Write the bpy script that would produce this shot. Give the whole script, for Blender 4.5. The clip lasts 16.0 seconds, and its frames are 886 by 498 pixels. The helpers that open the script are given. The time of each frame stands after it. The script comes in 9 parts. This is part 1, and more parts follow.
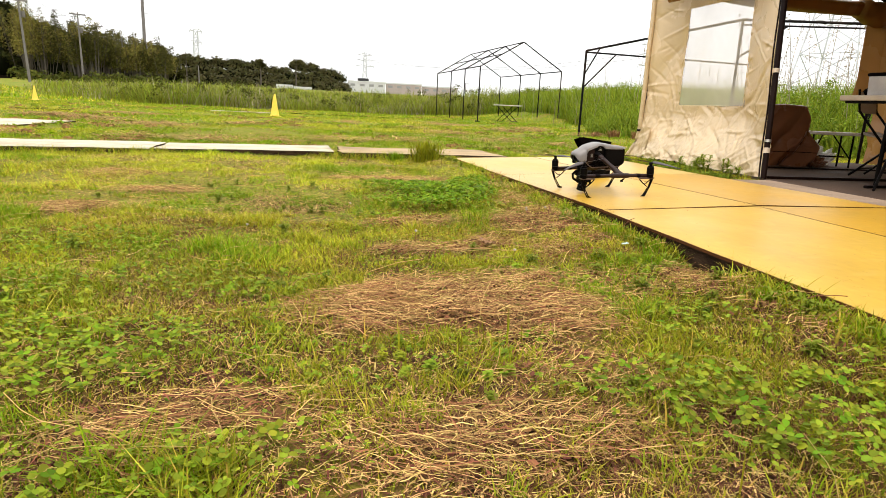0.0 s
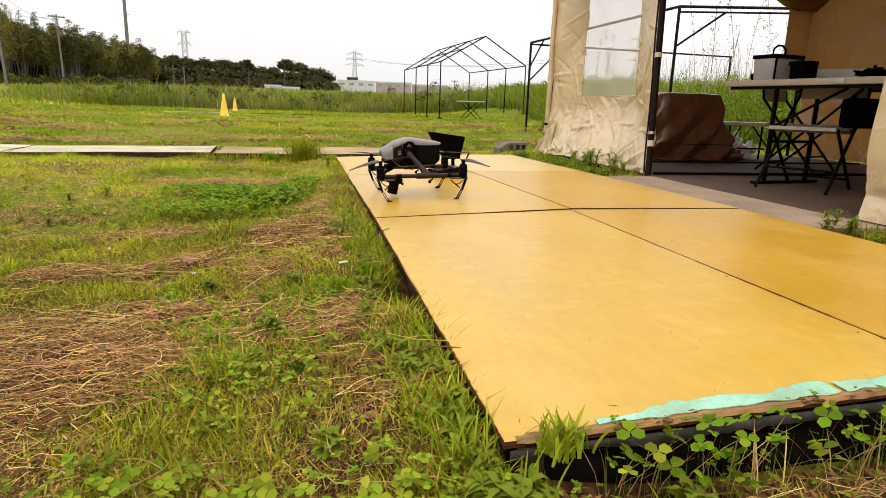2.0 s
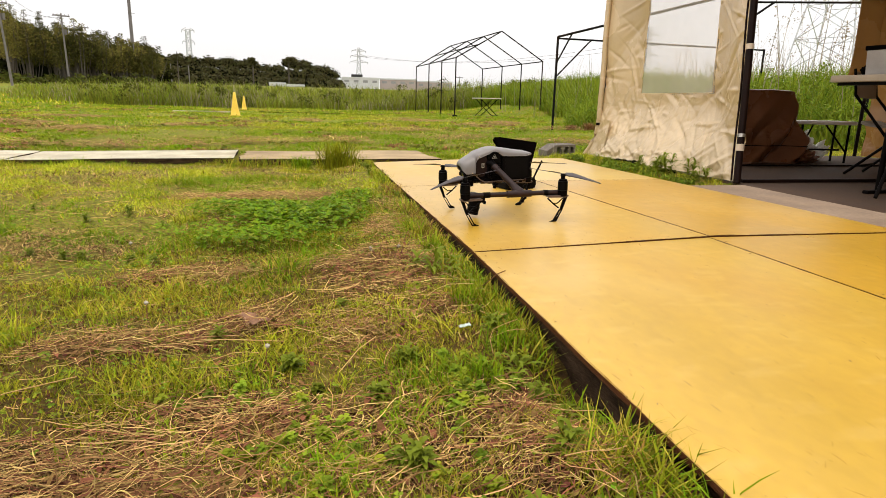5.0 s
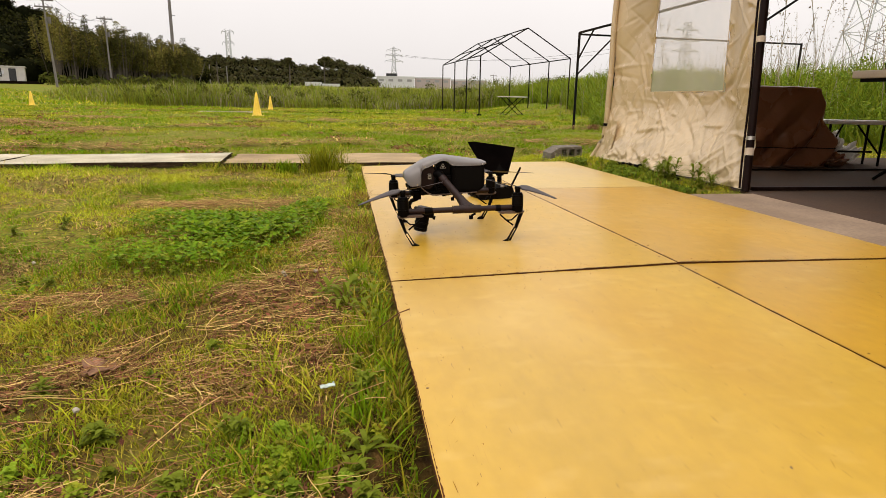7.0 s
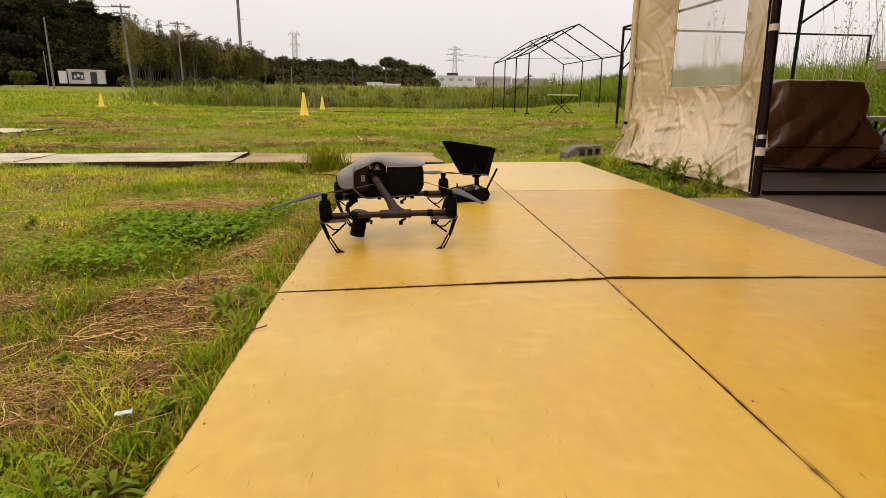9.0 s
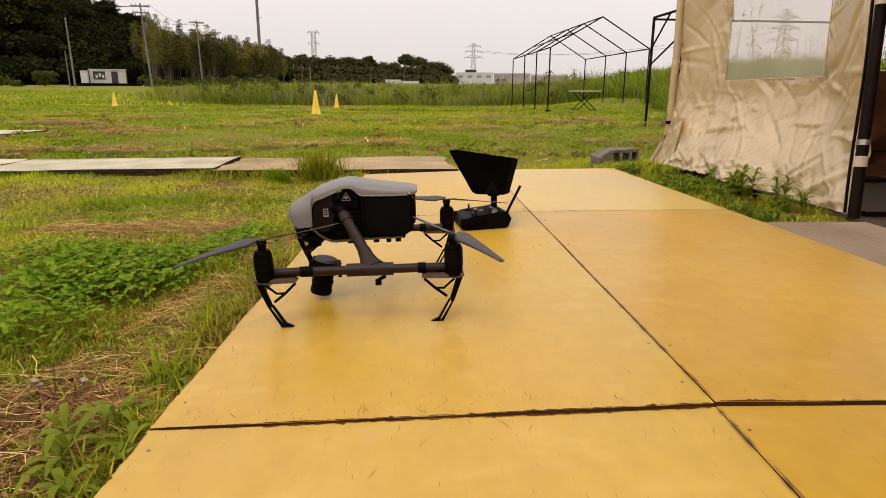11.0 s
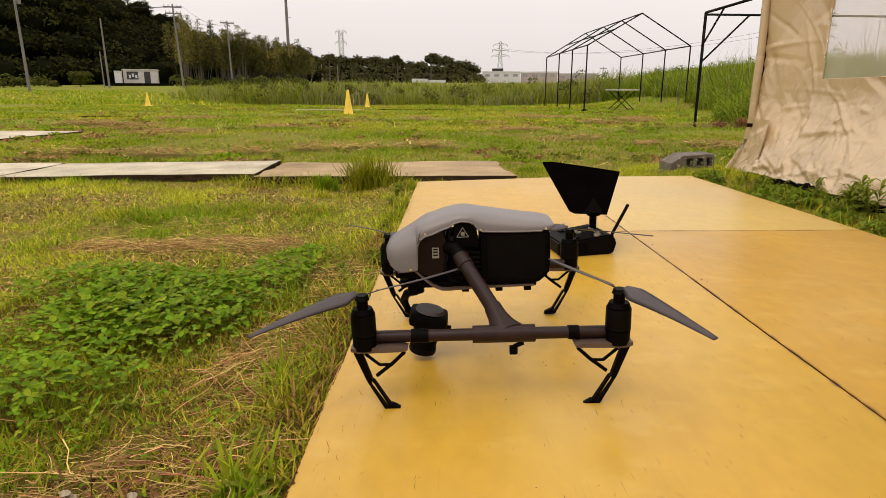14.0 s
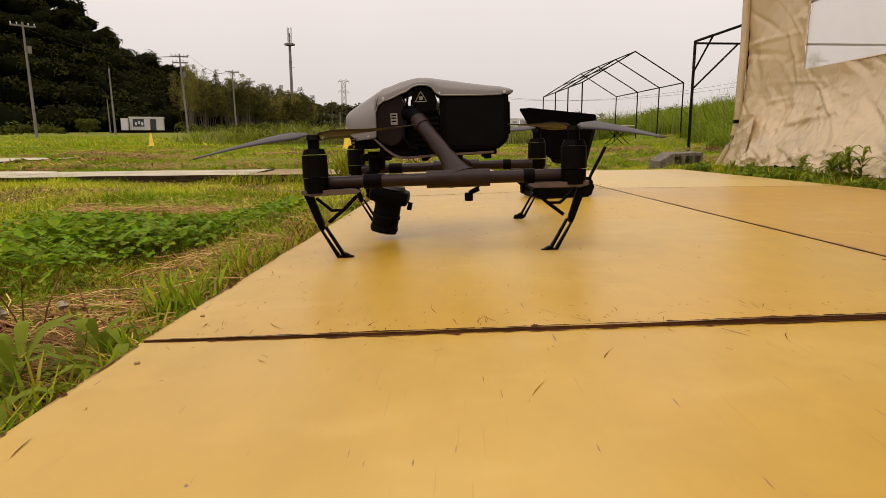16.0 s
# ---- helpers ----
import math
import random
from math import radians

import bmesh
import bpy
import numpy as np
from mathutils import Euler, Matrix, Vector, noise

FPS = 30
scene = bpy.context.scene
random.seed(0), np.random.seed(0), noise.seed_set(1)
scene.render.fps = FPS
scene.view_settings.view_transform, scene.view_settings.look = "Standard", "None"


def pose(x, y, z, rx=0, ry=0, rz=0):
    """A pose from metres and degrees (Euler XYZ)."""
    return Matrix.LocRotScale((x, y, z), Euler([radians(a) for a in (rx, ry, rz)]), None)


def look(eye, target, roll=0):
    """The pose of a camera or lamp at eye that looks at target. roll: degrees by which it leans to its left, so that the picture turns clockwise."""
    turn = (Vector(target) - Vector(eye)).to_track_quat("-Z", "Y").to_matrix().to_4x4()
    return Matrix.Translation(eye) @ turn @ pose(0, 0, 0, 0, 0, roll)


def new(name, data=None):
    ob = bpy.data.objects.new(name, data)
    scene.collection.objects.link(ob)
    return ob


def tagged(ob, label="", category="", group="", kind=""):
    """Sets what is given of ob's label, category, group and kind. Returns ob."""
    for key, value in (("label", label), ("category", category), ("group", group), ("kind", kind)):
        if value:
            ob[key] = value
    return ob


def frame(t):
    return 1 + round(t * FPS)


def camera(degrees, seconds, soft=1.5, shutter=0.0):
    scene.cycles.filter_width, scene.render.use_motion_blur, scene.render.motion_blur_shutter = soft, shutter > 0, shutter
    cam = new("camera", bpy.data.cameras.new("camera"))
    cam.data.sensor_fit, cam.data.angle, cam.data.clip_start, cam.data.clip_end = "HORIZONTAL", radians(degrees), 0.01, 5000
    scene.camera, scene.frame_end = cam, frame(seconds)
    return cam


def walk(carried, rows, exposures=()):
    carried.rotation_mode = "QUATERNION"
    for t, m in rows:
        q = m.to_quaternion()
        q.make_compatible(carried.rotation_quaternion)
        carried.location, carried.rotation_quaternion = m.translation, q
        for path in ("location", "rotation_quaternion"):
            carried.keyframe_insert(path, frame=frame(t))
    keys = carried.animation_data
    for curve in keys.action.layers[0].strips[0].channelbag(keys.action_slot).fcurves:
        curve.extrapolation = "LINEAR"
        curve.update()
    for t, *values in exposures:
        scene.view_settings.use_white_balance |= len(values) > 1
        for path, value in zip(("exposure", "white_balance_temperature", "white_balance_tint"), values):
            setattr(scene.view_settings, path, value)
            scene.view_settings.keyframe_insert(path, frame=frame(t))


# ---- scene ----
cam = camera(71.8, 16.0, soft=0.6)
PATH = [
    (0, (0.002, 0.076, 0.521), (0.416, 1.979, 0.069), 2.7),
    (0.5, (0.147, 0.061, 0.513), (0.571, 1.962, 0.06), 2.4),
    (1, (0.508, -0.006, 0.516), (0.937, 1.893, 0.059), 2.2),
    (1.5, (0.988, 0.075, 0.528), (1.418, 1.974, 0.07), 2.0),
    (2, (1.185, 0.347, 0.526), (1.615, 2.246, 0.068), 1.8),
    (2.5, (1.079, 0.699, 0.518), (1.506, 2.598, 0.057), 1.8),
    (3, (0.947, 0.921, 0.518), (1.372, 2.82, 0.054), 1.7),
    (3.5, (0.818, 0.897, 0.528), (1.239, 2.796, 0.063), 1.6),
    (4, (0.738, 0.685, 0.51), (1.155, 2.584, 0.044), 1.5),
    (4.5, (0.799, 0.744, 0.519), (1.215, 2.643, 0.051), 1.4),
    (5, (0.929, 0.988, 0.542), (1.344, 2.888, 0.073), 1.4),
    (5.2, (0.998, 1.107, 0.556), (1.411, 3.006, 0.086), 1.3),
    (7.3, (1.371, 1.235, 0.565), (1.614, 3.162, 0.088), 0.9),
    (7.5, (1.381, 1.231, 0.562), (1.572, 3.163, 0.085), 0.9),
    (8, (1.403, 1.276, 0.565), (1.545, 3.213, 0.086), 0.8),
    (8.5, (1.554, 1.301, 0.566), (1.682, 3.238, 0.086), 0.7),
    (9, (1.826, 1.353, 0.561), (1.941, 3.291, 0.08), 0.6),
    (9.2, (1.923, 1.442, 0.562), (2.034, 3.38, 0.079), 0.6),
    (11.3, (1.912, 2.101, 0.556), (1.958, 4.04, 0.066), 0.2),
    (11.5, (2.003, 2.05, 0.554), (2.043, 3.989, 0.065), 0.2),
    (12, (2.25, 2.08, 0.557), (2.264, 4.019, 0.067), 0.2),
    (12.5, (2.193, 2.306, 0.578), (2.188, 4.245, 0.089), 0.1),
    (13, (1.862, 2.445, 0.588), (1.848, 4.383, 0.097), 0.1),
    (13.5, (1.681, 2.461, 0.581), (1.658, 4.399, 0.09), 0.1),
    (14, (1.694, 2.451, 0.568), (1.668, 4.389, 0.075), 0.1),
    (14.5, (1.723, 2.417, 0.513), (1.693, 4.355, 0.02), 0.0),
    (15, (1.742, 2.394, 0.455), (1.711, 4.332, -0.039), -0.0),
    (15.5, (1.777, 2.389, 0.37), (1.745, 4.331, -0.108), -0.1),
    (16, (1.775, 2.398, 0.233), (1.744, 4.367, -0.116), -0.2),
]
EXPOSURES = [(0.0, 0.48, 6650, 9), (1.0, 0.38, 6650, 9), (2.0, 0.10, 6700, 10), (5.0, 0.14, 6750, 11), (7.5, -0.17, 7000, 14), (9.0, -0.22, 7100, 15), (12.5, -0.25, 7100, 16), (14.5, -0.20, 7100, 16), (15.4, -0.24, 7200, 16), (16.0, -0.43, 7300, 17)]
walk(cam, [(t, look(eye, target, roll)) for t, eye, target, roll in PATH], EXPOSURES)
SKY_LOW, SKY_HIGH = 0.9, 2.2

# ---- light and sky ----
world = bpy.data.worlds.new("overcast_world")
scene.world = world
world.use_nodes = True
wn, wl = world.node_tree.nodes, world.node_tree.links
wn.clear()
w_out = wn.new("ShaderNodeOutputWorld")
w_bg = wn.new("ShaderNodeBackground")
w_sky = wn.new("ShaderNodeTexSky")
w_sky.sky_type = "NISHITA"
w_sky.sun_disc = False
w_sky.sun_elevation = radians(58)
w_sky.sun_rotation = radians(200)
w_sky.dust_density = 4.0
w_co = wn.new("ShaderNodeTexCoord")
w_sep = wn.new("ShaderNodeSeparateXYZ")
w_map = wn.new("ShaderNodeMapRange")
w_map.inputs["From Min"].default_value = 0.0
w_map.inputs["From Max"].default_value = 1.0
w_map.inputs["To Min"].default_value = SKY_LOW
w_map.inputs["To Max"].default_value = SKY_HIGH
w_cloud = wn.new("ShaderNodeTexNoise")
w_cloud.inputs["Scale"].default_value = 2.2
w_cloud.inputs["Detail"].default_value = 4
w_cm = wn.new("ShaderNodeMapRange")
w_cm.inputs["To Min"].default_value = 0.93
w_cm.inputs["To Max"].default_value = 1.07
w_mul = wn.new("ShaderNodeMath")
w_mul.operation = "MULTIPLY"
w_grey = wn.new("ShaderNodeMix")
w_grey.data_type = "RGBA"
w_grey.blend_type = "MULTIPLY"
w_grey.inputs[0].default_value = 1.0
w_grey.inputs[6].default_value = (0.985, 0.985, 1.0, 1)
w_dim = wn.new("ShaderNodeMix")
w_dim.data_type = "RGBA"
w_dim.blend_type = "MULTIPLY"
w_dim.inputs[0].default_value = 1.0
w_dim.inputs[7].default_value = (0.08, 0.08, 0.08, 1)
w_mix = wn.new("ShaderNodeMix")
w_mix.data_type = "RGBA"
w_mix.inputs[0].default_value = 0.94
wl.new(w_co.outputs["Generated"], w_sep.inputs[0])
wl.new(w_co.outputs["Generated"], w_cloud.inputs["Vector"])
wl.new(w_sep.outputs["Z"], w_map.inputs["Value"])
wl.new(w_cloud.outputs["Fac"], w_cm.inputs["Value"])
wl.new(w_map.outputs["Result"], w_mul.inputs[0])
wl.new(w_cm.outputs["Result"], w_mul.inputs[1])
wl.new(w_mul.outputs[0], w_grey.inputs[7])
wl.new(w_sky.outputs["Color"], w_dim.inputs[6])
wl.new(w_dim.outputs[2], w_mix.inputs[6])
wl.new(w_grey.outputs[2], w_mix.inputs[7])
wl.new(w_mix.outputs[2], w_bg.inputs["Color"])
wl.new(w_bg.outputs[0], w_out.inputs[0])

sun = new("sun", bpy.data.lights.new("sun", "SUN"))
sun.data.energy = 1.2
sun.data.angle = radians(25)
sun.data.color = (1.0, 0.95, 0.86)
sun.matrix_world = look((-3, -6, 12), (0, 0, 0))


# ---- materials ----
def mat(name, base, rough=0.6, metal=0.0, vary=0.25, scale=8.0, fine=90.0, bump=0.15, dark=None, stain=0.0,
        island=0.0, obj=0.0, spec=0.5, stretch=(1, 1, 1), coat=0.0, trans=0.0):
    """A node material: base colour varied at two scales, stains of a second colour, relief."""
    m = bpy.data.materials.new(name)
    m.use_nodes = True
    n, l = m.node_tree.nodes, m.node_tree.links
    bs = n["Principled BSDF"]
    bs.inputs["Metallic"].default_value = metal
    bs.inputs["Specular IOR Level"].default_value = spec
    bs.inputs["Coat Weight"].default_value = coat
    co = n.new("ShaderNodeTexCoord")
    mp = n.new("ShaderNodeMapping")
    mp.inputs["Scale"].default_value = stretch
    l.new(co.outputs["Object"], mp.inputs["Vector"])
    big = n.new("ShaderNodeTexNoise")
    big.inputs["Scale"].default_value = scale
    big.inputs["Detail"].default_value = 5
    small = n.new("ShaderNodeTexNoise")
    small.inputs["Scale"].default_value = fine
    small.inputs["Detail"].default_value = 4
    l.new(mp.outputs[0], big.inputs["Vector"])
    l.new(mp.outputs[0], small.inputs["Vector"])
    rgb = Vector(base)
    ramp = n.new("ShaderNodeValToRGB")
    ramp.color_ramp.elements[0].position = 0.3
    ramp.color_ramp.elements[1].position = 0.7
    ramp.color_ramp.elements[0].color = (*(rgb * (1 - vary)), 1)
    ramp.color_ramp.elements[1].color = (*(rgb * (1 + vary)), 1)
    l.new(big.outputs["Fac"], ramp.inputs["Fac"])
    hs = n.new("ShaderNodeHueSaturation")
    l.new(ramp.outputs["Color"], hs.inputs["Color"])
    fm = n.new("ShaderNodeMapRange")
    fm.inputs["From Min"].default_value = 0.3
    fm.inputs["From Max"].default_value = 0.7
    fm.inputs["To Min"].default_value = 1 - vary * 0.6
    fm.inputs["To Max"].default_value = 1 + vary * 0.6
    l.new(small.outputs["Fac"], fm.inputs["Value"])
    val = fm.outputs["Result"]
    if island or obj:
        amount = island or obj
        if island:
            src = n.new("ShaderNodeNewGeometry").outputs["Random Per Island"]
        else:
            src = n.new("ShaderNodeObjectInfo").outputs["Random"]
        im = n.new("ShaderNodeMapRange")
        im.inputs["To Min"].default_value = 1 - amount
        im.inputs["To Max"].default_value = 1 + amount
        l.new(src, im.inputs["Value"])
        mu = n.new("ShaderNodeMath")
        mu.operation = "MULTIPLY"
        l.new(val, mu.inputs[0])
        l.new(im.outputs["Result"], mu.inputs[1])
        val = mu.outputs[0]
        wh = n.new("ShaderNodeTexWhiteNoise")
        wh.noise_dimensions = "1D"
        l.new(src, wh.inputs["W"])
        hm = n.new("ShaderNodeMapRange")
        hm.inputs["To Min"].default_value = 0.5 - amount * 0.07
        hm.inputs["To Max"].default_value = 0.5 + amount * 0.05
        l.new(wh.outputs["Value"], hm.inputs["Value"])
        l.new(hm.outputs["Result"], hs.inputs["Hue"])
    l.new(val, hs.inputs["Value"])
    col = hs.outputs["Color"]
    if dark is not None and stain > 0:
        st = n.new("ShaderNodeTexNoise")
        st.inputs["Scale"].default_value = scale * 0.35
        st.inputs["Detail"].default_value = 8
        st.inputs["Roughness"].default_value = 0.65
        l.new(mp.outputs[0], st.inputs["Vector"])
        sm = n.new("ShaderNodeMapRange")
        sm.inputs["From Min"].default_value = 0.5
        sm.inputs["From Max"].default_value = 0.72
        sm.inputs["To Max"].default_value = stain
        l.new(st.outputs["Fac"], sm.inputs["Value"])
        mx = n.new("ShaderNodeMix")
        mx.data_type = "RGBA"
        mx.inputs[7].default_value = (*dark, 1)
        l.new(sm.outputs["Result"], mx.inputs[0])
        l.new(col, mx.inputs[6])
        col = mx.outputs[2]
    l.new(col, bs.inputs["Base Color"])
    rm = n.new("ShaderNodeMapRange")
    rm.inputs["To Min"].default_value = max(0.04, rough - 0.12)
    rm.inputs["To Max"].default_value = min(1.0, rough + 0.12)
    l.new(big.outputs["Fac"], rm.inputs["Value"])
    l.new(rm.outputs["Result"], bs.inputs["Roughness"])
    if bump:
        bp = n.new("ShaderNodeBump")
        bp.inputs["Strength"].default_value = bump
        bp.inputs["Distance"].default_value = 0.004
        l.new(small.outputs["Fac"], bp.inputs["Height"])
        l.new(bp.outputs["Normal"], bs.inputs["Normal"])
    if trans:
        tr = n.new("ShaderNodeBsdfTranslucent")
        l.new(col, tr.inputs["Color"])
        ms = n.new("ShaderNodeMixShader")
        ms.inputs[0].default_value = trans
        l.new(bs.outputs[0], ms.inputs[1])
        l.new(tr.outputs[0], ms.inputs[2])
        l.new(ms.outputs[0], n["Material Output"].inputs["Surface"])
    return m


def leaf(name, base, island=0.35, rough=0.55, trans=0.35, vary=0.15):
    return mat(name, base, rough=rough, vary=vary, scale=1.5, fine=25, bump=0, island=island, spec=0.05, trans=trans)


M_BLADE = leaf("grass_blade", (0.385, 0.430, 0.013), 0.45)
M_CLUMP = leaf("clump_grass_blade", (0.265, 0.320, 0.018), 0.4)
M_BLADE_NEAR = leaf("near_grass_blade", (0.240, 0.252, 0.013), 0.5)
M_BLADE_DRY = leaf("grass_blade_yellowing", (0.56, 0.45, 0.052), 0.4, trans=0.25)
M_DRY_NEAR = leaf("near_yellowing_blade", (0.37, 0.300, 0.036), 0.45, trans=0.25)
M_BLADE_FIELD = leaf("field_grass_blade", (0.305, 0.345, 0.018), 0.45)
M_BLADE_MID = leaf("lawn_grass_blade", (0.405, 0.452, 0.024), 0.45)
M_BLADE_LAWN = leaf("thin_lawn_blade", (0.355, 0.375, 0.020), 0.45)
M_FLAKE = leaf("reddish_leaf_litter", (0.215, 0.112, 0.043), 0.55, 0.8, 0.1)
M_CLOVER_PALE = leaf("pale_weed_leaf", (0.195, 0.248, 0.018), 0.5)
M_CLOVER = leaf("clover_leaf", (0.142, 0.240, 0.011), 0.4)
M_WEED = leaf("weed_leaf", (0.145, 0.205, 0.018), 0.4)
M_STRAW = leaf("dry_straw", (0.52, 0.350, 0.125), 0.45, 0.7, 0.15)
M_LITTER = leaf("brown_litter", (0.120, 0.054, 0.026), 0.5, 0.8, 0.1)
M_TALL = leaf("tall_grass", (0.165, 0.180, 0.024), 0.45)
M_REED = leaf("reed_leaf", (0.205, 0.265, 0.020), 0.4)
M_STALK = leaf("dry_reed_stalk", (0.30, 0.25, 0.17), 0.3, 0.8, 0.1)
M_BLADE_DEEP = leaf("deep_green_blade", (0.170, 0.270, 0.008), 0.4)
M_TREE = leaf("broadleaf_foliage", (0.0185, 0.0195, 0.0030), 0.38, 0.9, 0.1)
M_BUSH = leaf("bush_foliage", (0.058, 0.066, 0.011), 0.5, 0.9, 0.2)
M_BAMBOO = leaf("bamboo_foliage", (0.108, 0.106, 0.024), 0.5, 0.9, 0.25)
M_TREE_DEEP = leaf("dark_broadleaf", (0.012, 0.013, 0.0022), 0.38, 0.9, 0.1)
M_TREE_PALE = leaf("pale_broadleaf", (0.028, 0.029, 0.005), 0.38, 0.9, 0.1)
M_BAMBOO_DEEP = leaf("old_bamboo_foliage", (0.064, 0.063, 0.014), 0.5, 0.9, 0.2)
M_BAMBOO_PALE = leaf("young_bamboo_foliage", (0.175, 0.155, 0.034), 0.45, 0.9, 0.25)
M_HEAP = leaf("reddish_dry_heap", (0.27, 0.155, 0.060), 0.45, 0.8, 0.1)
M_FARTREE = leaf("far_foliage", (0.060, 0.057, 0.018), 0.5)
# near-black: the shade deep in the foliage is put into this colour
M_SHADE_CORE = mat("painted_foliage_shade", (0.006, 0.007, 0.003), 1.0, spec=0.0, vary=0.4, scale=0.4, fine=3, bump=0)
M_CULM = mat("bamboo_culm", (0.045, 0.034, 0.018), 0.6, vary=0.3, scale=1, fine=8, island=0.3, bump=0)
M_PLY_EDGE = mat("plywood_edge", (0.080, 0.030, 0.012), 0.9, spec=0.05, vary=0.4, scale=12, fine=60, stretch=(1, 1, 30), bump=0.4)
# dark timber; its near-black also stands in for the void under the platform
M_FRAME_WOOD = mat("dark_timber_and_void", (0.007, 0.0045, 0.003), 0.95, spec=0.03, vary=0.5, scale=9, fine=70, bump=0.5, stretch=(1, 1, 4))
# platform side timber; on the path boards it paints the shadow gap
M_SIDE_WOOD = mat("weathered_side_and_gap_shade", (0.045, 0.027, 0.016), 0.95, spec=0.05, vary=0.5, scale=9, fine=70, bump=0.5, stretch=(1, 1, 4))
M_SCRAP = mat("pale_scrap", (0.50, 0.58, 0.52), 0.6, vary=0.2)
M_SPLIT = mat("split_paint", (0.17, 0.072, 0.018), 1.0, spec=0.0, vary=0.4, scale=30, fine=200, bump=0)
M_OLD_SCREW = mat("dull_screw_steel", (0.22, 0.13, 0.05), 0.7, metal=0.2, vary=0.3, scale=40, fine=300)
M_TURQ = mat("turquoise_paint", (0.235, 0.45, 0.325), 0.6, vary=0.22, scale=14, fine=120, dark=(0.28, 0.20, 0.10), stain=1.0)
# one concrete twice: the tent's shade is put into the floor's darker colour
M_CONC = mat("shaded_tent_concrete", (0.068, 0.038, 0.022), 0.8, spec=0.25, vary=0.25, scale=2.5, fine=60, dark=(0.06, 0.036, 0.023), stain=0.8, bump=0.25)
M_APRON = mat("lit_apron_concrete", (0.30, 0.215, 0.150), 0.85, spec=0.2, vary=0.2, scale=3, fine=60, dark=(0.19, 0.13, 0.09), stain=0.7, bump=0.25)
M_PALEWIN = mat("pale_far_window", (0.24, 0.235, 0.24), 0.4, vary=0.15, bump=0)
M_SLAB = mat("weathered_board", (0.42, 0.375, 0.270), 0.85, spec=0.2, vary=0.25, scale=3, fine=50, dark=(0.17, 0.13, 0.075), stain=0.75, bump=0.3, obj=0.12)
M_SLAB_MUD = mat("muddy_board", (0.31, 0.225, 0.125), 0.9, spec=0.15, vary=0.25, scale=3, fine=50, dark=(0.13, 0.085, 0.045), stain=0.8, bump=0.3, obj=0.12)
M_BLOCK = mat("concrete_block", (0.135, 0.112, 0.088), 0.9, vary=0.25, scale=9, fine=120, dark=(0.08, 0.07, 0.06), stain=0.5, bump=0.7)
M_POLE_BR = mat("brown_painted_pole", (0.008, 0.0032, 0.0024), 0.45, spec=0.08, vary=0.3, scale=6, fine=80, dark=(0.035, 0.017, 0.011), stain=0.4)
M_STEEL = mat("galvanised_clamp", (0.45, 0.42, 0.38), 0.4, metal=0.8, vary=0.25, scale=30, fine=150, dark=(0.15, 0.07, 0.03), stain=0.5)
M_TAPE = mat("pale_tape", (0.50, 0.40, 0.30), 0.6, vary=0.15, scale=20, fine=90)
M_PIPE = mat("dark_frame_pipe", (0.006, 0.0058, 0.0056), 0.55, spec=0.08, vary=0.4, scale=4, fine=60, dark=(0.09, 0.045, 0.025), stain=0.4)
M_COVER_PLAIN = mat("brown_tarpaulin_hem", (0.165, 0.078, 0.046), 0.42, spec=0.2, vary=0.25, scale=4, fine=160, dark=(0.14, 0.08, 0.05), stain=0.4, bump=0.3)
# white table with stains; the dim tent light is put into its brown
M_TABLETOP = mat("shaded_worn_tabletop", (0.33, 0.265, 0.195), 0.5, vary=0.12, scale=5, fine=120, dark=(0.2, 0.16, 0.12), stain=0.4)
M_WHITE_PL = mat("white_plastic", (0.60, 0.54, 0.45), 0.45, vary=0.08, scale=5, fine=120, dark=(0.4, 0.35, 0.28), stain=0.25)
M_BLACK_PL = mat("black_plastic", (0.003, 0.0024, 0.0022), 0.5, spec=0.05, vary=0.3, scale=20, fine=300, bump=0.1)
M_BLACK_MET = mat("black_painted_steel", (0.0032, 0.0022, 0.0018), 0.5, spec=0.05, vary=0.3, scale=12, fine=120)
M_CANVAS_BAG = mat("grey_canvas", (0.34, 0.31, 0.29), 0.75, vary=0.12, scale=8, fine=300, bump=0.3)
M_BLACK_CLOTH = mat("black_cloth", (0.0022, 0.0016, 0.0016), 0.95, spec=0.015, vary=0.3, scale=20, fine=400, bump=0.4)
M_ORANGE = mat("orange_print", (0.5, 0.16, 0.06), 0.7, vary=0.1)
# white chair plastic, greyed: the shadow in the tent is in its colour
M_SEAT = mat("shaded_white_plastic", (0.30, 0.255, 0.205), 0.5, vary=0.12, scale=5, fine=120)
# both whites are raised to stand in for light from the open rear
M_CLEAR_BAG = mat("brightened_plastic_sheet", (0.88, 0.86, 0.82), 0.3, vary=0.15, scale=14, fine=90, bump=0.5, trans=0.4)
M_BENCH = mat("lit_white_bench_plastic", (0.84, 0.80, 0.74), 0.4, vary=0.08, scale=5, fine=120)
M_CONE = mat("yellow_cone_plastic", (0.78, 0.52, 0.05), 0.45, vary=0.1, scale=6, fine=60, dark=(0.4, 0.3, 0.1), stain=0.3)
M_UTIL = mat("grey_concrete_pole", (0.15, 0.135, 0.125), 0.8, vary=0.2, scale=1, fine=12)
# paler than bare steel: distance haze is put into the colour
M_LATTICE = mat("hazed_galvanised_lattice", (0.52, 0.53, 0.56), 0.6, metal=0.3, vary=0.15, scale=0.5, fine=5, bump=0)
M_BWALL = mat("white_clad_wall", (0.52, 0.52, 0.53), 0.7, vary=0.06, scale=0.2, fine=2, bump=0)
M_BWALL2 = mat("pinkish_clad_wall", (0.36, 0.30, 0.28), 0.7, vary=0.1, scale=0.2, fine=2, bump=0)
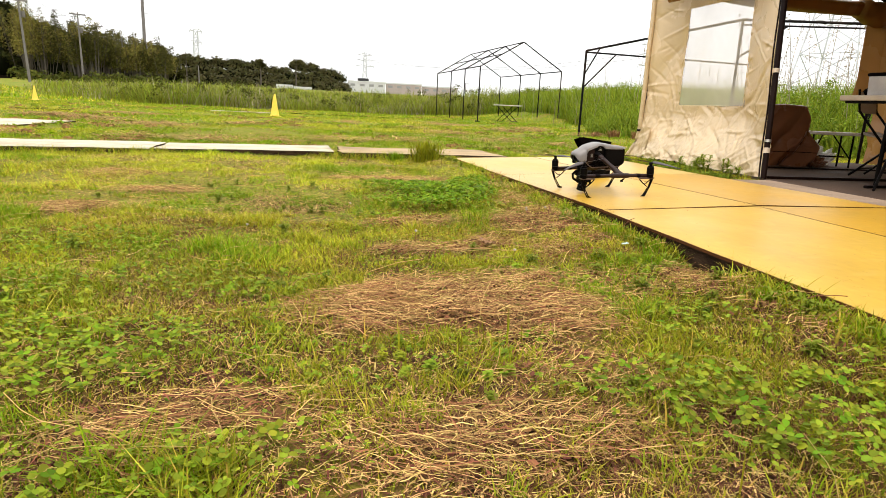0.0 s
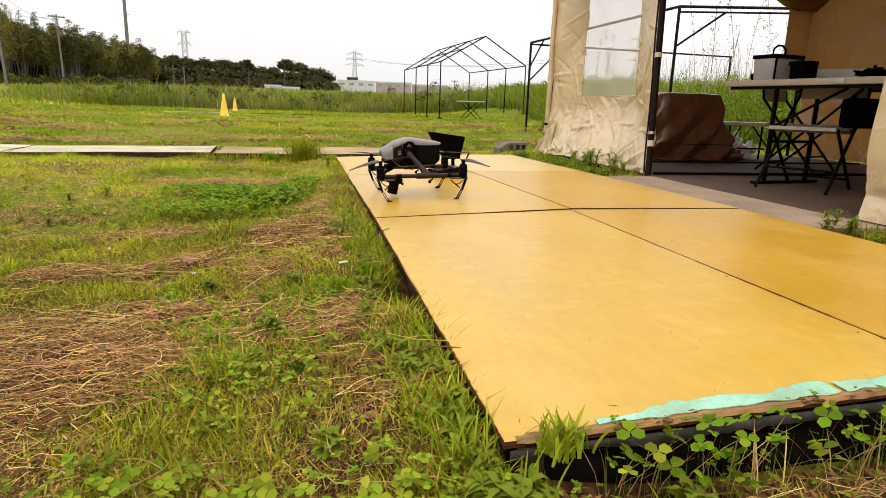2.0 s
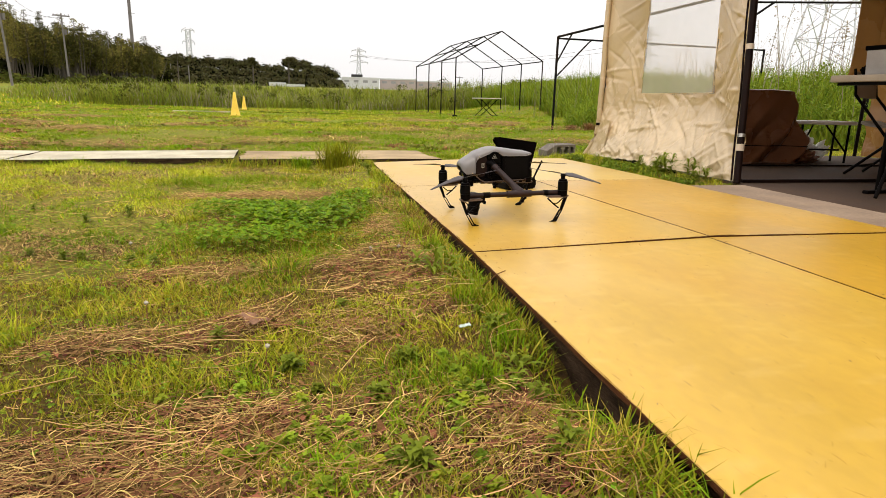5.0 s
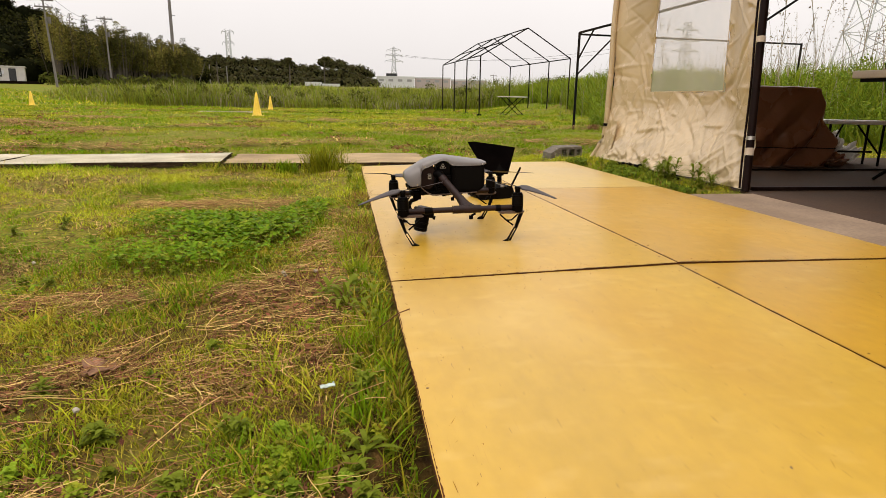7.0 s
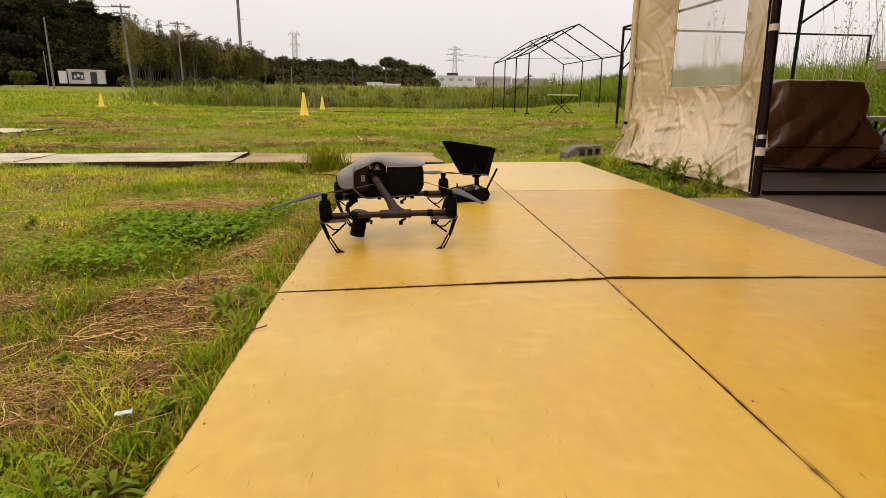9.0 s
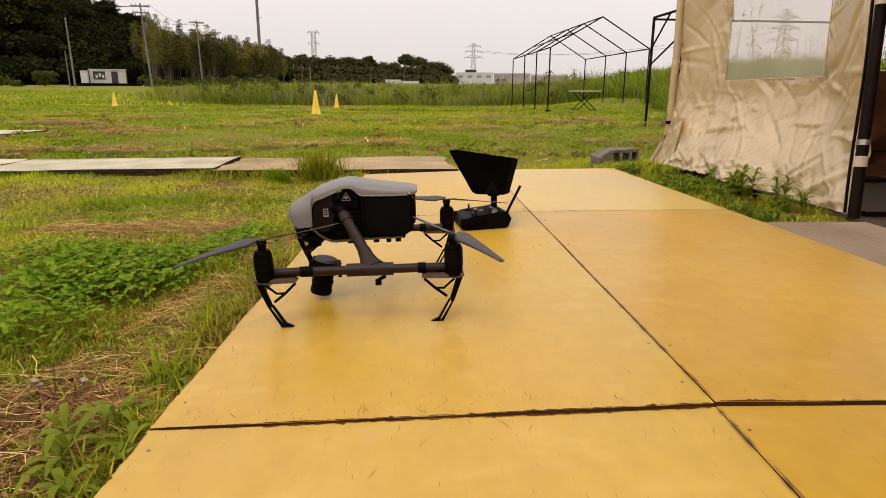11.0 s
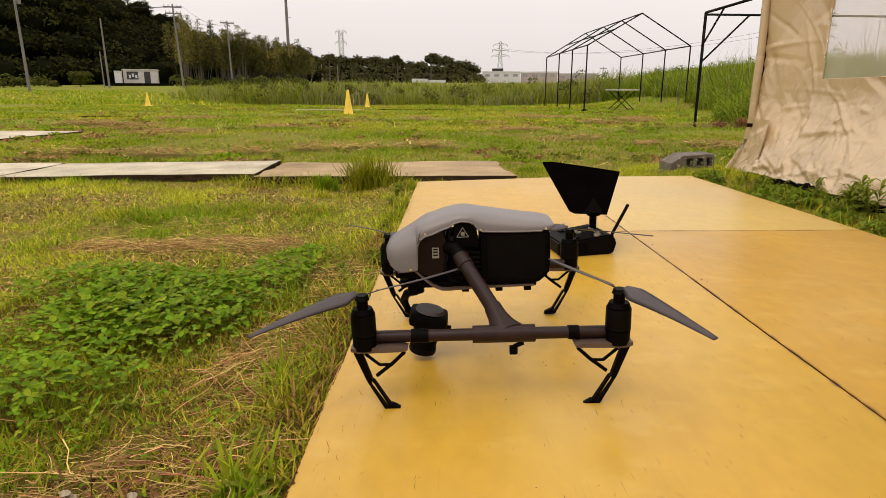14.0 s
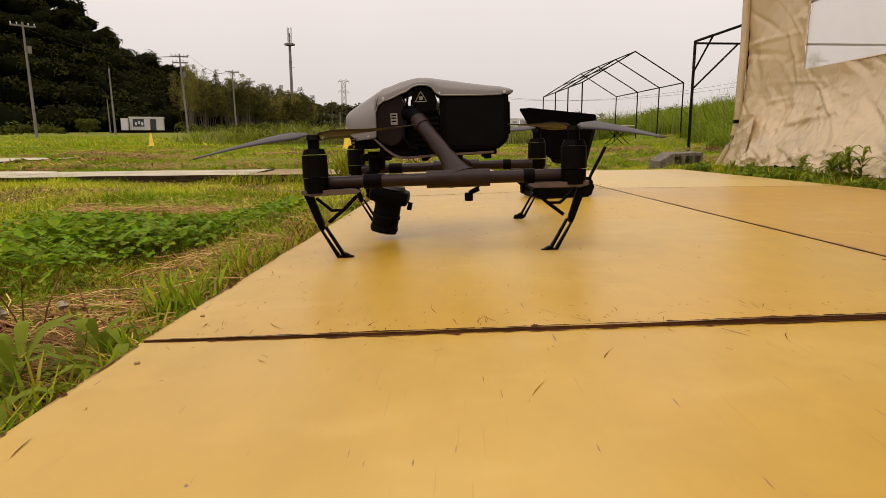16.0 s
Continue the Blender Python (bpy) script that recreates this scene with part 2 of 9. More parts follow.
M_DARKWIN = mat("dark_window", (0.02, 0.02, 0.022), 0.3, vary=0.2)
M_CABIN = mat("cabin_panel", (0.50, 0.47, 0.42), 0.7, vary=0.1, scale=1, fine=10, dark=(0.3, 0.25, 0.2), stain=0.4)
M_SHELL = mat("silver_grey_shell", (0.162, 0.146, 0.138), 0.42, metal=0.25, vary=0.06, scale=6, fine=400, bump=0.03)
M_DRONE_BLK = mat("matt_black_housing", (0.0022, 0.0016, 0.0015), 0.5, spec=0.035, vary=0.25, scale=20, fine=300, bump=0.06)
M_DRONE_BRN = mat("brown_tinted_panel", (0.010, 0.004, 0.0035), 0.4, spec=0.12, vary=0.2, scale=20, fine=300, bump=0.05)
M_CARBON = mat("carbon_tube", (0.019, 0.0085, 0.0068), 0.40, spec=0.18, vary=0.25, scale=60, fine=500, bump=0.08)
M_BRACKET = mat("grey_bracket", (0.095, 0.062, 0.048), 0.5, metal=0.2, vary=0.15, scale=30, fine=200)
M_PROP = mat("grey_propeller", (0.056, 0.046, 0.046), 0.5, spec=0.2, vary=0.1, scale=20, fine=200, bump=0.03)
M_LABEL = mat("pale_label", (0.20, 0.18, 0.15), 0.5, vary=0.1)
M_GLASSY = mat("lens_glass", (0.006, 0.006, 0.008), 0.08, vary=0.1, bump=0, coat=1.0)
M_BARK = mat("bark", (0.07, 0.055, 0.04), 0.9, vary=0.3, scale=2, fine=20)
M_RIM = mat("chrome_rim", (0.55, 0.52, 0.5), 0.25, metal=1.0, vary=0.05, bump=0)
M_DEADLEAF = mat("dead_leaf", (0.25, 0.125, 0.065), 0.8, vary=0.3, scale=30, fine=120, bump=0.3)
M_RED_STEM = mat("reddish_dry_stem", (0.19, 0.065, 0.03), 0.8, vary=0.3, scale=30, fine=120)
M_SEED = mat("seed_head", (0.42, 0.37, 0.29), 0.9, vary=0.15, scale=30, fine=200)


def ply_material(name, base, orange):
    """Yellow coated formwork plywood: paint with grain, scuffs, faded and orange areas, a satin film."""
    m = mat(name, base, 0.36, spec=0.40, vary=0.10, scale=1.6, fine=30,
            dark=orange, stain=0.5, bump=0.05, stretch=(1, 0.5, 1), obj=0.05)
    n, l = m.node_tree.nodes, m.node_tree.links
    bs = n["Principled BSDF"]
    src = bs.inputs["Base Color"].links[0].from_socket
    co = n.new("ShaderNodeTexCoord")

    def scuffs(scale, stretch, lo, hi, colour, amount, turn, src):
        mp = n.new("ShaderNodeMapping")
        mp.inputs["Scale"].default_value = stretch
        mp.inputs["Rotation"].default_value = (0, 0, turn)
        l.new(co.outputs["Object"], mp.inputs["Vector"])
        ns = n.new("ShaderNodeTexNoise")
        ns.inputs["Scale"].default_value = scale
        ns.inputs["Detail"].default_value = 2
        l.new(mp.outputs[0], ns.inputs["Vector"])
        mr = n.new("ShaderNodeMapRange")
        mr.inputs["From Min"].default_value = lo
        mr.inputs["From Max"].default_value = hi
        mr.inputs["To Max"].default_value = amount
        l.new(ns.outputs["Fac"], mr.inputs["Value"])
        mx = n.new("ShaderNodeMix")
        mx.data_type = "RGBA"
        mx.inputs[7].default_value = (*colour, 1)
        fac = mr.outputs["Result"]
        l.new(fac, mx.inputs[0])
        l.new(src, mx.inputs[6])
        return mx.outputs[2]

    src = scuffs(3.0, (1, 0.7, 1), 0.55, 0.75, (0.54, 0.35, 0.085), 0.5, 0, src)
    src = scuffs(9.0, (1, 1.6, 1), 0.56, 0.70, (0.60, 0.40, 0.12), 0.22, 0.4, src)
    src = scuffs(1.0, (330, 18, 1), 0.725, 0.745, (0.09, 0.035, 0.010), 0.8, 0.10, src)
    src = scuffs(1.0, (75, 60, 1), 0.765, 0.78, (0.09, 0.05, 0.03), 0.85, 0.3, src)
    src = scuffs(1.0, (320, 9, 1), 0.67, 0.73, (0.34, 0.17, 0.03), 0.3, 0.02, src)
    # dirt ground into the boards beside the long joint
    sep = n.new("ShaderNodeSeparateXYZ")
    l.new(co.outputs["Object"], sep.inputs[0])
    off = n.new("ShaderNodeMath")
    off.operation = "SUBTRACT"
    off.inputs[1].default_value = 2.380
    l.new(sep.outputs["X"], off.inputs[0])
    ab = n.new("ShaderNodeMath")
    ab.operation = "ABSOLUTE"
    l.new(off.outputs[0], ab.inputs[0])
    nr = n.new("ShaderNodeMapRange")
    nr.inputs["From Min"].default_value = 0.008
    nr.inputs["From Max"].default_value = 0.002
    l.new(ab.outputs[0], nr.inputs["Value"])
    dn = n.new("ShaderNodeTexNoise")
    dn.inputs["Scale"].default_value = 24
    dn.inputs["Detail"].default_value = 6
    l.new(co.outputs["Object"], dn.inputs["Vector"])
    dm = n.new("ShaderNodeMapRange")
    dm.inputs["From Min"].default_value = 0.45
    dm.inputs["From Max"].default_value = 0.65
    l.new(dn.outputs["Fac"], dm.inputs["Value"])
    pr = n.new("ShaderNodeMath")
    pr.operation = "MULTIPLY"
    l.new(nr.outputs["Result"], pr.inputs[0])
    l.new(dm.outputs["Result"], pr.inputs[1])
    mx = n.new("ShaderNodeMix")
    mx.data_type = "RGBA"
    mx.inputs[7].default_value = (0.09, 0.035, 0.012, 1)
    l.new(pr.outputs[0], mx.inputs[0])
    l.new(src, mx.inputs[6])
    l.new(mx.outputs[2], bs.inputs["Base Color"])
    return m


M_PLY = ply_material("yellow_coated_plywood", (0.465, 0.272, 0.026), (0.39, 0.18, 0.016))
# paler: the film's gloss at low view angles is put into the colour
M_PLY_PALE = ply_material("gloss_paled_plywood", (0.473, 0.284, 0.036), (0.405, 0.195, 0.022))
# more orange: the left boards' stronger sky sheen is painted as a colour difference
M_PLY_ORANGE = ply_material("orange_yellow_plywood", (0.455, 0.254, 0.021), (0.37, 0.16, 0.012))
M_PLY_FADED = ply_material("faded_yellow_plywood", (0.54, 0.365, 0.085), (0.44, 0.25, 0.05))


def curtain_material(name, base, spec=0.75, through_light=0.12):
    m = mat(name, base, 0.27, vary=0.07, scale=3, fine=400, spec=spec, dark=Vector(base) * 0.72, stain=0.45, bump=0.1)
    n, l = m.node_tree.nodes, m.node_tree.links
    bs = n["Principled BSDF"]
    src = bs.inputs["Base Color"].links[0].from_socket
    tr = n.new("ShaderNodeBsdfTranslucent")
    l.new(src, tr.inputs["Color"])
    ms = n.new("ShaderNodeMixShader")
    ms.inputs[0].default_value = through_light
    co = n.new("ShaderNodeTexCoord")
    # crumples: flat facets with sharp creases, stronger towards the ground
    sep = n.new("ShaderNodeSeparateXYZ")
    l.new(co.outputs["Object"], sep.inputs[0])
    low = n.new("ShaderNodeMapRange")
    low.inputs["From Min"].default_value = 1.0
    low.inputs["From Max"].default_value = 0.1
    low.inputs["To Min"].default_value = 0.06
    low.inputs["To Max"].default_value = 0.95
    l.new(sep.outputs["Z"], low.inputs["Value"])
    warp = n.new("ShaderNodeTexNoise")
    warp.inputs["Scale"].default_value = 3.0
    wm = n.new("ShaderNodeMix")
    wm.data_type = "RGBA"
    wm.inputs[0].default_value = 0.22
    l.new(co.outputs["Object"], warp.inputs["Vector"])
    l.new(co.outputs["Object"], wm.inputs[6])
    l.new(warp.outputs["Color"], wm.inputs[7])
    height_in = None
    for scale, dist in ((3.2, 0.018), (16.0, 0.008), (44.0, 0.0025)):
        vo = n.new("ShaderNodeTexVoronoi")
        vo.feature = "F1"
        vo.inputs["Scale"].default_value = scale
        l.new(wm.outputs[2], vo.inputs["Vector"])
        bp = n.new("ShaderNodeBump")
        bp.inputs["Distance"].default_value = dist
        l.new(low.outputs["Result"], bp.inputs["Strength"])
        l.new(vo.outputs["Distance"], bp.inputs["Height"])
        if height_in:
            l.new(height_in, bp.inputs["Normal"])
        height_in = bp.outputs["Normal"]
    l.new(height_in, bs.inputs["Normal"])
    l.new(bs.outputs[0], ms.inputs[1])
    l.new(tr.outputs[0], ms.inputs[2])
    l.new(ms.outputs[0], n["Material Output"].inputs["Surface"])
    return m


M_CURTAIN = curtain_material("cream_tarpaulin", (0.585, 0.435, 0.248), 0.95)
M_COVER = curtain_material("brown_tarpaulin", (0.205, 0.084, 0.040), 0.42)
M_RAW_WOOD = mat("bare_ply_wood", (0.26, 0.135, 0.042), 0.8, vary=0.35, scale=18, fine=90, dark=(0.10, 0.055, 0.025), stain=0.8, bump=0.5, stretch=(1, 6, 1))
M_MOSS = mat("brown_moss", (0.11, 0.065, 0.026), 0.95, spec=0.05, vary=0.5, scale=40, fine=300, bump=0.8, dark=(0.09, 0.10, 0.02), stain=0.8)
M_GREY_SHEET = mat("grey_sheet_edge", (0.060, 0.052, 0.048), 0.7, vary=0.3, scale=12, fine=90, spec=0.2)
# the cream tarpaulin again; its backlit orange-brown is painted into the colour
M_TARP_IN = curtain_material("backlit_cream_tarpaulin", (0.34, 0.165, 0.052), 0.4, 0.30)
M_ROOF = mat("opaque_roof_tarpaulin", (0.34, 0.22, 0.11), 0.5, vary=0.08, scale=3, fine=300, bump=0.1)


def vinyl_material():
    m = bpy.data.materials.new("clear_vinyl")
    m.use_nodes = True
    n, l = m.node_tree.nodes, m.node_tree.links
    n.clear()
    out = n.new("ShaderNodeOutputMaterial")
    tp = n.new("ShaderNodeBsdfTransparent")
    df = n.new("ShaderNodeBsdfPrincipled")
    df.inputs["Base Color"].default_value = (0.60, 0.54, 0.46, 1)
    df.inputs["Roughness"].default_value = 0.25
    ns = n.new("ShaderNodeTexNoise")
    ns.inputs["Scale"].default_value = 3.0
    mr = n.new("ShaderNodeMapRange")
    mr.inputs["To Min"].default_value = 0.38
    mr.inputs["To Max"].default_value = 0.60
    ms = n.new("ShaderNodeMixShader")
    l.new(ns.outputs["Fac"], mr.inputs["Value"])
    l.new(mr.outputs["Result"], ms.inputs[0])
    l.new(tp.outputs[0], ms.inputs[1])
    l.new(df.outputs[0], ms.inputs[2])
    l.new(ms.outputs[0], out.inputs[0])
    return m


M_VINYL = vinyl_material()


# ---- mesh helpers ----
def part(name, bm, material, parent=None, label="", smooth=False):
    me = bpy.data.meshes.new(name)
    bm.to_mesh(me)
    bm.free()
    me.materials.append(material)
    if smooth:
        me.polygons.foreach_set("use_smooth", [True] * len(me.polygons))
    ob = new(name, me)
    ob.parent = parent
    if label:
        tagged(ob, label)
    return ob


def fast_mesh(name, verts, faces, material, smooth=False):
    """A mesh object from arrays of vertices (n, 3) and triangles or quads (m, k)."""
    me = bpy.data.meshes.new(name)
    verts = np.ascontiguousarray(verts, dtype=np.float32)
    faces = np.ascontiguousarray(faces, dtype=np.int32)
    m, k = faces.shape
    me.vertices.add(len(verts))
    me.vertices.foreach_set("co", verts.ravel())
    me.loops.add(m * k)
    me.loops.foreach_set("vertex_index", faces.ravel())
    me.polygons.add(m)
    me.polygons.foreach_set("loop_start", np.arange(m, dtype=np.int32) * k)
    me.polygons.foreach_set("loop_total", np.full(m, k, dtype=np.int32))
    me.update(calc_edges=True)
    if smooth:
        me.polygons.foreach_set("use_smooth", np.ones(m, dtype=bool))
    me.materials.append(material)
    return new(name, me)


def bm_box(bm, lo, hi, bevel=0.0, m=None):
    r = bmesh.ops.create_cube(bm, size=1.0)
    vs = r["verts"]
    c = [(a + b) / 2 for a, b in zip(lo, hi)]
    s = [abs(b - a) for a, b in zip(lo, hi)]
    for v in vs:
        v.co = Vector((v.co.x * s[0] + c[0], v.co.y * s[1] + c[1], v.co.z * s[2] + c[2]))
    if bevel:
        es = list({e for v in vs for e in v.link_edges})
        r = bmesh.ops.bevel(bm, geom=es, offset=bevel, segments=2, profile=0.6, affect="EDGES")
        vs = list({v for f in r["faces"] for v in f.verts} | {v for v in vs if v.is_valid})
    if m is not None:
        for v in vs:
            v.co = m @ v.co
    return vs


def box(name, lo, hi, material, parent=None, bevel=0.004, label="", m=None):
    bm = bmesh.new()
    bm_box(bm, lo, hi, bevel, m)
    return part(name, bm, material, parent, label)


def bm_tube(bm, a, b, r1, r2=None, sides=12, caps=True):
    a, b = Vector(a), Vector(b)
    r2 = r1 if r2 is None else r2
    d = b - a
    q = d.to_track_quat("Z", "Y").to_matrix().to_4x4()
    m = Matrix.Translation((a + b) / 2) @ q
    return bmesh.ops.create_cone(bm, cap_ends=caps, segments=sides, radius1=r1, radius2=r2, depth=d.length, matrix=m)["verts"]


def tube(name, a, b, r1, material, parent=None, r2=None, sides=12, label=""):
    bm = bmesh.new()
    bm_tube(bm, a, b, r1, r2, sides)
    ob = part(name, bm, material, parent, label, smooth=False)
    shade_by_angle(ob)
    return ob


def shade_by_angle(ob, deg=40):
    me = ob.data
    me.polygons.foreach_set("use_smooth", [True] * len(me.polygons))
    bm = bmesh.new()
    bm.from_mesh(me)
    for e in bm.edges:
        e.smooth = len(e.link_faces) == 2 and e.calc_face_angle(0) < radians(deg)
    bm.to_mesh(me)
    bm.free()


def bm_path(bm, pts, r, sides=8, taper=None):
    """A round bar through points."""
    pts = [Vector(p) for p in pts]
    rings = []
    for i, p in enumerate(pts):
        d = (pts[min(i + 1, len(pts) - 1)] - pts[max(i - 1, 0)]).normalized()
        side = d.orthogonal().normalized() if abs(d.z) > 0.95 else d.cross(Vector((0, 0, 1))).normalized()
        up = side.cross(d)
        rr = r if taper is None else r * taper[i]
        rings.append([bm.verts.new(p + (side * math.cos(k * math.tau / sides) + up * math.sin(k * math.tau / sides)) * rr) for k in range(sides)])
    for r0, r1 in zip(rings, rings[1:]):
        for k in range(sides):
            bm.faces.new((r0[k], r0[(k + 1) % sides], r1[(k + 1) % sides], r1[k]))
    bm.faces.new(rings[0][::-1])
    bm.faces.new(rings[-1])


def path_bar(name, pts, r, material, parent=None, sides=8, label="", taper=None):
    bm = bmesh.new()
    bm_path(bm, pts, r, sides, taper)
    ob = part(name, bm, material, parent, label)
    shade_by_angle(ob)
    return ob


def bm_prism(bm, outline, d0, d1, m=None):
    """A plate: an outline in (a, b), extruded from d0 to d1 along the third axis (x, z outline; y depth)."""
    lo = [bm.verts.new((a, d0, b)) for a, b in outline]
    hi = [bm.verts.new((a, d1, b)) for a, b in outline]
    k = len(outline)
    fs = [bm.faces.new(lo), bm.faces.new(hi[::-1])]
    for i in range(k):
        fs.append(bm.faces.new((lo[i], hi[i], hi[(i + 1) % k], lo[(i + 1) % k])))
    bmesh.ops.recalc_face_normals(bm, faces=fs)
    if m is not None:
        for v in lo + hi:
            v.co = m @ v.co
    return lo + hi


def prism(name, outline, d0, d1, material, parent=None, label="", m=None, bevel=0.0):
    bm = bmesh.new()
    bm_prism(bm, outline, d0, d1, m)
    if bevel:
        bmesh.ops.bevel(bm, geom=bm.edges[:], offset=bevel, segments=2, affect="EDGES")
    ob = part(name, bm, material, parent, label)
    return ob


def empty(name, m, label, category, group="", kind=""):
    ob = new(name)
    ob.matrix_world = m
    return tagged(ob, label, category, group, kind)


def sm(a, b, v):
    t = np.clip((v - a) / (b - a), 0, 1)
    return t * t * (3 - 2 * t)


class Lumps:
    """Smooth value noise on a grid, for arrays of places."""

    def __init__(self, seed, size=64):
        self.g = np.random.default_rng(seed).random((size, size))
        self.n = size

    def __call__(self, x, y, scale):
        x, y = np.asarray(x) * scale, np.asarray(y) * scale
        i, j = np.floor(x).astype(int), np.floor(y).astype(int)
        u, v = x - i, y - j
        u, v = u * u * (3 - 2 * u), v * v * (3 - 2 * v)
        g, n = self.g, self.n
        return (g[i % n, j % n] * (1 - u) * (1 - v) + g[(i + 1) % n, j % n] * u * (1 - v)
                + g[i % n, (j + 1) % n] * (1 - u) * v + g[(i + 1) % n, (j + 1) % n] * u * v)


LUMP_A, LUMP_B, LUMP_C = Lumps(3), Lumps(7), Lumps(11)


def height(x, y):
    """The ground's height."""
    x, y = np.asarray(x, float), np.asarray(y, float)
    z = -0.072 + 0.0035 * np.clip(y - 4, 0, 26) + 0.027 * np.clip(y - 42, 0, 110)
    z = z + 0.10 * sm(2.9, 3.4, x) * sm(8.5, 6.5, y)
    z = z + 0.07 * sm(4.0, 6.5, x) * sm(8, 12, y) * sm(40, 30, y)
    z = z + 0.85 * sm(7.2, 12.5, x) * sm(75, 48, y)
    # the turf has grown up against the long edge of the platform
    z = z + 0.045 * sm(0.95, 1.40, x) * sm(1.75, 1.5, x) * sm(0.98, 1.28, y) * sm(6.9, 6.3, y)
    z = z + 0.020 * sm(1.10, 1.38, x) * sm(1.60, 1.46, x) * sm(0.98, 1.2, y) * sm(1.95, 1.75, y)
    z = z - 0.055 * sm(1.32, 1.42, x) * sm(1.60, 1.50, x) * sm(1.84, 1.94, y) * sm(2.26, 2.14, y)
    und = (LUMP_A(x + 50, y + 50, 0.9) - 0.5) * 0.05 + (LUMP_B(x + 50, y + 50, 3.1) - 0.5) * 0.022
    near = sm(0.0, 0.5, np.maximum(1.35 - x, np.maximum(x - 3.9, np.maximum(1.0 - y, y - 6.6))))
    return z + und * near

# ---- ground ----
def build_ground():
    def axis(stops):
        out = []
        for a, b, step in stops:
            out.extend(np.arange(a, b, step))
        return np.array(out + [stops[-1][1]])
    xs = axis([(-1500, -200, 130), (-200, -40, 12), (-40, -8, 1.2), (-8, -3, 0.25), (-3, 4.4, 0.07), (4.4, 12, 0.3), (12, 40, 1.5), (40, 200, 16), (200, 1500, 130)])
    ys = axis([(-300, -20, 40), (-20, -1, 1.5), (-1, 9, 0.07), (9, 16, 0.25), (16, 45, 0.8), (45, 160, 6), (160, 500, 34), (500, 2500, 250)])
    gx, gy = np.meshgrid(xs, ys)
    gz = height(gx, gy)
    # the ground lies lower under the boards and the concrete
    under = ((gx > 1.5) & (gx < 3.26) & (gy > 1.2) & (gy < 6.45)) | ((gx > 3.79) & (gx < 7.0) & (gy > -1.1) & (gy < 6.85)) | ((gx > 3.2) & (gx < 3.85) & (gy > 2.6) & (gy < 4.5))
    gz = np.where(under, np.minimum(gz, -0.085), gz)
    nx, ny = len(xs), len(ys)
    v = np.stack([gx.ravel(), gy.ravel(), gz.ravel()], 1)
    i = np.arange(nx - 1)[None, :] + nx * np.arange(ny - 1)[:, None]
    i = i.ravel()
    ob = fast_mesh("ground", v, np.stack([i, i + 1, i + nx + 1, i + nx], 1), ground_material(), smooth=True)
    tagged(ob, "uneven field of short yellow-green grass with brown soil", "ground", kind="structure")


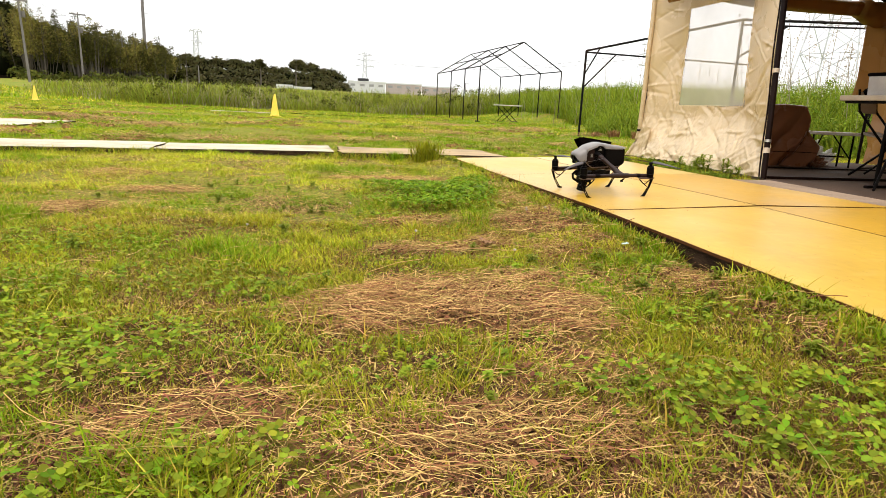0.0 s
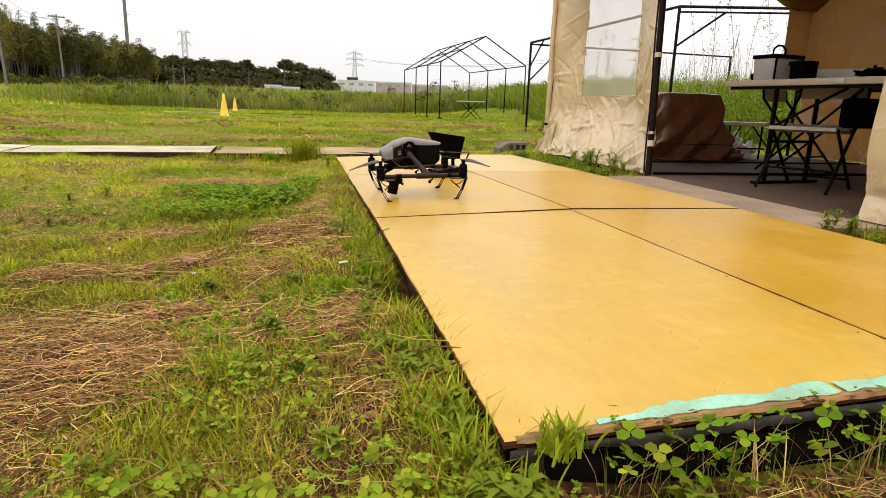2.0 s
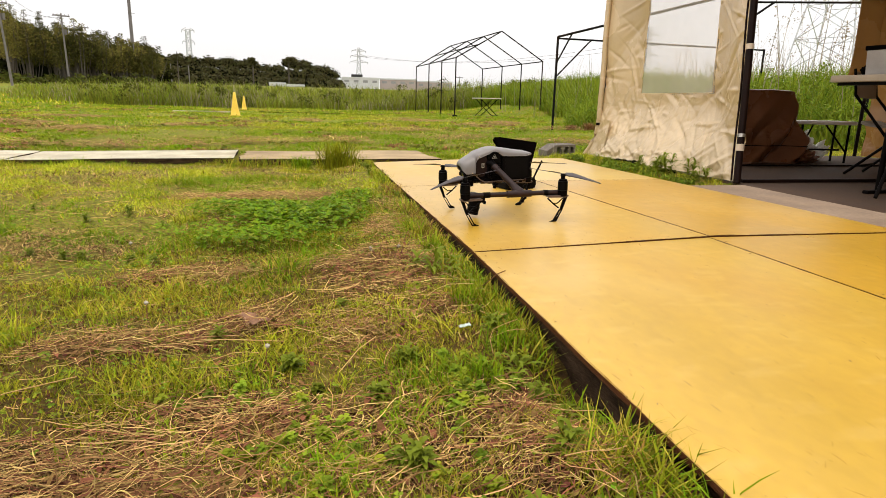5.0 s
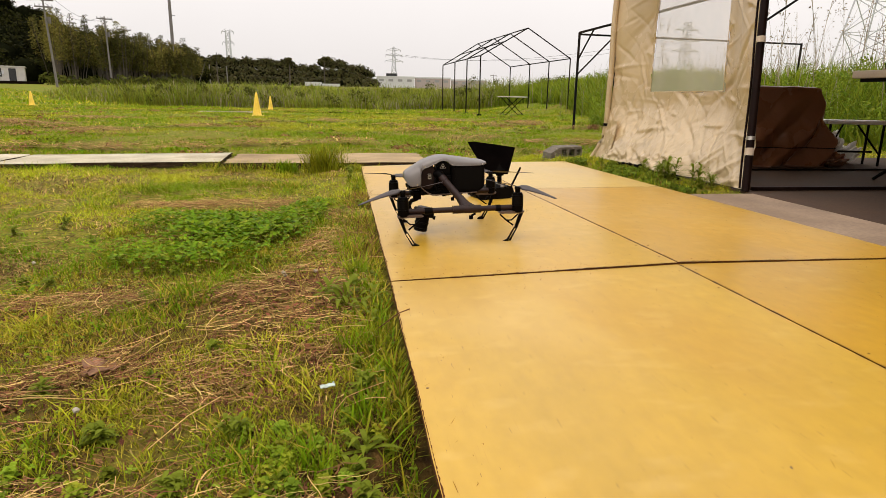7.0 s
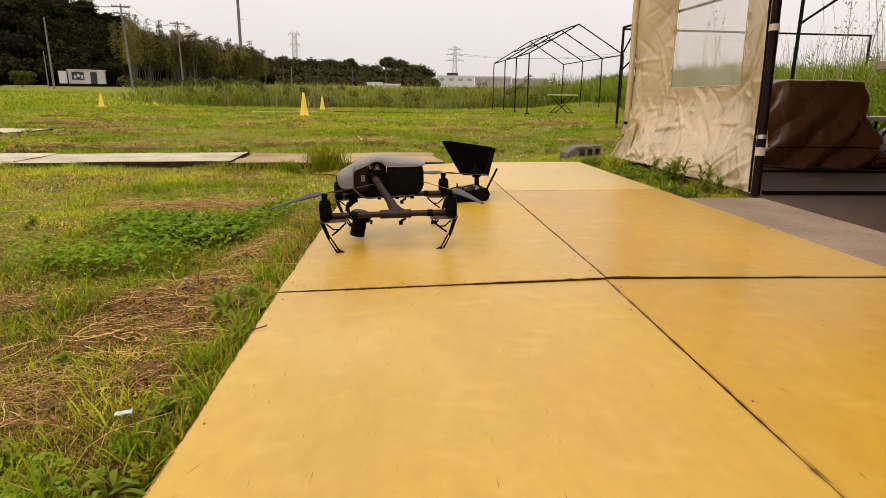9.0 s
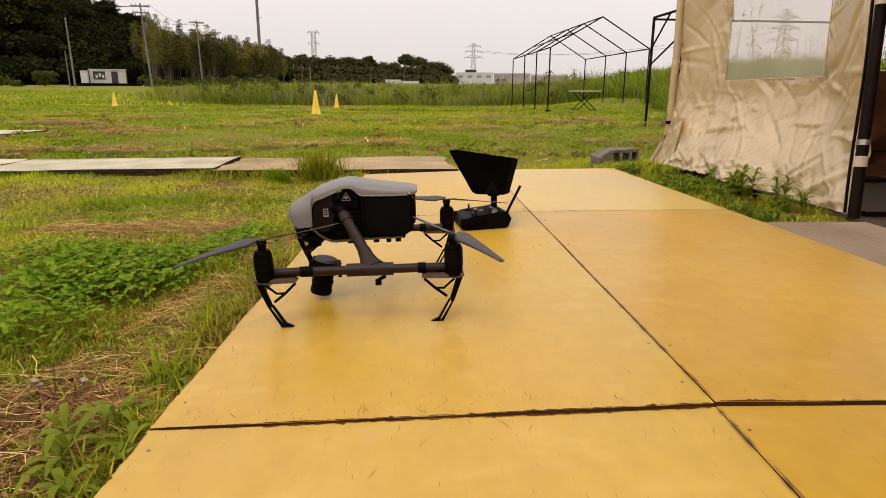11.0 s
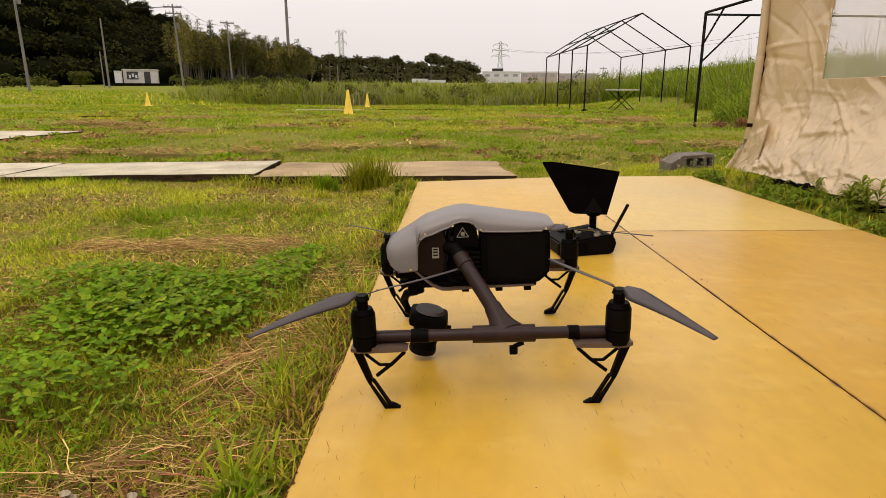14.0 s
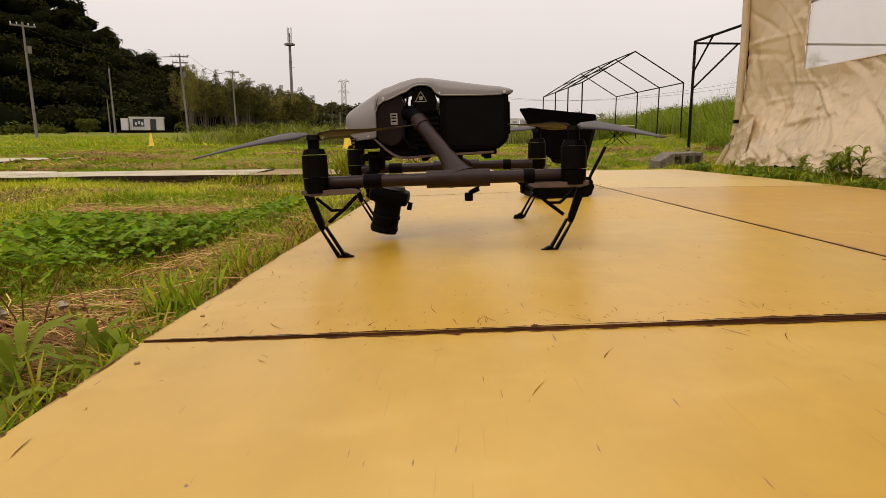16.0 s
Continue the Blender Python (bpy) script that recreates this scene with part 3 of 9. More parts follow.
def ground_material():
    m = bpy.data.materials.new("meadow_soil")
    m.use_nodes = True
    n, l = m.node_tree.nodes, m.node_tree.links
    bs = n["Principled BSDF"]
    bs.inputs["Roughness"].default_value = 0.95
    bs.inputs["Specular IOR Level"].default_value = 0.15
    co = n.new("ShaderNodeTexCoord")

    def ns(scale, detail=6, rough=0.6):
        t = n.new("ShaderNodeTexNoise")
        t.inputs["Scale"].default_value = scale
        t.inputs["Detail"].default_value = detail
        t.inputs["Roughness"].default_value = rough
        l.new(co.outputs["Object"], t.inputs["Vector"])
        return t.outputs["Fac"]

    def ramp(fac, *stops):
        r = n.new("ShaderNodeValToRGB")
        e = r.color_ramp.elements
        e[0].position, e[0].color = stops[0][0], (*stops[0][1], 1)
        e[1].position, e[1].color = stops[-1][0], (*stops[-1][1], 1)
        for p, c in stops[1:-1]:
            k = e.new(p)
            k.color = (*c, 1)
        l.new(fac, r.inputs["Fac"])
        return r.outputs["Color"]

    def mix(a, b, fac):
        x = n.new("ShaderNodeMix")
        x.data_type = "RGBA"
        l.new(fac, x.inputs[0])
        l.new(a, x.inputs[6])
        l.new(b, x.inputs[7])
        return x.outputs[2]

    soil = ramp(ns(26), (0.3, (0.014, 0.007, 0.0035)), (0.55, (0.068, 0.029, 0.010)), (0.75, (0.17, 0.083, 0.030)))
    moss = ramp(ns(34), (0.3, (0.040, 0.035, 0.005)), (0.50, (0.175, 0.165, 0.014)), (0.75, (0.33, 0.29, 0.034)))
    sep = n.new("ShaderNodeSeparateXYZ")
    l.new(co.outputs["Object"], sep.inputs[0])
    patch = n.new("ShaderNodeMapRange")
    patch.inputs["From Min"].default_value = 0.47
    patch.inputs["From Max"].default_value = 0.64
    l.new(ns(1.7, 8), patch.inputs["Value"])
    far = n.new("ShaderNodeMapRange")
    far.inputs["From Min"].default_value = 1.9
    far.inputs["From Max"].default_value = 3.8
    far.inputs["To Max"].default_value = 0.8
    l.new(sep.outputs["Y"], far.inputs["Value"])
    mx = n.new("ShaderNodeMath")
    mx.operation = "MAXIMUM"
    l.new(patch.outputs["Result"], mx.inputs[0])
    l.new(far.outputs["Result"], mx.inputs[1])
    # the turf closes away from the trodden ground by the platform
    # greener outside the dense lawn, where fewer blades cover the ground
    cover = mx.outputs[0]
    for axis, a, b in (("X", -1.6, -3.4), ("X", 4.2, 6.0), ("Y", 0.5, -0.9)):
        side = n.new("ShaderNodeMapRange")
        side.inputs["From Min"].default_value = a
        side.inputs["From Max"].default_value = b
        side.inputs["To Max"].default_value = 0.62
        l.new(sep.outputs[axis], side.inputs["Value"])
        top = n.new("ShaderNodeMath")
        top.operation = "MAXIMUM"
        l.new(cover, top.inputs[0])
        l.new(side.outputs["Result"], top.inputs[1])
        cover = top.outputs[0]
    near_col = mix(soil, moss, cover)
    bands = ramp(ns(0.55, 6), (0.34, (0.16, 0.080, 0.026)), (0.43, (0.20, 0.17, 0.020)), (0.52, (0.135, 0.185, 0.010)), (0.75, (0.075, 0.125, 0.007)))
    ff = n.new("ShaderNodeMapRange")
    ff.inputs["From Min"].default_value = 7
    ff.inputs["From Max"].default_value = 15
    ff.inputs["To Max"].default_value = 0.75
    l.new(sep.outputs["Y"], ff.inputs["Value"])
    l.new(mix(near_col, bands, ff.outputs["Result"]), bs.inputs["Base Color"])
    bp = n.new("ShaderNodeBump")
    bp.inputs["Strength"].default_value = 0.8
    bp.inputs["Distance"].default_value = 0.02
    l.new(ns(40, 8), bp.inputs["Height"])
    l.new(bp.outputs["Normal"], bs.inputs["Normal"])
    return m


build_ground()


# ---- yellow platform ----
PANELS = []


def sheet(parent, corners, material, thick=0.012, name="panel"):
    """One coated board between four corners (near left, near right, far right, far left), with its cut edge."""
    c = [Vector(p) for p in corners]
    PANELS.append(c)
    n = 10
    bm = bmesh.new()
    rim = []
    for k in range(4):
        a, b = c[k], c[(k + 1) % 4]
        for s in range(n):
            p = a.lerp(b, s / n)
            jag = 0.0035 * (random.random() - 0.5)
            mid = (c[0] + c[1] + c[2] + c[3]) / 4
            p = p + (mid - p).normalized() * (0.0005 + jag)
            rim.append(p)
    top = [bm.verts.new(p) for p in rim]
    bm.faces.new(top)
    k = len(rim)
    ob = part(name, bm, material, parent)
    bm2 = bmesh.new()
    t2 = [bm2.verts.new(p - Vector((0, 0, 0.0004))) for p in rim]
    b2 = [bm2.verts.new(p - Vector((0, 0, thick))) for p in rim]
    for i in range(k):
        bm2.faces.new((t2[i], b2[i], b2[(i + 1) % k], t2[(i + 1) % k]))
    bm2.faces.new(b2[::-1])
    bmesh.ops.recalc_face_normals(bm2, faces=bm2.faces[:])
    part("board_edge", bm2, M_PLY_EDGE, ob)
    return ob


X0, X1, X2 = 1.470, 2.380, 3.285
Y0, Y1, Y2, Y3 = 1.140, 2.968, 4.790, 6.53
platform = empty("platform", pose(0, 0, 0), "low platform of yellow coated plywood panels lying in the grass", "platform", kind="structure")
ZL = {Y0: 0.030, Y1: 0.034, Y2: 0.014, Y3: -0.006}
ZM = {Y0: 0.070, Y1: 0.0655, Y2: 0.047, Y3: 0.028}
ZR = {Y0: 0.070, Y1: 0.066, Y2: 0.056, Y3: 0.040}
for ya, yb in ((Y0, Y1), (Y1, Y2), (Y2, Y3)):
    la, lb = (ya + 0.001, yb - 0.001)
    lift = 0.0014 if ya == Y1 else 0.0
    # raised at the cross joint to match its line in the camera's view
    ua, ub = (0.005 if ya == Y1 else 0.0), (0.005 if yb == Y1 else 0.0)
    g = 0.0005 if ya == Y0 else 0.0007
    # the right-hand boards lie a little higher, so that the camera sees the long joint
    ra, rb = (0.0110 if ya == Y1 else 0.0012), (0.0058 if yb == Y1 else 0.0012)
    sheet(platform, [(X0, la, ZL[ya] + lift + ua), (X1 - g, la, ZM[ya] + lift * 3.5 + ua), (X1 - g, lb, ZM[yb] + ub), (X0, lb, ZL[yb] + ub)], M_PLY_PALE if ya == Y0 else M_PLY)
    sheet(platform, [(X1 + g, la + (0.003 if ya == Y1 else 0.0), ZM[ya] + ra), (X2, la + (0.004 if ya == Y1 else 0.0), ZR[ya] + (0.006 if ya == Y1 else 0.0)), (X2, lb, ZR[yb] + ub * 0.7), (X1 + g, lb, ZM[yb] + rb)],
          M_PLY_FADED if ya == Y2 else M_PLY_ORANGE)


def beam(name, a, b, w, h, material, parent, label="", wob=0.0):
    """A timber between two points; its top runs along the line."""
    a, b = Vector(a), Vector(b)
    d = (b - a)
    ln = d.length
    bm = bmesh.new()
    seg = 8
    rings = []
    for i in range(seg + 1):
        t = i / seg
        o = [(random.random() - 0.5) * wob for _ in range(4)]
        p = a + d * t
        side = d.cross(Vector((0, 0, 1))).normalized() * (w / 2)
        up = Vector((0, 0, h))
        rings.append([bm.verts.new(p + side * (1 + o[0])), bm.verts.new(p - side * (1 + o[1])), bm.verts.new(p - side * (1 + o[2]) - up), bm.verts.new(p + side * (1 + o[3]) - up)])
    for r0, r1 in zip(rings, rings[1:]):
        for k in range(4):
            bm.faces.new((r0[k], r0[(k + 1) % 4], r1[(k + 1) % 4], r1[k]))
    bm.faces.new(rings[0][::-1])
    bm.faces.new(rings[-1])
    bmesh.ops.recalc_face_normals(bm, faces=bm.faces[:])
    return part(name, bm, material, parent, label)


for ya, yb in ((Y0, Y1), (Y1, Y2), (Y2, Y3)):
    beam("edge_timber", (X0 + 0.045, ya, ZL[ya] - 0.013), (X0 + 0.045, yb, ZL[yb] - 0.013), 0.04, 0.12, M_SIDE_WOOD, platform, "dark edge timber", 0.25)
# near-black in place of the shaded void under the near edge
beam("edge_timber", (X0 + 0.02, Y0 + 0.03, ZL[Y0] - 0.020), (X1, Y0 + 0.03, ZM[Y0] - 0.02), 0.05, 0.14, M_FRAME_WOOD, platform, "dark edge timber", 0.25)
beam("edge_timber", (X1, Y0 + 0.03, ZM[Y0] - 0.02), (X2, Y0 + 0.03, ZR[Y0] - 0.02), 0.05, 0.14, M_FRAME_WOOD, platform, "dark edge timber", 0.25)
beam("joist", (X1, Y0 + 0.1, ZM[Y0] - 0.016), (X1, Y3 - 0.1, ZM[Y3] - 0.016), 0.06, 0.10, M_FRAME_WOOD, platform, wob=0.1)
for yk in (Y1, Y2):
    beam("joist", (X0 + 0.05, yk, ZL[yk] - 0.014), (X1, yk, ZM[yk] - 0.014), 0.07, 0.09, M_FRAME_WOOD, platform, wob=0.1)
    beam("joist", (X1, yk, ZM[yk] - 0.018), (X2, yk, ZR[yk] - 0.016), 0.07, 0.09, M_FRAME_WOOD, platform, wob=0.1)


def turquoise_edge():
    """The turquoise paint laid bare along the near edge, with a ragged border."""
    bm = bmesh.new()
    n = 110
    rows = []
    for i in range(n + 1):
        x = X0 + 0.16 + (X2 - X0 - 0.2) * i / n
        t = min(1, (x - X0) / (X1 - X0))
        z0 = ZL[Y0] + (ZM[Y0] - ZL[Y0]) * t
        w = 0.034 * min(1, i / 10) + 0.022 * (noise.noise((x * 9, 3, 1))) + 0.012 * noise.noise((x * 40, 1, 4))
        w = max(0.008, w)
        rows.append((bm.verts.new((x, Y0 + 0.012 + 0.010 * noise.noise((x * 25, 7, 2)), z0 + 0.0030)), bm.verts.new((x, Y0 + 0.016 + w, z0 + 0.0034))))
    for k, (r0, r1) in enumerate(zip(rows, rows[1:])):
        if k > 6 and noise.noise((k * 0.31, 5, 9)) > 0.42:
            continue
        bm.faces.new((r0[0], r1[0], r1[1], r0[1]))
    bmesh.ops.delete(bm, geom=[v for v in bm.verts if not v.link_faces], context="VERTS")
    r = bmesh.ops.extrude_face_region(bm, geom=bm.faces[:])
    for v in r["geom"]:
        if isinstance(v, bmesh.types.BMVert):
            v.co.z += 0.0016
    # bare splintered wood before it, and a grey sheet that hangs under the boards
    wood = bmesh.new()
    rows = []
    for i in range(161):
        x = X0 + 0.02 + (X2 - X0 - 0.03) * i / 160
        t = min(1, (x - X0) / (X1 - X0))
        z0 = ZL[Y0] + (ZM[Y0] - ZL[Y0]) * t
        w = max(0.002, 0.014 + 0.014 * noise.noise((x * 13, 2, 8)) + 0.008 * noise.noise((x * 55, 6, 1)))
        rows.append((wood.verts.new((x, Y0 - 0.002 + 0.006 * noise.noise((x * 30, 1, 1)), z0 - 0.004)), wood.verts.new((x, Y0 + 0.003, z0 + 0.0026)), wood.verts.new((x, Y0 + 0.003 + w, z0 + 0.0022))))
    for r0, r1 in zip(rows, rows[1:]):
        wood.faces.new((r0[0], r1[0], r1[1], r0[1]))
        wood.faces.new((r0[1], r1[1], r1[2], r0[2]))
    part("worn_edge", wood, M_RAW_WOOD, platform, "splintered bare wood edge")
    hang = bmesh.new()
    rows = []
    for i in range(121):
        x = X0 + 0.01 + (X2 - X0 - 0.02) * i / 120
        t = min(1, (x - X0) / (X1 - X0))
        z0 = ZL[Y0] + (ZM[Y0] - ZL[Y0]) * t - 0.016
        dip = 0.014 + 0.012 * noise.noise((x * 6, 4, 4)) + 0.006 * noise.noise((x * 37, 4, 4))
        y = Y0 - 0.003 + 0.006 * noise.noise((x * 9, 8, 3))
        rows.append((hang.verts.new((x, y, z0)), hang.verts.new((x, y - 0.004, z0 - dip)), hang.verts.new((x, y + 0.002, z0 - dip)), hang.verts.new((x, y + 0.003, z0))))
    for r0, r1 in zip(rows, rows[1:]):
        for k in range(3):
            hang.faces.new((r0[k], r1[k], r1[k + 1], r0[k + 1]))
    part("sheet_edge", hang, M_GREY_SHEET, platform, "grey sheet edge under the boards", smooth=True)
    part("paint_strip", bm, M_TURQ, platform, "bare turquoise painted edge")


turquoise_edge()


def worn_edges():
    """Bare dark wood where the paint has chipped off along the joints."""
    rng = random.Random(77)

    def strip(a, b, side, wide):
        a, b, side = Vector(a), Vector(b), Vector(side)
        n = int((b - a).length / 0.005)
        bm = bmesh.new()
        rows = []
        for i in range(n + 1):
            p = a.lerp(b, i / n)
            w = wide * max(0.04, 0.35 + 1.2 * noise.noise((i * 0.04, a.x * 3, a.y * 5)) + 0.8 * noise.noise((i * 0.21, a.y, 2)) + 0.9 * (rng.random() - 0.5) + (1.6 * rng.random() if rng.random() < 0.06 else 0))
            rows.append((bm.verts.new(p + Vector((0, 0, 0.0007))), bm.verts.new(p + side * w + Vector((0, 0, 0.0009)))))
        for r0, r1 in zip(rows, rows[1:]):
            bm.faces.new((r0[0], r1[0], r1[1], r0[1]))
        bmesh.ops.recalc_face_normals(bm, faces=bm.faces[:])
        part("worn_edge", bm, M_PLY_EDGE, platform)

    for ya, yb in ((Y0, Y1), (Y1, Y2), (Y2, Y3)):
        lift = 0.0100 if ya == Y1 else 0.0
        ub = 0.005 if yb == Y1 else 0.0
        strip((X1 - 0.002, ya + 0.01, ZM[ya] + lift), (X1 - 0.002, yb - 0.01, ZM[yb] + ub), (-1, 0, 0), 0.0006)
        strip((X1 + 0.0028, ya + 0.01, ZM[ya] + (0.0111 if ya == Y1 else 0.0013)), (X1 + 0.0028, yb - 0.01, ZM[yb] + (0.0059 if yb == Y1 else 0.0013)), (1, 0, 0), 0.0008)
        strip((X0 + 0.001, ya + 0.01, ZL[ya] + lift * 0.64), (X0 + 0.001, yb - 0.01, ZL[yb] + ub), (1, 0, 0), 0.0024)
    for yk in (Y1, Y2):
        lift, up = (0.0014, 0.005) if yk == Y1 else (0.0, 0.0)
        strip((X0 + 0.01, yk + 0.002, ZL[yk] + lift + up), (X1 - 0.01, yk + 0.002, ZM[yk] + 3.5 * lift + up), (0, 1, 0), 0.0030)
        strip((X0 + 0.01, yk - 0.002, ZL[yk] + up), (X1 - 0.01, yk - 0.002, ZM[yk] + up), (0, -1, 0), 0.0036)
        lift = 0.0062 if yk == Y1 else 0.0
        strip((X1 + 0.01, yk + 0.005, ZM[yk] + (0.0111 if yk == Y1 else 0.0013)), (X2 - 0.01, yk + 0.006, ZR[yk] + lift), (0, 1, 0), 0.003)


worn_edges()


def paint_wear():
    """Short dark splits where the paint has lifted along the grain, and screws along the edges of the boards."""
    rng = random.Random(19)
    for index, c in enumerate(PANELS):
        def on(u, v, up):
            return c[0].lerp(c[1], u).lerp(c[3].lerp(c[2], u), v) + Vector((0, 0, up))
        wide, deep = (c[1] - c[0]).length, (c[3] - c[0]).length
        splits = bmesh.new()
        groups = [(rng.random(), rng.random(), rng.uniform(0.06, 0.16)) for _ in range(7)]
        for k in range((170, 90, 560, 190, 110, 60)[index]):
            way = rng.gauss(0.0, 0.22) + rng.choice((0.0, 0.0, 0.0, 0.55, -0.5))
            if k % 3 == 0:
                u, v = rng.random(), rng.choice((abs(rng.gauss(0, 0.022)), 1 - abs(rng.gauss(0, 0.022))))
            elif k % 3 == 1:
                gu, gv, gr = rng.choice(groups)
                u, v = gu + rng.gauss(0, gr), gv + rng.gauss(0, gr * 0.6)
            elif index % 2 == 0 and rng.random() < 0.4:
                u, v = abs(rng.gauss(0.055, 0.025)), rng.random()
            else:
                u, v = rng.random(), rng.random()
            ln = (0.0025 + 0.013 * rng.random() ** 2.2) / deep
            wd = rng.uniform(0.0002, 0.00045) / wide
            if not (0.02 < u < 0.98 and 0.003 + ln < v < 0.997 - ln):
                continue
            bend = rng.gauss(0, 0.0016) / wide
            du = math.tan(way) * ln * deep / wide
            left, right = [], []
            for q in (-1, -0.4, 0.3, 1):
                w = wd * (0.35 if abs(q) == 1 else rng.uniform(0.6, 1.4))
                left.append(splits.verts.new(on(u + du * q + bend * (1 - q * q) - w, v + ln * q, 0.0007)))
                right.append(splits.verts.new(on(u + du * q + bend * (1 - q * q) + w, v + ln * q, 0.0007)))
            for j in range(3):
                splits.faces.new((left[j], right[j], right[j + 1], left[j + 1]))
        tagged(part("paint_splits", splits, M_SPLIT, platform, "dark splits and scratches in the paint"), kind="stuff")
        for u in (0.022, 0.978):
            for v in (0.05, 0.13, 0.38, 0.62, 0.87, 0.955):
                p = on(u + rng.gauss(0, 0.004), v + rng.gauss(0, 0.008), 0)
                if rng.random() < 0.6:
                    tube("screw_head", p + Vector((0, 0, -0.002)), p + Vector((0, 0, 0.0012)), 0.0027, M_OLD_SCREW, platform, sides=8)


paint_wear()

# ---- concrete floor of the tent ----
def slab(name, lo, hi, material, label, category, nx=24, ny=40, amp=0.003):
    bm = bmesh.new()
    bm_box(bm, lo, hi, 0.006)
    return tagged(part(name, bm, material), label, category, kind="structure")


# floor painted darker than the apron in place of the tent's shade
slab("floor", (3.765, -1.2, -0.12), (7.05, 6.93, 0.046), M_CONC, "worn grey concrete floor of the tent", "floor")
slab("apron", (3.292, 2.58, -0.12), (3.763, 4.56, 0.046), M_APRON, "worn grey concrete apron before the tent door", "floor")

# ---- path of pale boards ----
def slab_row(corners, n, name, label, material=None, rag=0.02):
    """n boards side by side between four corners, with ragged worn edges; dark sides stand in for the shadow gap."""
    a, b, c, d = (Vector(p) for p in corners)
    holder = empty(name, pose(0, 0, 0), label, "path", kind="structure")
    for i in range(n):
        t0, t1 = i / n + 0.0010, (i + 1) / n - 0.0010
        q = [a.lerp(b, t0), a.lerp(b, t1), d.lerp(c, t1), d.lerp(c, t0)]
        tilt = Vector((0, 0, (random.random() - 0.5) * 0.014))
        mid = (q[0] + q[1] + q[2] + q[3]) / 4
        rim = []
        for k in range(4):
            p, r = q[k], q[(k + 1) % 4]
            steps = max(4, int((r - p).length / 0.09))
            for s in range(steps):
                w = p.lerp(r, s / steps)
                pull = rag * (0.5 + noise.noise((w.x * 2.1, w.y * 2.1, 3.0)) + 0.6 * noise.noise((w.x * 9, w.y * 9, 5.0)))
                w = w + (mid - w).normalized() * pull + tilt * (1 if k < 2 else -1)
                w.z += 0.008 * noise.noise((w.x * 1.7, w.y * 1.7, 9.0))
                rim.append(w)
        m = len(rim)
        bm = bmesh.new()
        bm.faces.new([bm.verts.new(w) for w in rim])
        ob = part("slab", bm, material or M_SLAB, holder)
        bm = bmesh.new()
        top = [bm.verts.new(w - Vector((0, 0, 0.0006))) for w in rim]
        low = [bm.verts.new(w.lerp(mid, 0.02) - Vector((0, 0, 0.055))) for w in rim]
        for k in range(m):
            bm.faces.new((top[k], low[k], low[(k + 1) % m], top[(k + 1) % m]))
        bm.faces.new(low[::-1])
        bmesh.ops.recalc_face_normals(bm, faces=bm.faces[:])
        # the shadow gap under the board is put into this dark side
        part("board_edge", bm, M_SIDE_WOOD, ob)
    return holder


slab_row([(-9.0, 6.05, -0.050), (0.24, 6.98, -0.014), (0.20, 7.90, -0.014), (-9.0, 7.0, -0.050)], 5, "board_path", "pale weathered board path lying in the grass")
slab_row([(0.28, 6.72, -0.004), (2.18, 6.76, 0.004), (2.10, 7.80, 0.004), (0.26, 7.66, -0.006)], 1, "board_path", "muddy brown board path beside the platform", M_SLAB_MUD, 0.05)
slab_row([(-4.3, 10.2, -0.02), (-4.05, 12.1, -0.015), (-6.0, 12.3, -0.02), (-6.4, 10.3, -0.02)], 1, "board_pad", "pale flat board lying in the grass")


# ---- tent ----
TX, TY0, TY1, TXB = 3.80, -1.1, 6.88, 6.98
EAVE = 2.02


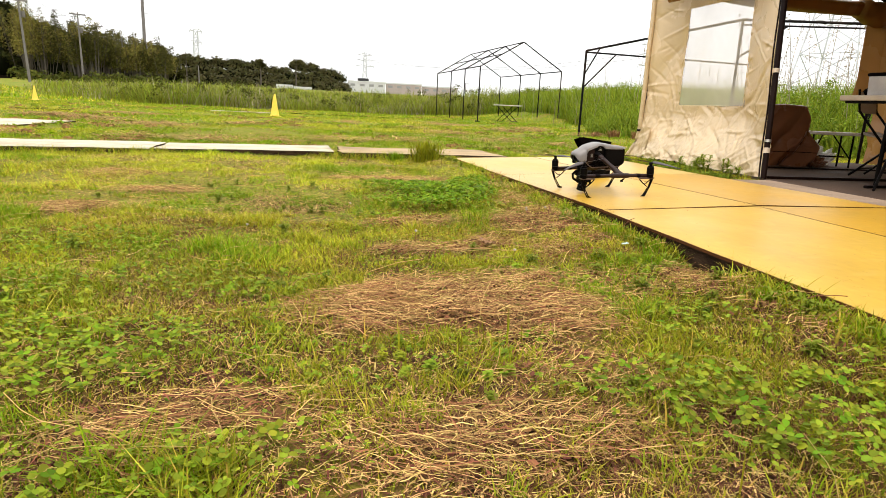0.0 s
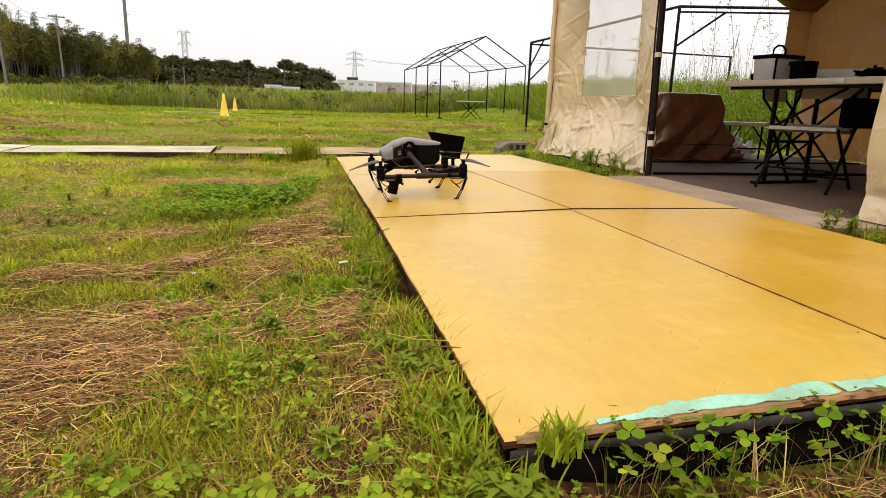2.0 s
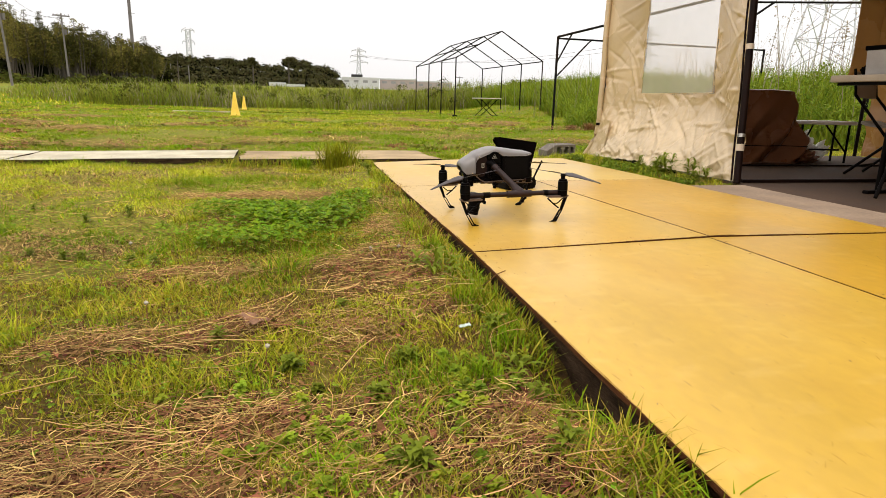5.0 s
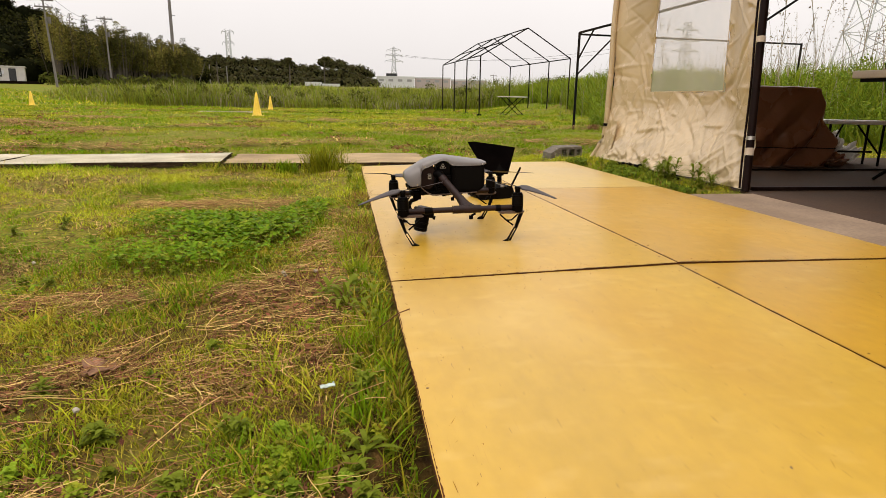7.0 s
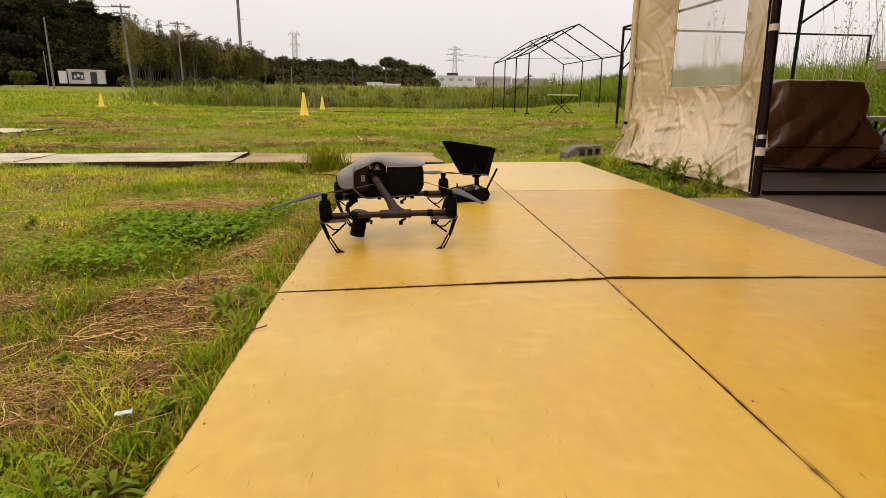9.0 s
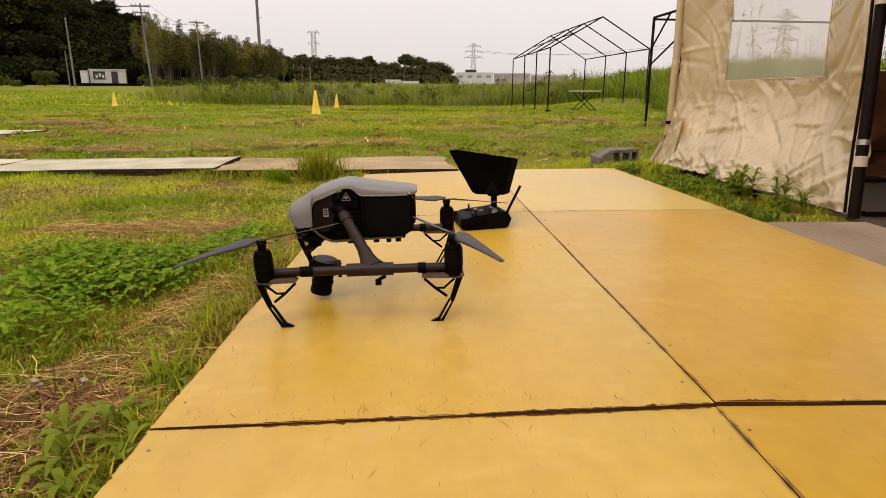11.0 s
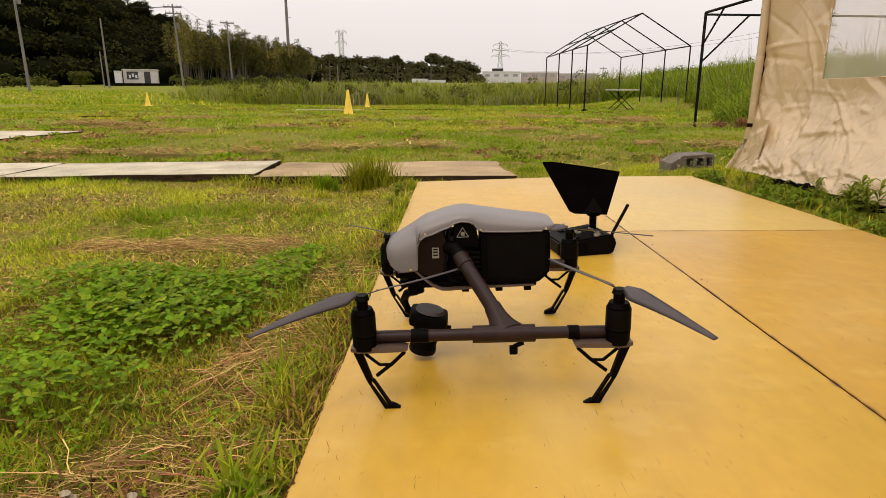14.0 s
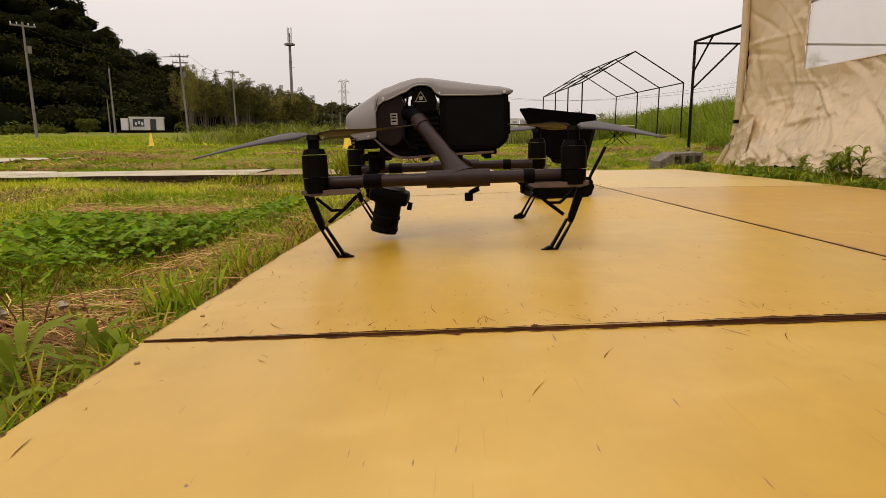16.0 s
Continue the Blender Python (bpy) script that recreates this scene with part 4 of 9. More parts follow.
def cloth(name, u0, u1, v0, v1, place, material, parent, hole=None, nu=130, nv=120, folds=0.02, seed=1, label="", creases=40):
    """A hanging cloth in (u along, v up); place(u, v, d) puts it in the world, d is the fold's depth. hole: (u0, u1, v0, v1)."""
    us = np.array(sorted(set(list(np.linspace(u0, u1, nu)) + (list(hole[:2]) if hole else []))))
    vs = np.array(sorted(set(list(np.linspace(v0, v1, nv)) + (list(hole[2:]) if hole else []))))
    uu, vv = np.meshgrid(us, vs, indexing="ij")
    low = 1 - (vv - v0) / (v1 - v0)
    rng = np.random.default_rng(seed * 17)
    lump = Lumps(seed + 100)
    # soft hanging folds, and sags that run across them
    dd = (lump(uu + 9, vv * 0.45 + 9, 2.0) - 0.5) * folds * 0.9 + (lump(uu * 0.5 + 40, vv + 9, 3.4) - 0.5) * folds * 0.35 * (0.3 + low) + (lump(uu + 70, vv + 30, 6.5) - 0.5) * folds * 0.07 * low
    # long slanting folds with sharp crests
    au, av = uu * 0.80 + vv * 0.60, vv * 0.80 - uu * 0.60
    wv = 0.25 * lump(uu + 15, vv + 5, 2.2)
    dd += folds * 0.75 * (0.5 - np.abs(lump(au * 2.6 + wv + 20, av * 1.0 + 20, 1.0) - 0.5) * 2) * (0.5 + low)
    dd += folds * 0.42 * (0.5 - np.abs(lump(av * 4.6 + wv + 60, au * 1.8 + 40, 1.0) - 0.5) * 2) * low * 1.4
    # sharp creases: ridges of limited length, mostly aslant, thicker towards the ground
    count = int(creases * (u1 - u0))
    for k in range(count):
        cu, cv = rng.uniform(u0, u1), v0 + (v1 - v0) * rng.random() ** 2.6
        an = rng.choice([0.9, -0.8, 0.35, -0.3, 1.5]) + rng.normal(0, 0.25)
        ln, wd = rng.uniform(0.05, 0.42) * (0.5 + rng.random()), rng.uniform(0.005, 0.026)
        hgt = rng.choice([-1, 1]) * wd * rng.uniform(0.20, 0.68)
        al = (uu - cu) * math.cos(an) + (vv - cv) * math.sin(an)
        ac = -(uu - cu) * math.sin(an) + (vv - cv) * math.cos(an) + 0.15 * al * al
        prof = np.clip(1 - np.abs(ac) / (wd * (1.6 if hgt > 0 else 1.0)), 0, 1)
        dd += hgt * prof * np.clip(1 - np.abs(al) / ln, 0, 1)
    bm = bmesh.new()
    g = {}
    for i, u in enumerate(us):
        for j, v in enumerate(vs):
            g[i, j] = bm.verts.new(place(float(u), float(v), float(dd[i, j])))
    for i in range(len(us) - 1):
        for j in range(len(vs) - 1):
            if hole and hole[0] - 1e-6 <= us[i] < hole[1] - 1e-6 and hole[2] - 1e-6 <= vs[j] < hole[3] - 1e-6:
                continue
            bm.faces.new((g[i, j], g[i + 1, j], g[i + 1, j + 1], g[i, j + 1]))
    ob = part(name, bm, material, parent, label, smooth=True)
    return ob


tent = empty("tent", pose(0, 0, 0), "cream tarpaulin tent on brown poles with its doorway open", "tent", kind="structure")


def wall_place(u, v, d):
    # the lower end bellies out and trails on the ground
    low = max(0.0, 0.46 - v)
    out = -0.42 * low * low * (0.5 + 0.5 * sm(5.2, 5.8, u))
    lean = 0.10 * max(0, 0.25 - v) * sm(6.4, 6.9, u)
    # it sags inwards between the poles, and its door side follows the leaning door pole
    sag = 0.15 * sm(6.84, 6.42, u) * sm(4.70, 5.35, u) * sm(0.10, 0.60, v)
    door = (v - 0.30) * sm(6.5, 4.7, u)
    return Vector((TX + out + sag + 0.05 * door + d, u + lean + 0.135 * door - 0.03, v))


WIN = (5.29, 6.37, 0.655, 1.66)
side_cloth = cloth("curtain", 4.725, 6.86, 0.055, 1.96, wall_place, M_CURTAIN, tent, hole=WIN, folds=0.032, seed=2, creases=190, nu=230, nv=200, label="creased cream side curtain")
bm = bmesh.new()
vs = [bm.verts.new(wall_place(WIN[0] - 0.01 + (WIN[1] - WIN[0] + 0.02) * (k % 12) / 11, WIN[2] - 0.01 + (WIN[3] - WIN[2] + 0.02) * (k // 12) / 11, 0.006 + 0.004 * math.sin(k))) for k in range(144)]
for a in range(11):
    for b in range(11):
        k = a * 12 + b
        bm.faces.new((vs[k], vs[k + 1], vs[k + 13], vs[k + 12]))
vin = part("window_pane", bm, M_VINYL, side_cloth, "hazy clear vinyl window", smooth=True)
vin.visible_shadow = False
for a, b in (((WIN[0], WIN[2]), (WIN[1], WIN[2])), ((WIN[0], WIN[2]), (WIN[0], WIN[3])), ((WIN[1], WIN[2]), (WIN[1], WIN[3])), ((WIN[0], WIN[3]), (WIN[1], WIN[3]))):
    path_bar("window_seam", [wall_place(a[0] + (b[0] - a[0]) * k / 12, a[1] + (b[1] - a[1]) * k / 12, -0.004) for k in range(13)], 0.003, M_CURTAIN, side_cloth, 6)


def right_place(u, v, d):
    low = max(0.0, 0.30 - v)
    return Vector((TX - 0.02 - 0.5 * low * low + d, u + 0.05 * math.sin(v * 3.0) - 0.04 * v, v))


cloth("curtain", -1.05, 2.755, 0.05, 2.0, right_place, M_CURTAIN, tent, folds=0.038, seed=9, creases=70, nu=180, nv=110, label="creased cream front curtain")
# back wall, near end wall and roof
cloth("back_wall", TY0, 6.80, 0.06, 2.0, lambda u, v, d: Vector((TXB - 0.03 + d, u, v)), M_TARP_IN, tent, folds=0.10, seed=5, nu=150, nv=40, label="cream tarpaulin back wall tinted as if backlit")
cloth("end_wall", TX, TXB, 0.06, 2.0, lambda u, v, d: Vector((u, TY0 + d, v)), M_TARP_IN, tent, folds=0.03, seed=6, nu=40, nv=24)
RIDGE = (TX + TXB) / 2
for side, x_e in (("roof", TX - 0.05), ("roof", TXB + 0.05)):
    cloth("roof_sheet", TY0 - 0.05, TY1 + 0.05, 0.0, 1.0, lambda u, v, d, x_e=x_e: Vector((x_e + (RIDGE - x_e) * v, u, EAVE + 0.62 * v + d * 0.5)), M_ROOF, tent, folds=0.02, seed=8, nu=50, nv=16)
# the curtain's free edge hangs as a narrow flap
cloth("edge_flap", 6.60, 6.84, 0.02, 0.40, lambda u, v, d: Vector((TX - 0.018 - 0.45 * (0.42 - v) ** 2 + d * 0.6, u + 0.9 * (0.42 - v) ** 2 * (u - 6.5) / 0.34, v)), M_CURTAIN, tent, folds=0.02, seed=17, nu=16, nv=40, creases=60, label="loose flared end of the curtain")
path_bar("sleeve", [(TX - 0.012 + 0.003 * math.sin(z * 9) - 0.45 * max(0, 0.42 - z) ** 2, 6.835 + 0.9 * max(0, 0.42 - z) ** 2, z) for z in np.linspace(0.03, 1.98, 26)], 0.026, M_CURTAIN, tent, 14, "cream sleeve round the corner pole")
tube("pole_clamp", (TX - 0.012, 6.835, 0.345), (TX - 0.012, 6.835, 0.37), 0.031, M_POLE_BR, tent, sides=14)
cloth("valance", TY0, TY1, 1.86, 2.04, lambda u, v, d: Vector((TX - 0.035 + d * 0.4, u, v)), M_CURTAIN, tent, folds=0.02, seed=4, nu=90, nv=6)
# the door pole leans
door_foot, door_head = Vector((3.768, 4.645, 0.046)), Vector((3.885, 4.912, EAVE))


def on_door_pole(z):
    return door_foot.lerp(door_head, (z - door_foot.z) / (door_head.z - door_foot.z))


tube("pole", door_foot, door_head, 0.024, M_POLE_BR, tent, sides=16)
for y, x in ((TY1 - 0.02, TX + 0.05), (2.72, TX + 0.05), (0.8, TX + 0.04), (TY0, TX + 0.04), (TY1, TXB), (4.0, TXB - 0.06), (1.4, TXB - 0.06), (TY0, TXB)):
    tube("pole", (x, y, 0.046), (x, y, EAVE), 0.019, M_POLE_BR, tent, sides=16)
for x in (TX + 0.02, TXB - 0.02):
    tube("eave_bar", (x, TY0, EAVE), (x, TY1, EAVE), 0.019, M_POLE_BR, tent)
tube("ridge_bar", (RIDGE, TY0, EAVE + 0.62), (RIDGE, TY1, EAVE + 0.62), 0.019, M_POLE_BR, tent)
for y in (TY0, 1.4, 4.2, TY1):
    for x in (TX, TXB):
        tube("rafter", (x, y, EAVE), (RIDGE, y, EAVE + 0.62), 0.016, M_POLE_BR, tent)
# a slim black strip that hangs along the door pole
path_bar("edge_cord", [on_door_pole(z) + Vector((-0.014, 0.036 + 0.006 * math.sin(z * 7), 0)) for z in np.linspace(0.06, 1.95, 22)], 0.007, M_POLE_BR, tent, 6)
# clamps and tape on the door pole
for z, r, h, m in ((0.365, 0.027, 0.022, M_STEEL), (0.285, 0.0265, 0.045, M_TAPE), (0.945, 0.0275, 0.035, M_TAPE)):
    tube("pole_clamp" if m is M_STEEL else "tape_band", on_door_pole(z - h / 2), on_door_pole(z + h / 2), r, m, tent, sides=16)
path_bar("clamp_bolt", [on_door_pole(0.365) + Vector((-0.036, -0.006, 0)), on_door_pole(0.365) + Vector((0.030, 0.004, 0))], 0.005, M_STEEL, tent)
# dark sill along the doorway and dark joints in the floor
box("sill_bar", (3.83, 4.66, 0.047), (6.9, 4.69, 0.070), M_POLE_BR, tent, 0.004)
box("sill_bar", (4.2, 5.75, 0.047), (6.9, 5.77, 0.062), M_POLE_BR, tent, 0.004)


def bundle(name, a, b, r, seed, label):
    """A rolled-up wall of tarpaulin that hangs and sags."""
    a, b = Vector(a), Vector(b)
    bm = bmesh.new()
    rings = []
    for i in range(25):
        t = i / 24
        p = a.lerp(b, t) - Vector((0, 0, 0.04 * math.sin(t * math.pi)))
        d = (b - a).normalized()
        s = d.cross(Vector((0, 0, 1))).normalized()
        u = s.cross(d)
        ring = []
        for k in range(18):
            an = k * math.tau / 18
            rr = r * (1 + 0.28 * noise.noise((math.cos(an) * 1.6 + seed, math.sin(an) * 1.6, t * 4)) + 0.07 * math.sin(an * 5 + t * 9))
            ring.append(bm.verts.new(p + (s * math.cos(an) + u * math.sin(an)) * rr))
        rings.append(ring)
    for r0, r1 in zip(rings, rings[1:]):
        for k in range(18):
            bm.faces.new((r0[k], r0[(k + 1) % 18], r1[(k + 1) % 18], r1[k]))
    bm.faces.new(rings[0][::-1])
    bm.faces.new(rings[-1])
    return part(name, bm, M_TARP_IN, tent, label, smooth=True)


bundle("rolled_wall", (4.1, TY1 - 0.02, 1.98), (6.92, TY1 - 0.06, 1.93), 0.085, 3, "rolled-up cream end wall in the backlit tint")
bundle("rolled_end", (6.50, TY1 - 0.10, 1.92), (6.98, TY1 - 0.12, 1.84), 0.13, 5, "sagging end of the rolled wall")
bundle("rolled_door", (TX - 0.02, 2.9, 2.0), (TX - 0.02, 4.6, 1.97), 0.08, 8, "rolled-up door flap")
bundle("rolled_door", (TX - 0.05, 5.1, 1.86), (TX - 0.05, 6.45, 1.76), 0.035, 11, "rolled-up window flap")
# a strip of wall that hangs beside the back pole
cloth("hanging_strip", 6.62, 6.95, 0.9, 1.98, lambda u, v, d: Vector((u, TY1 - 0.10 + d, v)), M_TARP_IN, tent, folds=0.03, seed=13, nu=14, nv=30)


# ---- quadcopter ----
def build_drone():
    d = empty("quadcopter_drone", pose(1.766, 3.640, 0.0405, 0.4, -1.9, 0), "grey-topped black quadcopter drone standing on its legs on the yellow platform", "drone")

    def loft(name, rings, material, parent, label="", close=True):
        bm = bmesh.new()
        vr = [[bm.verts.new(p) for p in r] for r in rings]
        k = len(vr[0])
        for r0, r1 in zip(vr, vr[1:]):
            for i in range(k if close else k - 1):
                bm.faces.new((r0[i], r0[(i + 1) % k], r1[(i + 1) % k], r1[i]))
        if close:
            bm.faces.new(vr[0][::-1])
            bm.faces.new(vr[-1])
        bmesh.ops.recalc_face_normals(bm, faces=bm.faces[:])
        ob = part(name, bm, material, parent, label)
        shade_by_angle(ob, 38)
        return ob

    # top shell: (x, half width, spine z, side edge z); the side edge arches over the arm joint
    secs = [(-0.1905, 0.030, 0.243, 0.234), (-0.188, 0.044, 0.249, 0.224), (-0.181, 0.054, 0.256, 0.212), (-0.172, 0.060, 0.262, 0.204), (-0.160, 0.063, 0.269, 0.200),
            (-0.143, 0.064, 0.279, 0.2015), (-0.1295, 0.0645, 0.287, 0.204), (-0.1275, 0.0645, 0.288, 0.2500), (-0.1205, 0.0645, 0.2915, 0.2630), (-0.113, 0.0645, 0.296, 0.2690),
            (-0.098, 0.0645, 0.3000, 0.2735), (-0.080, 0.0645, 0.3065, 0.2815), (-0.067, 0.0645, 0.3095, 0.2860), (-0.057, 0.0645, 0.3115, 0.2930), (-0.044, 0.0645, 0.3130, 0.2965),
            (-0.030, 0.0645, 0.3125, 0.2955), (-0.020, 0.0645, 0.3115, 0.2910), (-0.0135, 0.0645, 0.3105, 0.2820), (-0.004, 0.0645, 0.3090, 0.2765), (0.015, 0.0645, 0.3060, 0.2755),
            (0.050, 0.0640, 0.3000, 0.2745), (0.085, 0.0630, 0.2945, 0.2740), (0.108, 0.0610, 0.2920, 0.2740), (0.124, 0.0570, 0.2880, 0.2755), (0.133, 0.0480, 0.2850, 0.2785)]
    bm = bmesh.new()
    rings = []
    for x, w, zt, ze in secs:
        r = []
        for k in range(19):
            a = math.pi * k / 18
            c, sn = math.cos(a), math.sin(a)
            r.append(bm.verts.new((x, w * math.copysign(abs(c) ** 0.55, c), ze + (zt - ze) * abs(sn) ** 0.62)))
        rings.append(r)
    for r0, r1 in zip(rings, rings[1:]):
        for k in range(18):
            bm.faces.new((r0[k], r0[k + 1], r1[k + 1], r1[k]))
    bm.faces.new(rings[0][::-1])
    bm.faces.new(rings[-1])
    bmesh.ops.recalc_face_normals(bm, faces=bm.faces[:])
    bmesh.ops.solidify(bm, geom=bm.faces[:], thickness=0.0022)
    shell = part("top_shell", bm, M_SHELL, d, "silver-grey domed top shell")
    shade_by_angle(shell, 50)
    # the seam of the nose piece across the shell
    for x0, zt, w in ((-0.1275, 0.288, 0.0645),):
        pts = [(x0 + 0.016 * math.sin(math.pi * k / 18), w * math.copysign(abs(math.cos(math.pi * k / 18)) ** 0.55, math.cos(math.pi * k / 18)) * 1.006,
                0.252 + (zt + 0.0075 - 0.252) * math.sin(math.pi * k / 18) ** 0.62) for k in range(19)]
        path_bar("shell_seam", pts, 0.0011, M_BRACKET, shell, 6)
    for s in (-1, 1):
        edge = [(x, s * (w + 0.0006), ze + 0.0006) for x, w, zt, ze in secs[6:23]]
        path_bar("shell_lip", edge, 0.0017, M_SHELL, shell, 6)
        panel = prism("side_panel", [(-0.1285, 0.203), (-0.1265, 0.250), (-0.113, 0.269), (-0.098, 0.2735), (-0.080, 0.281), (-0.0735, 0.262), (-0.075, 0.206), (-0.088, 0.190), (-0.101, 0.186), (-0.118, 0.192)],
                      s * 0.020, s * 0.0595, M_DRONE_BRN, d, "dark brown side panel", bevel=0.002)
        box("label", (-0.100, s * 0.0597, 0.226), (-0.087, s * 0.0602, 0.247), M_LABEL, panel, 0.0, "small pale label")
        for zz in (0.2445, 0.2395, 0.2335):
            box("label_bar", (-0.0985, s * 0.0603, zz - 0.0026), (-0.0890, s * 0.0606, zz), M_DRONE_BLK, panel, 0.0)
        # arched black housing of the arm joint under the shell
        joint = prism("arm_joint_housing", [(-0.0580, 0.246), (-0.0580, 0.283), (-0.0525, 0.2905), (-0.0420, 0.2940), (-0.0280, 0.2920), (-0.0185, 0.2860), (-0.0140, 0.2780), (-0.0120, 0.246)],
                      s * 0.015, s * 0.0610, M_DRONE_BLK, d, bevel=0.002)
        tri = [(-0.0520, 0.2665), (-0.0300, 0.2665), (-0.0410, 0.2850)]
        for a, b in zip(tri, tri[1:] + tri[:1]):
            path_bar("warning_mark", [(a[0], s * 0.0615, a[1]), (b[0], s * 0.0615, b[1])], 0.0007, M_LABEL, joint, 5)
        box("warning_mark", (-0.0445, s * 0.0610, 0.2695), (-0.0375, s * 0.0616, 0.2760), M_LABEL, joint, 0)
        # grey skid rail that runs from under the nose along the tray
        lo = [(-0.168, 0.1985), (-0.135, 0.2005), (-0.124, 0.1900), (-0.112, 0.1780), (-0.099, 0.1680), (-0.085, 0.1615), (-0.072, 0.1605), (-0.015, 0.1640), (0.045, 0.1655), (0.094, 0.1665)]
        up = [(x, z + (0.0048 if x < -0.05 else 0.0040)) for x, z in lo]
        prism("skid_rail", lo + up[::-1], s * 0.048, s * 0.062, M_BRACKET, d, "grey skid rail under the body")
        # tray, latches and small fittings under the rail
        for x in (-0.045, 0.020, 0.075):
            box("rail_clip", (x, s * 0.046, 0.156), (x + 0.014, s * 0.058, 0.1665), M_DRONE_BLK, d, 0.002)
        for x, z in ((-0.0065, 0.2800), (0.1150, 0.2790), (-0.1115, 0.2745), (-0.1420, 0.2060)):
            tube("screw", (x, s * 0.0635, z), (x, s * 0.0662, z), 0.0027, M_RIM, shell, sides=8)
        # cables from the joint to the tray
        path_bar("cable", [(-0.068, s * 0.060, 0.238), (-0.0745, s * 0.066, 0.220), (-0.0750, s * 0.068, 0.200), (-0.0660, s * 0.066, 0.184), (-0.050, s * 0.06, 0.178)], 0.0030, M_BLACK_PL, d, 6)
        path_bar("cable", [(-0.062, s * 0.058, 0.246), (-0.0680, s * 0.061, 0.262), (-0.0660, s * 0.060, 0.276), (-0.0560, s * 0.056, 0.284)], 0.0024, M_BLACK_PL, d, 6)
        # finned heat sink between the joint and the battery
        for k in range(6):
            box("louvre", (-0.058, s * 0.0545 - 0.004, 0.183 + k * 0.0098), (-0.008, s * 0.0545 + 0.004, 0.189 + k * 0.0098), M_BLACK_PL, d, 0.001)
    for k, (x, y) in enumerate(((0.092, 0.026), (0.092, -0.026), (0.112, 0.030), (0.112, -0.030))):
        zt = 0.2925 - (x - 0.092) * 0.19 - 7 * y * y
        tube("shell_stud", (x, y, zt - 0.004), (x, y, zt + 0.0012), 0.0042, M_DRONE_BLK, shell, sides=10)
    # core and twin battery packs
    box("core", (-0.126, -0.044, 0.170), (-0.072, 0.044, 0.262), M_DRONE_BLK, d, 0.006)
    box("core", (-0.072, -0.050, 0.170), (-0.008, 0.050, 0.246), M_DRONE_BLK, d, 0.004)
    box("core_deck", (-0.128, -0.052, 0.164), (0.100, 0.052, 0.1755), M_DRONE_BLK, d, 0.003)
    for s in (-1, 1):
        bat = prism("battery", [(-0.0070, 0.1775), (-0.0070, 0.2745), (0.1215, 0.2755), (0.1230, 0.2700), (0.1220, 0.1900), (0.1000, 0.1725), (0.0200, 0.1740)], s * 0.0025, s * 0.0635, M_DRONE_BLK, d, "black battery pack", bevel=0.003)
        shade_by_angle(bat, 50)
        prism("battery_panel", [(0.0060, 0.1850), (0.0060, 0.2670), (0.1140, 0.2680), (0.1140, 0.1935), (0.0970, 0.1800)], s * 0.0637, s * 0.0645, M_BLACK_PL, bat)
        box("battery_latch", (0.1200, s * 0.034 - 0.014, 0.200), (0.1270, s * 0.034 + 0.014, 0.262), M_BLACK_PL, bat, 0.003)
    for s in (-1, 1):
        arm = tube("arm", (-0.056, s * 0.058, 0.2445), (0.025, s * 0.198, 0.1410), 0.0135, M_CARBON, d, sides=24, label="black carbon arm tube")
        # knuckle: a short round stub along the body, and a collar on the tube
        knuckle = path_bar("arm_knuckle", [(-0.076, s * 0.052, 0.2440), (-0.066, s * 0.056, 0.2455), (-0.055, s * 0.062, 0.2440), (-0.045, s * 0.076, 0.2310)], 0.0150, M_DRONE_BLK, arm, 18, taper=[0.72, 0.96, 1.05, 1.0])
        tube("arm_collar", (-0.0475, s * 0.0727, 0.2337), (-0.0360, s * 0.0926, 0.2190), 0.0152, M_CARBON, arm, sides=24)
        # T piece: a tapering saddle that joins the arm and the cross tube
        rings = []
        for t, r in ((0.0, 0.0155), (0.35, 0.0165), (0.7, 0.020), (1.0, 0.026)):
            c = Vector((0.007, s * 0.167, 0.164)).lerp(Vector((0.027, s * 0.207, 0.131)), t)
            ax = Vector((0.081, s * 0.140, -0.1035)).normalized()
            u = Vector((1, 0, 0)) - ax * ax.x
            u.normalize()
            v = ax.cross(u)
            rings.append([c + u * math.cos(k * math.tau / 18) * r * (1 + 0.28 * t * t) + v * math.sin(k * math.tau / 18) * min(r, 0.0175) for k in range(18)])
        loft("t_joint", rings, M_CARBON, d)
        cross = tube("cross_tube", (-0.200, s * 0.210, 0.131), (0.200, s * 0.210, 0.131), 0.0105, M_CARBON, d, sides=20, label="black carbon cross tube")
        tube("tube_sleeve", (-0.030, s * 0.210, 0.131), (0.076, s * 0.210, 0.131), 0.0150, M_CARBON, cross, sides=20)
        tube("tube_sleeve", (-0.135, s * 0.210, 0.131), (-0.105, s * 0.210, 0.131), 0.0122, M_DRONE_BLK, cross, sides=20)
        tube("tube_sleeve", (0.132, s * 0.210, 0.131), (0.150, s * 0.210, 0.131), 0.0122, M_DRONE_BLK, cross, sides=20)
        # hook under the T joint
        hook = path_bar("hook", [(0.058, s * 0.206, 0.119), (0.056, s * 0.206, 0.112), (0.043, s * 0.206, 0.106), (0.041, s * 0.206, 0.096)], 0.0045, M_DRONE_BLK, d, 8)
        box("hook_block", (0.033, s * 0.206 - 0.006, 0.092), (0.047, s * 0.206 + 0.006, 0.106), M_DRONE_BLK, hook, 0.002)

    angles = {(-1, -1): (213, 0.028, -1), (1, -1): (-63, 0.020, 1), (1, 1): (-24, 0.0, -1), (-1, 1): (126, 0.006, 1)}
    for (sx, sy), (ang, droop, hand) in angles.items():
        mx, my = sx * 0.2135, sy * 0.2215
        bm = bmesh.new()
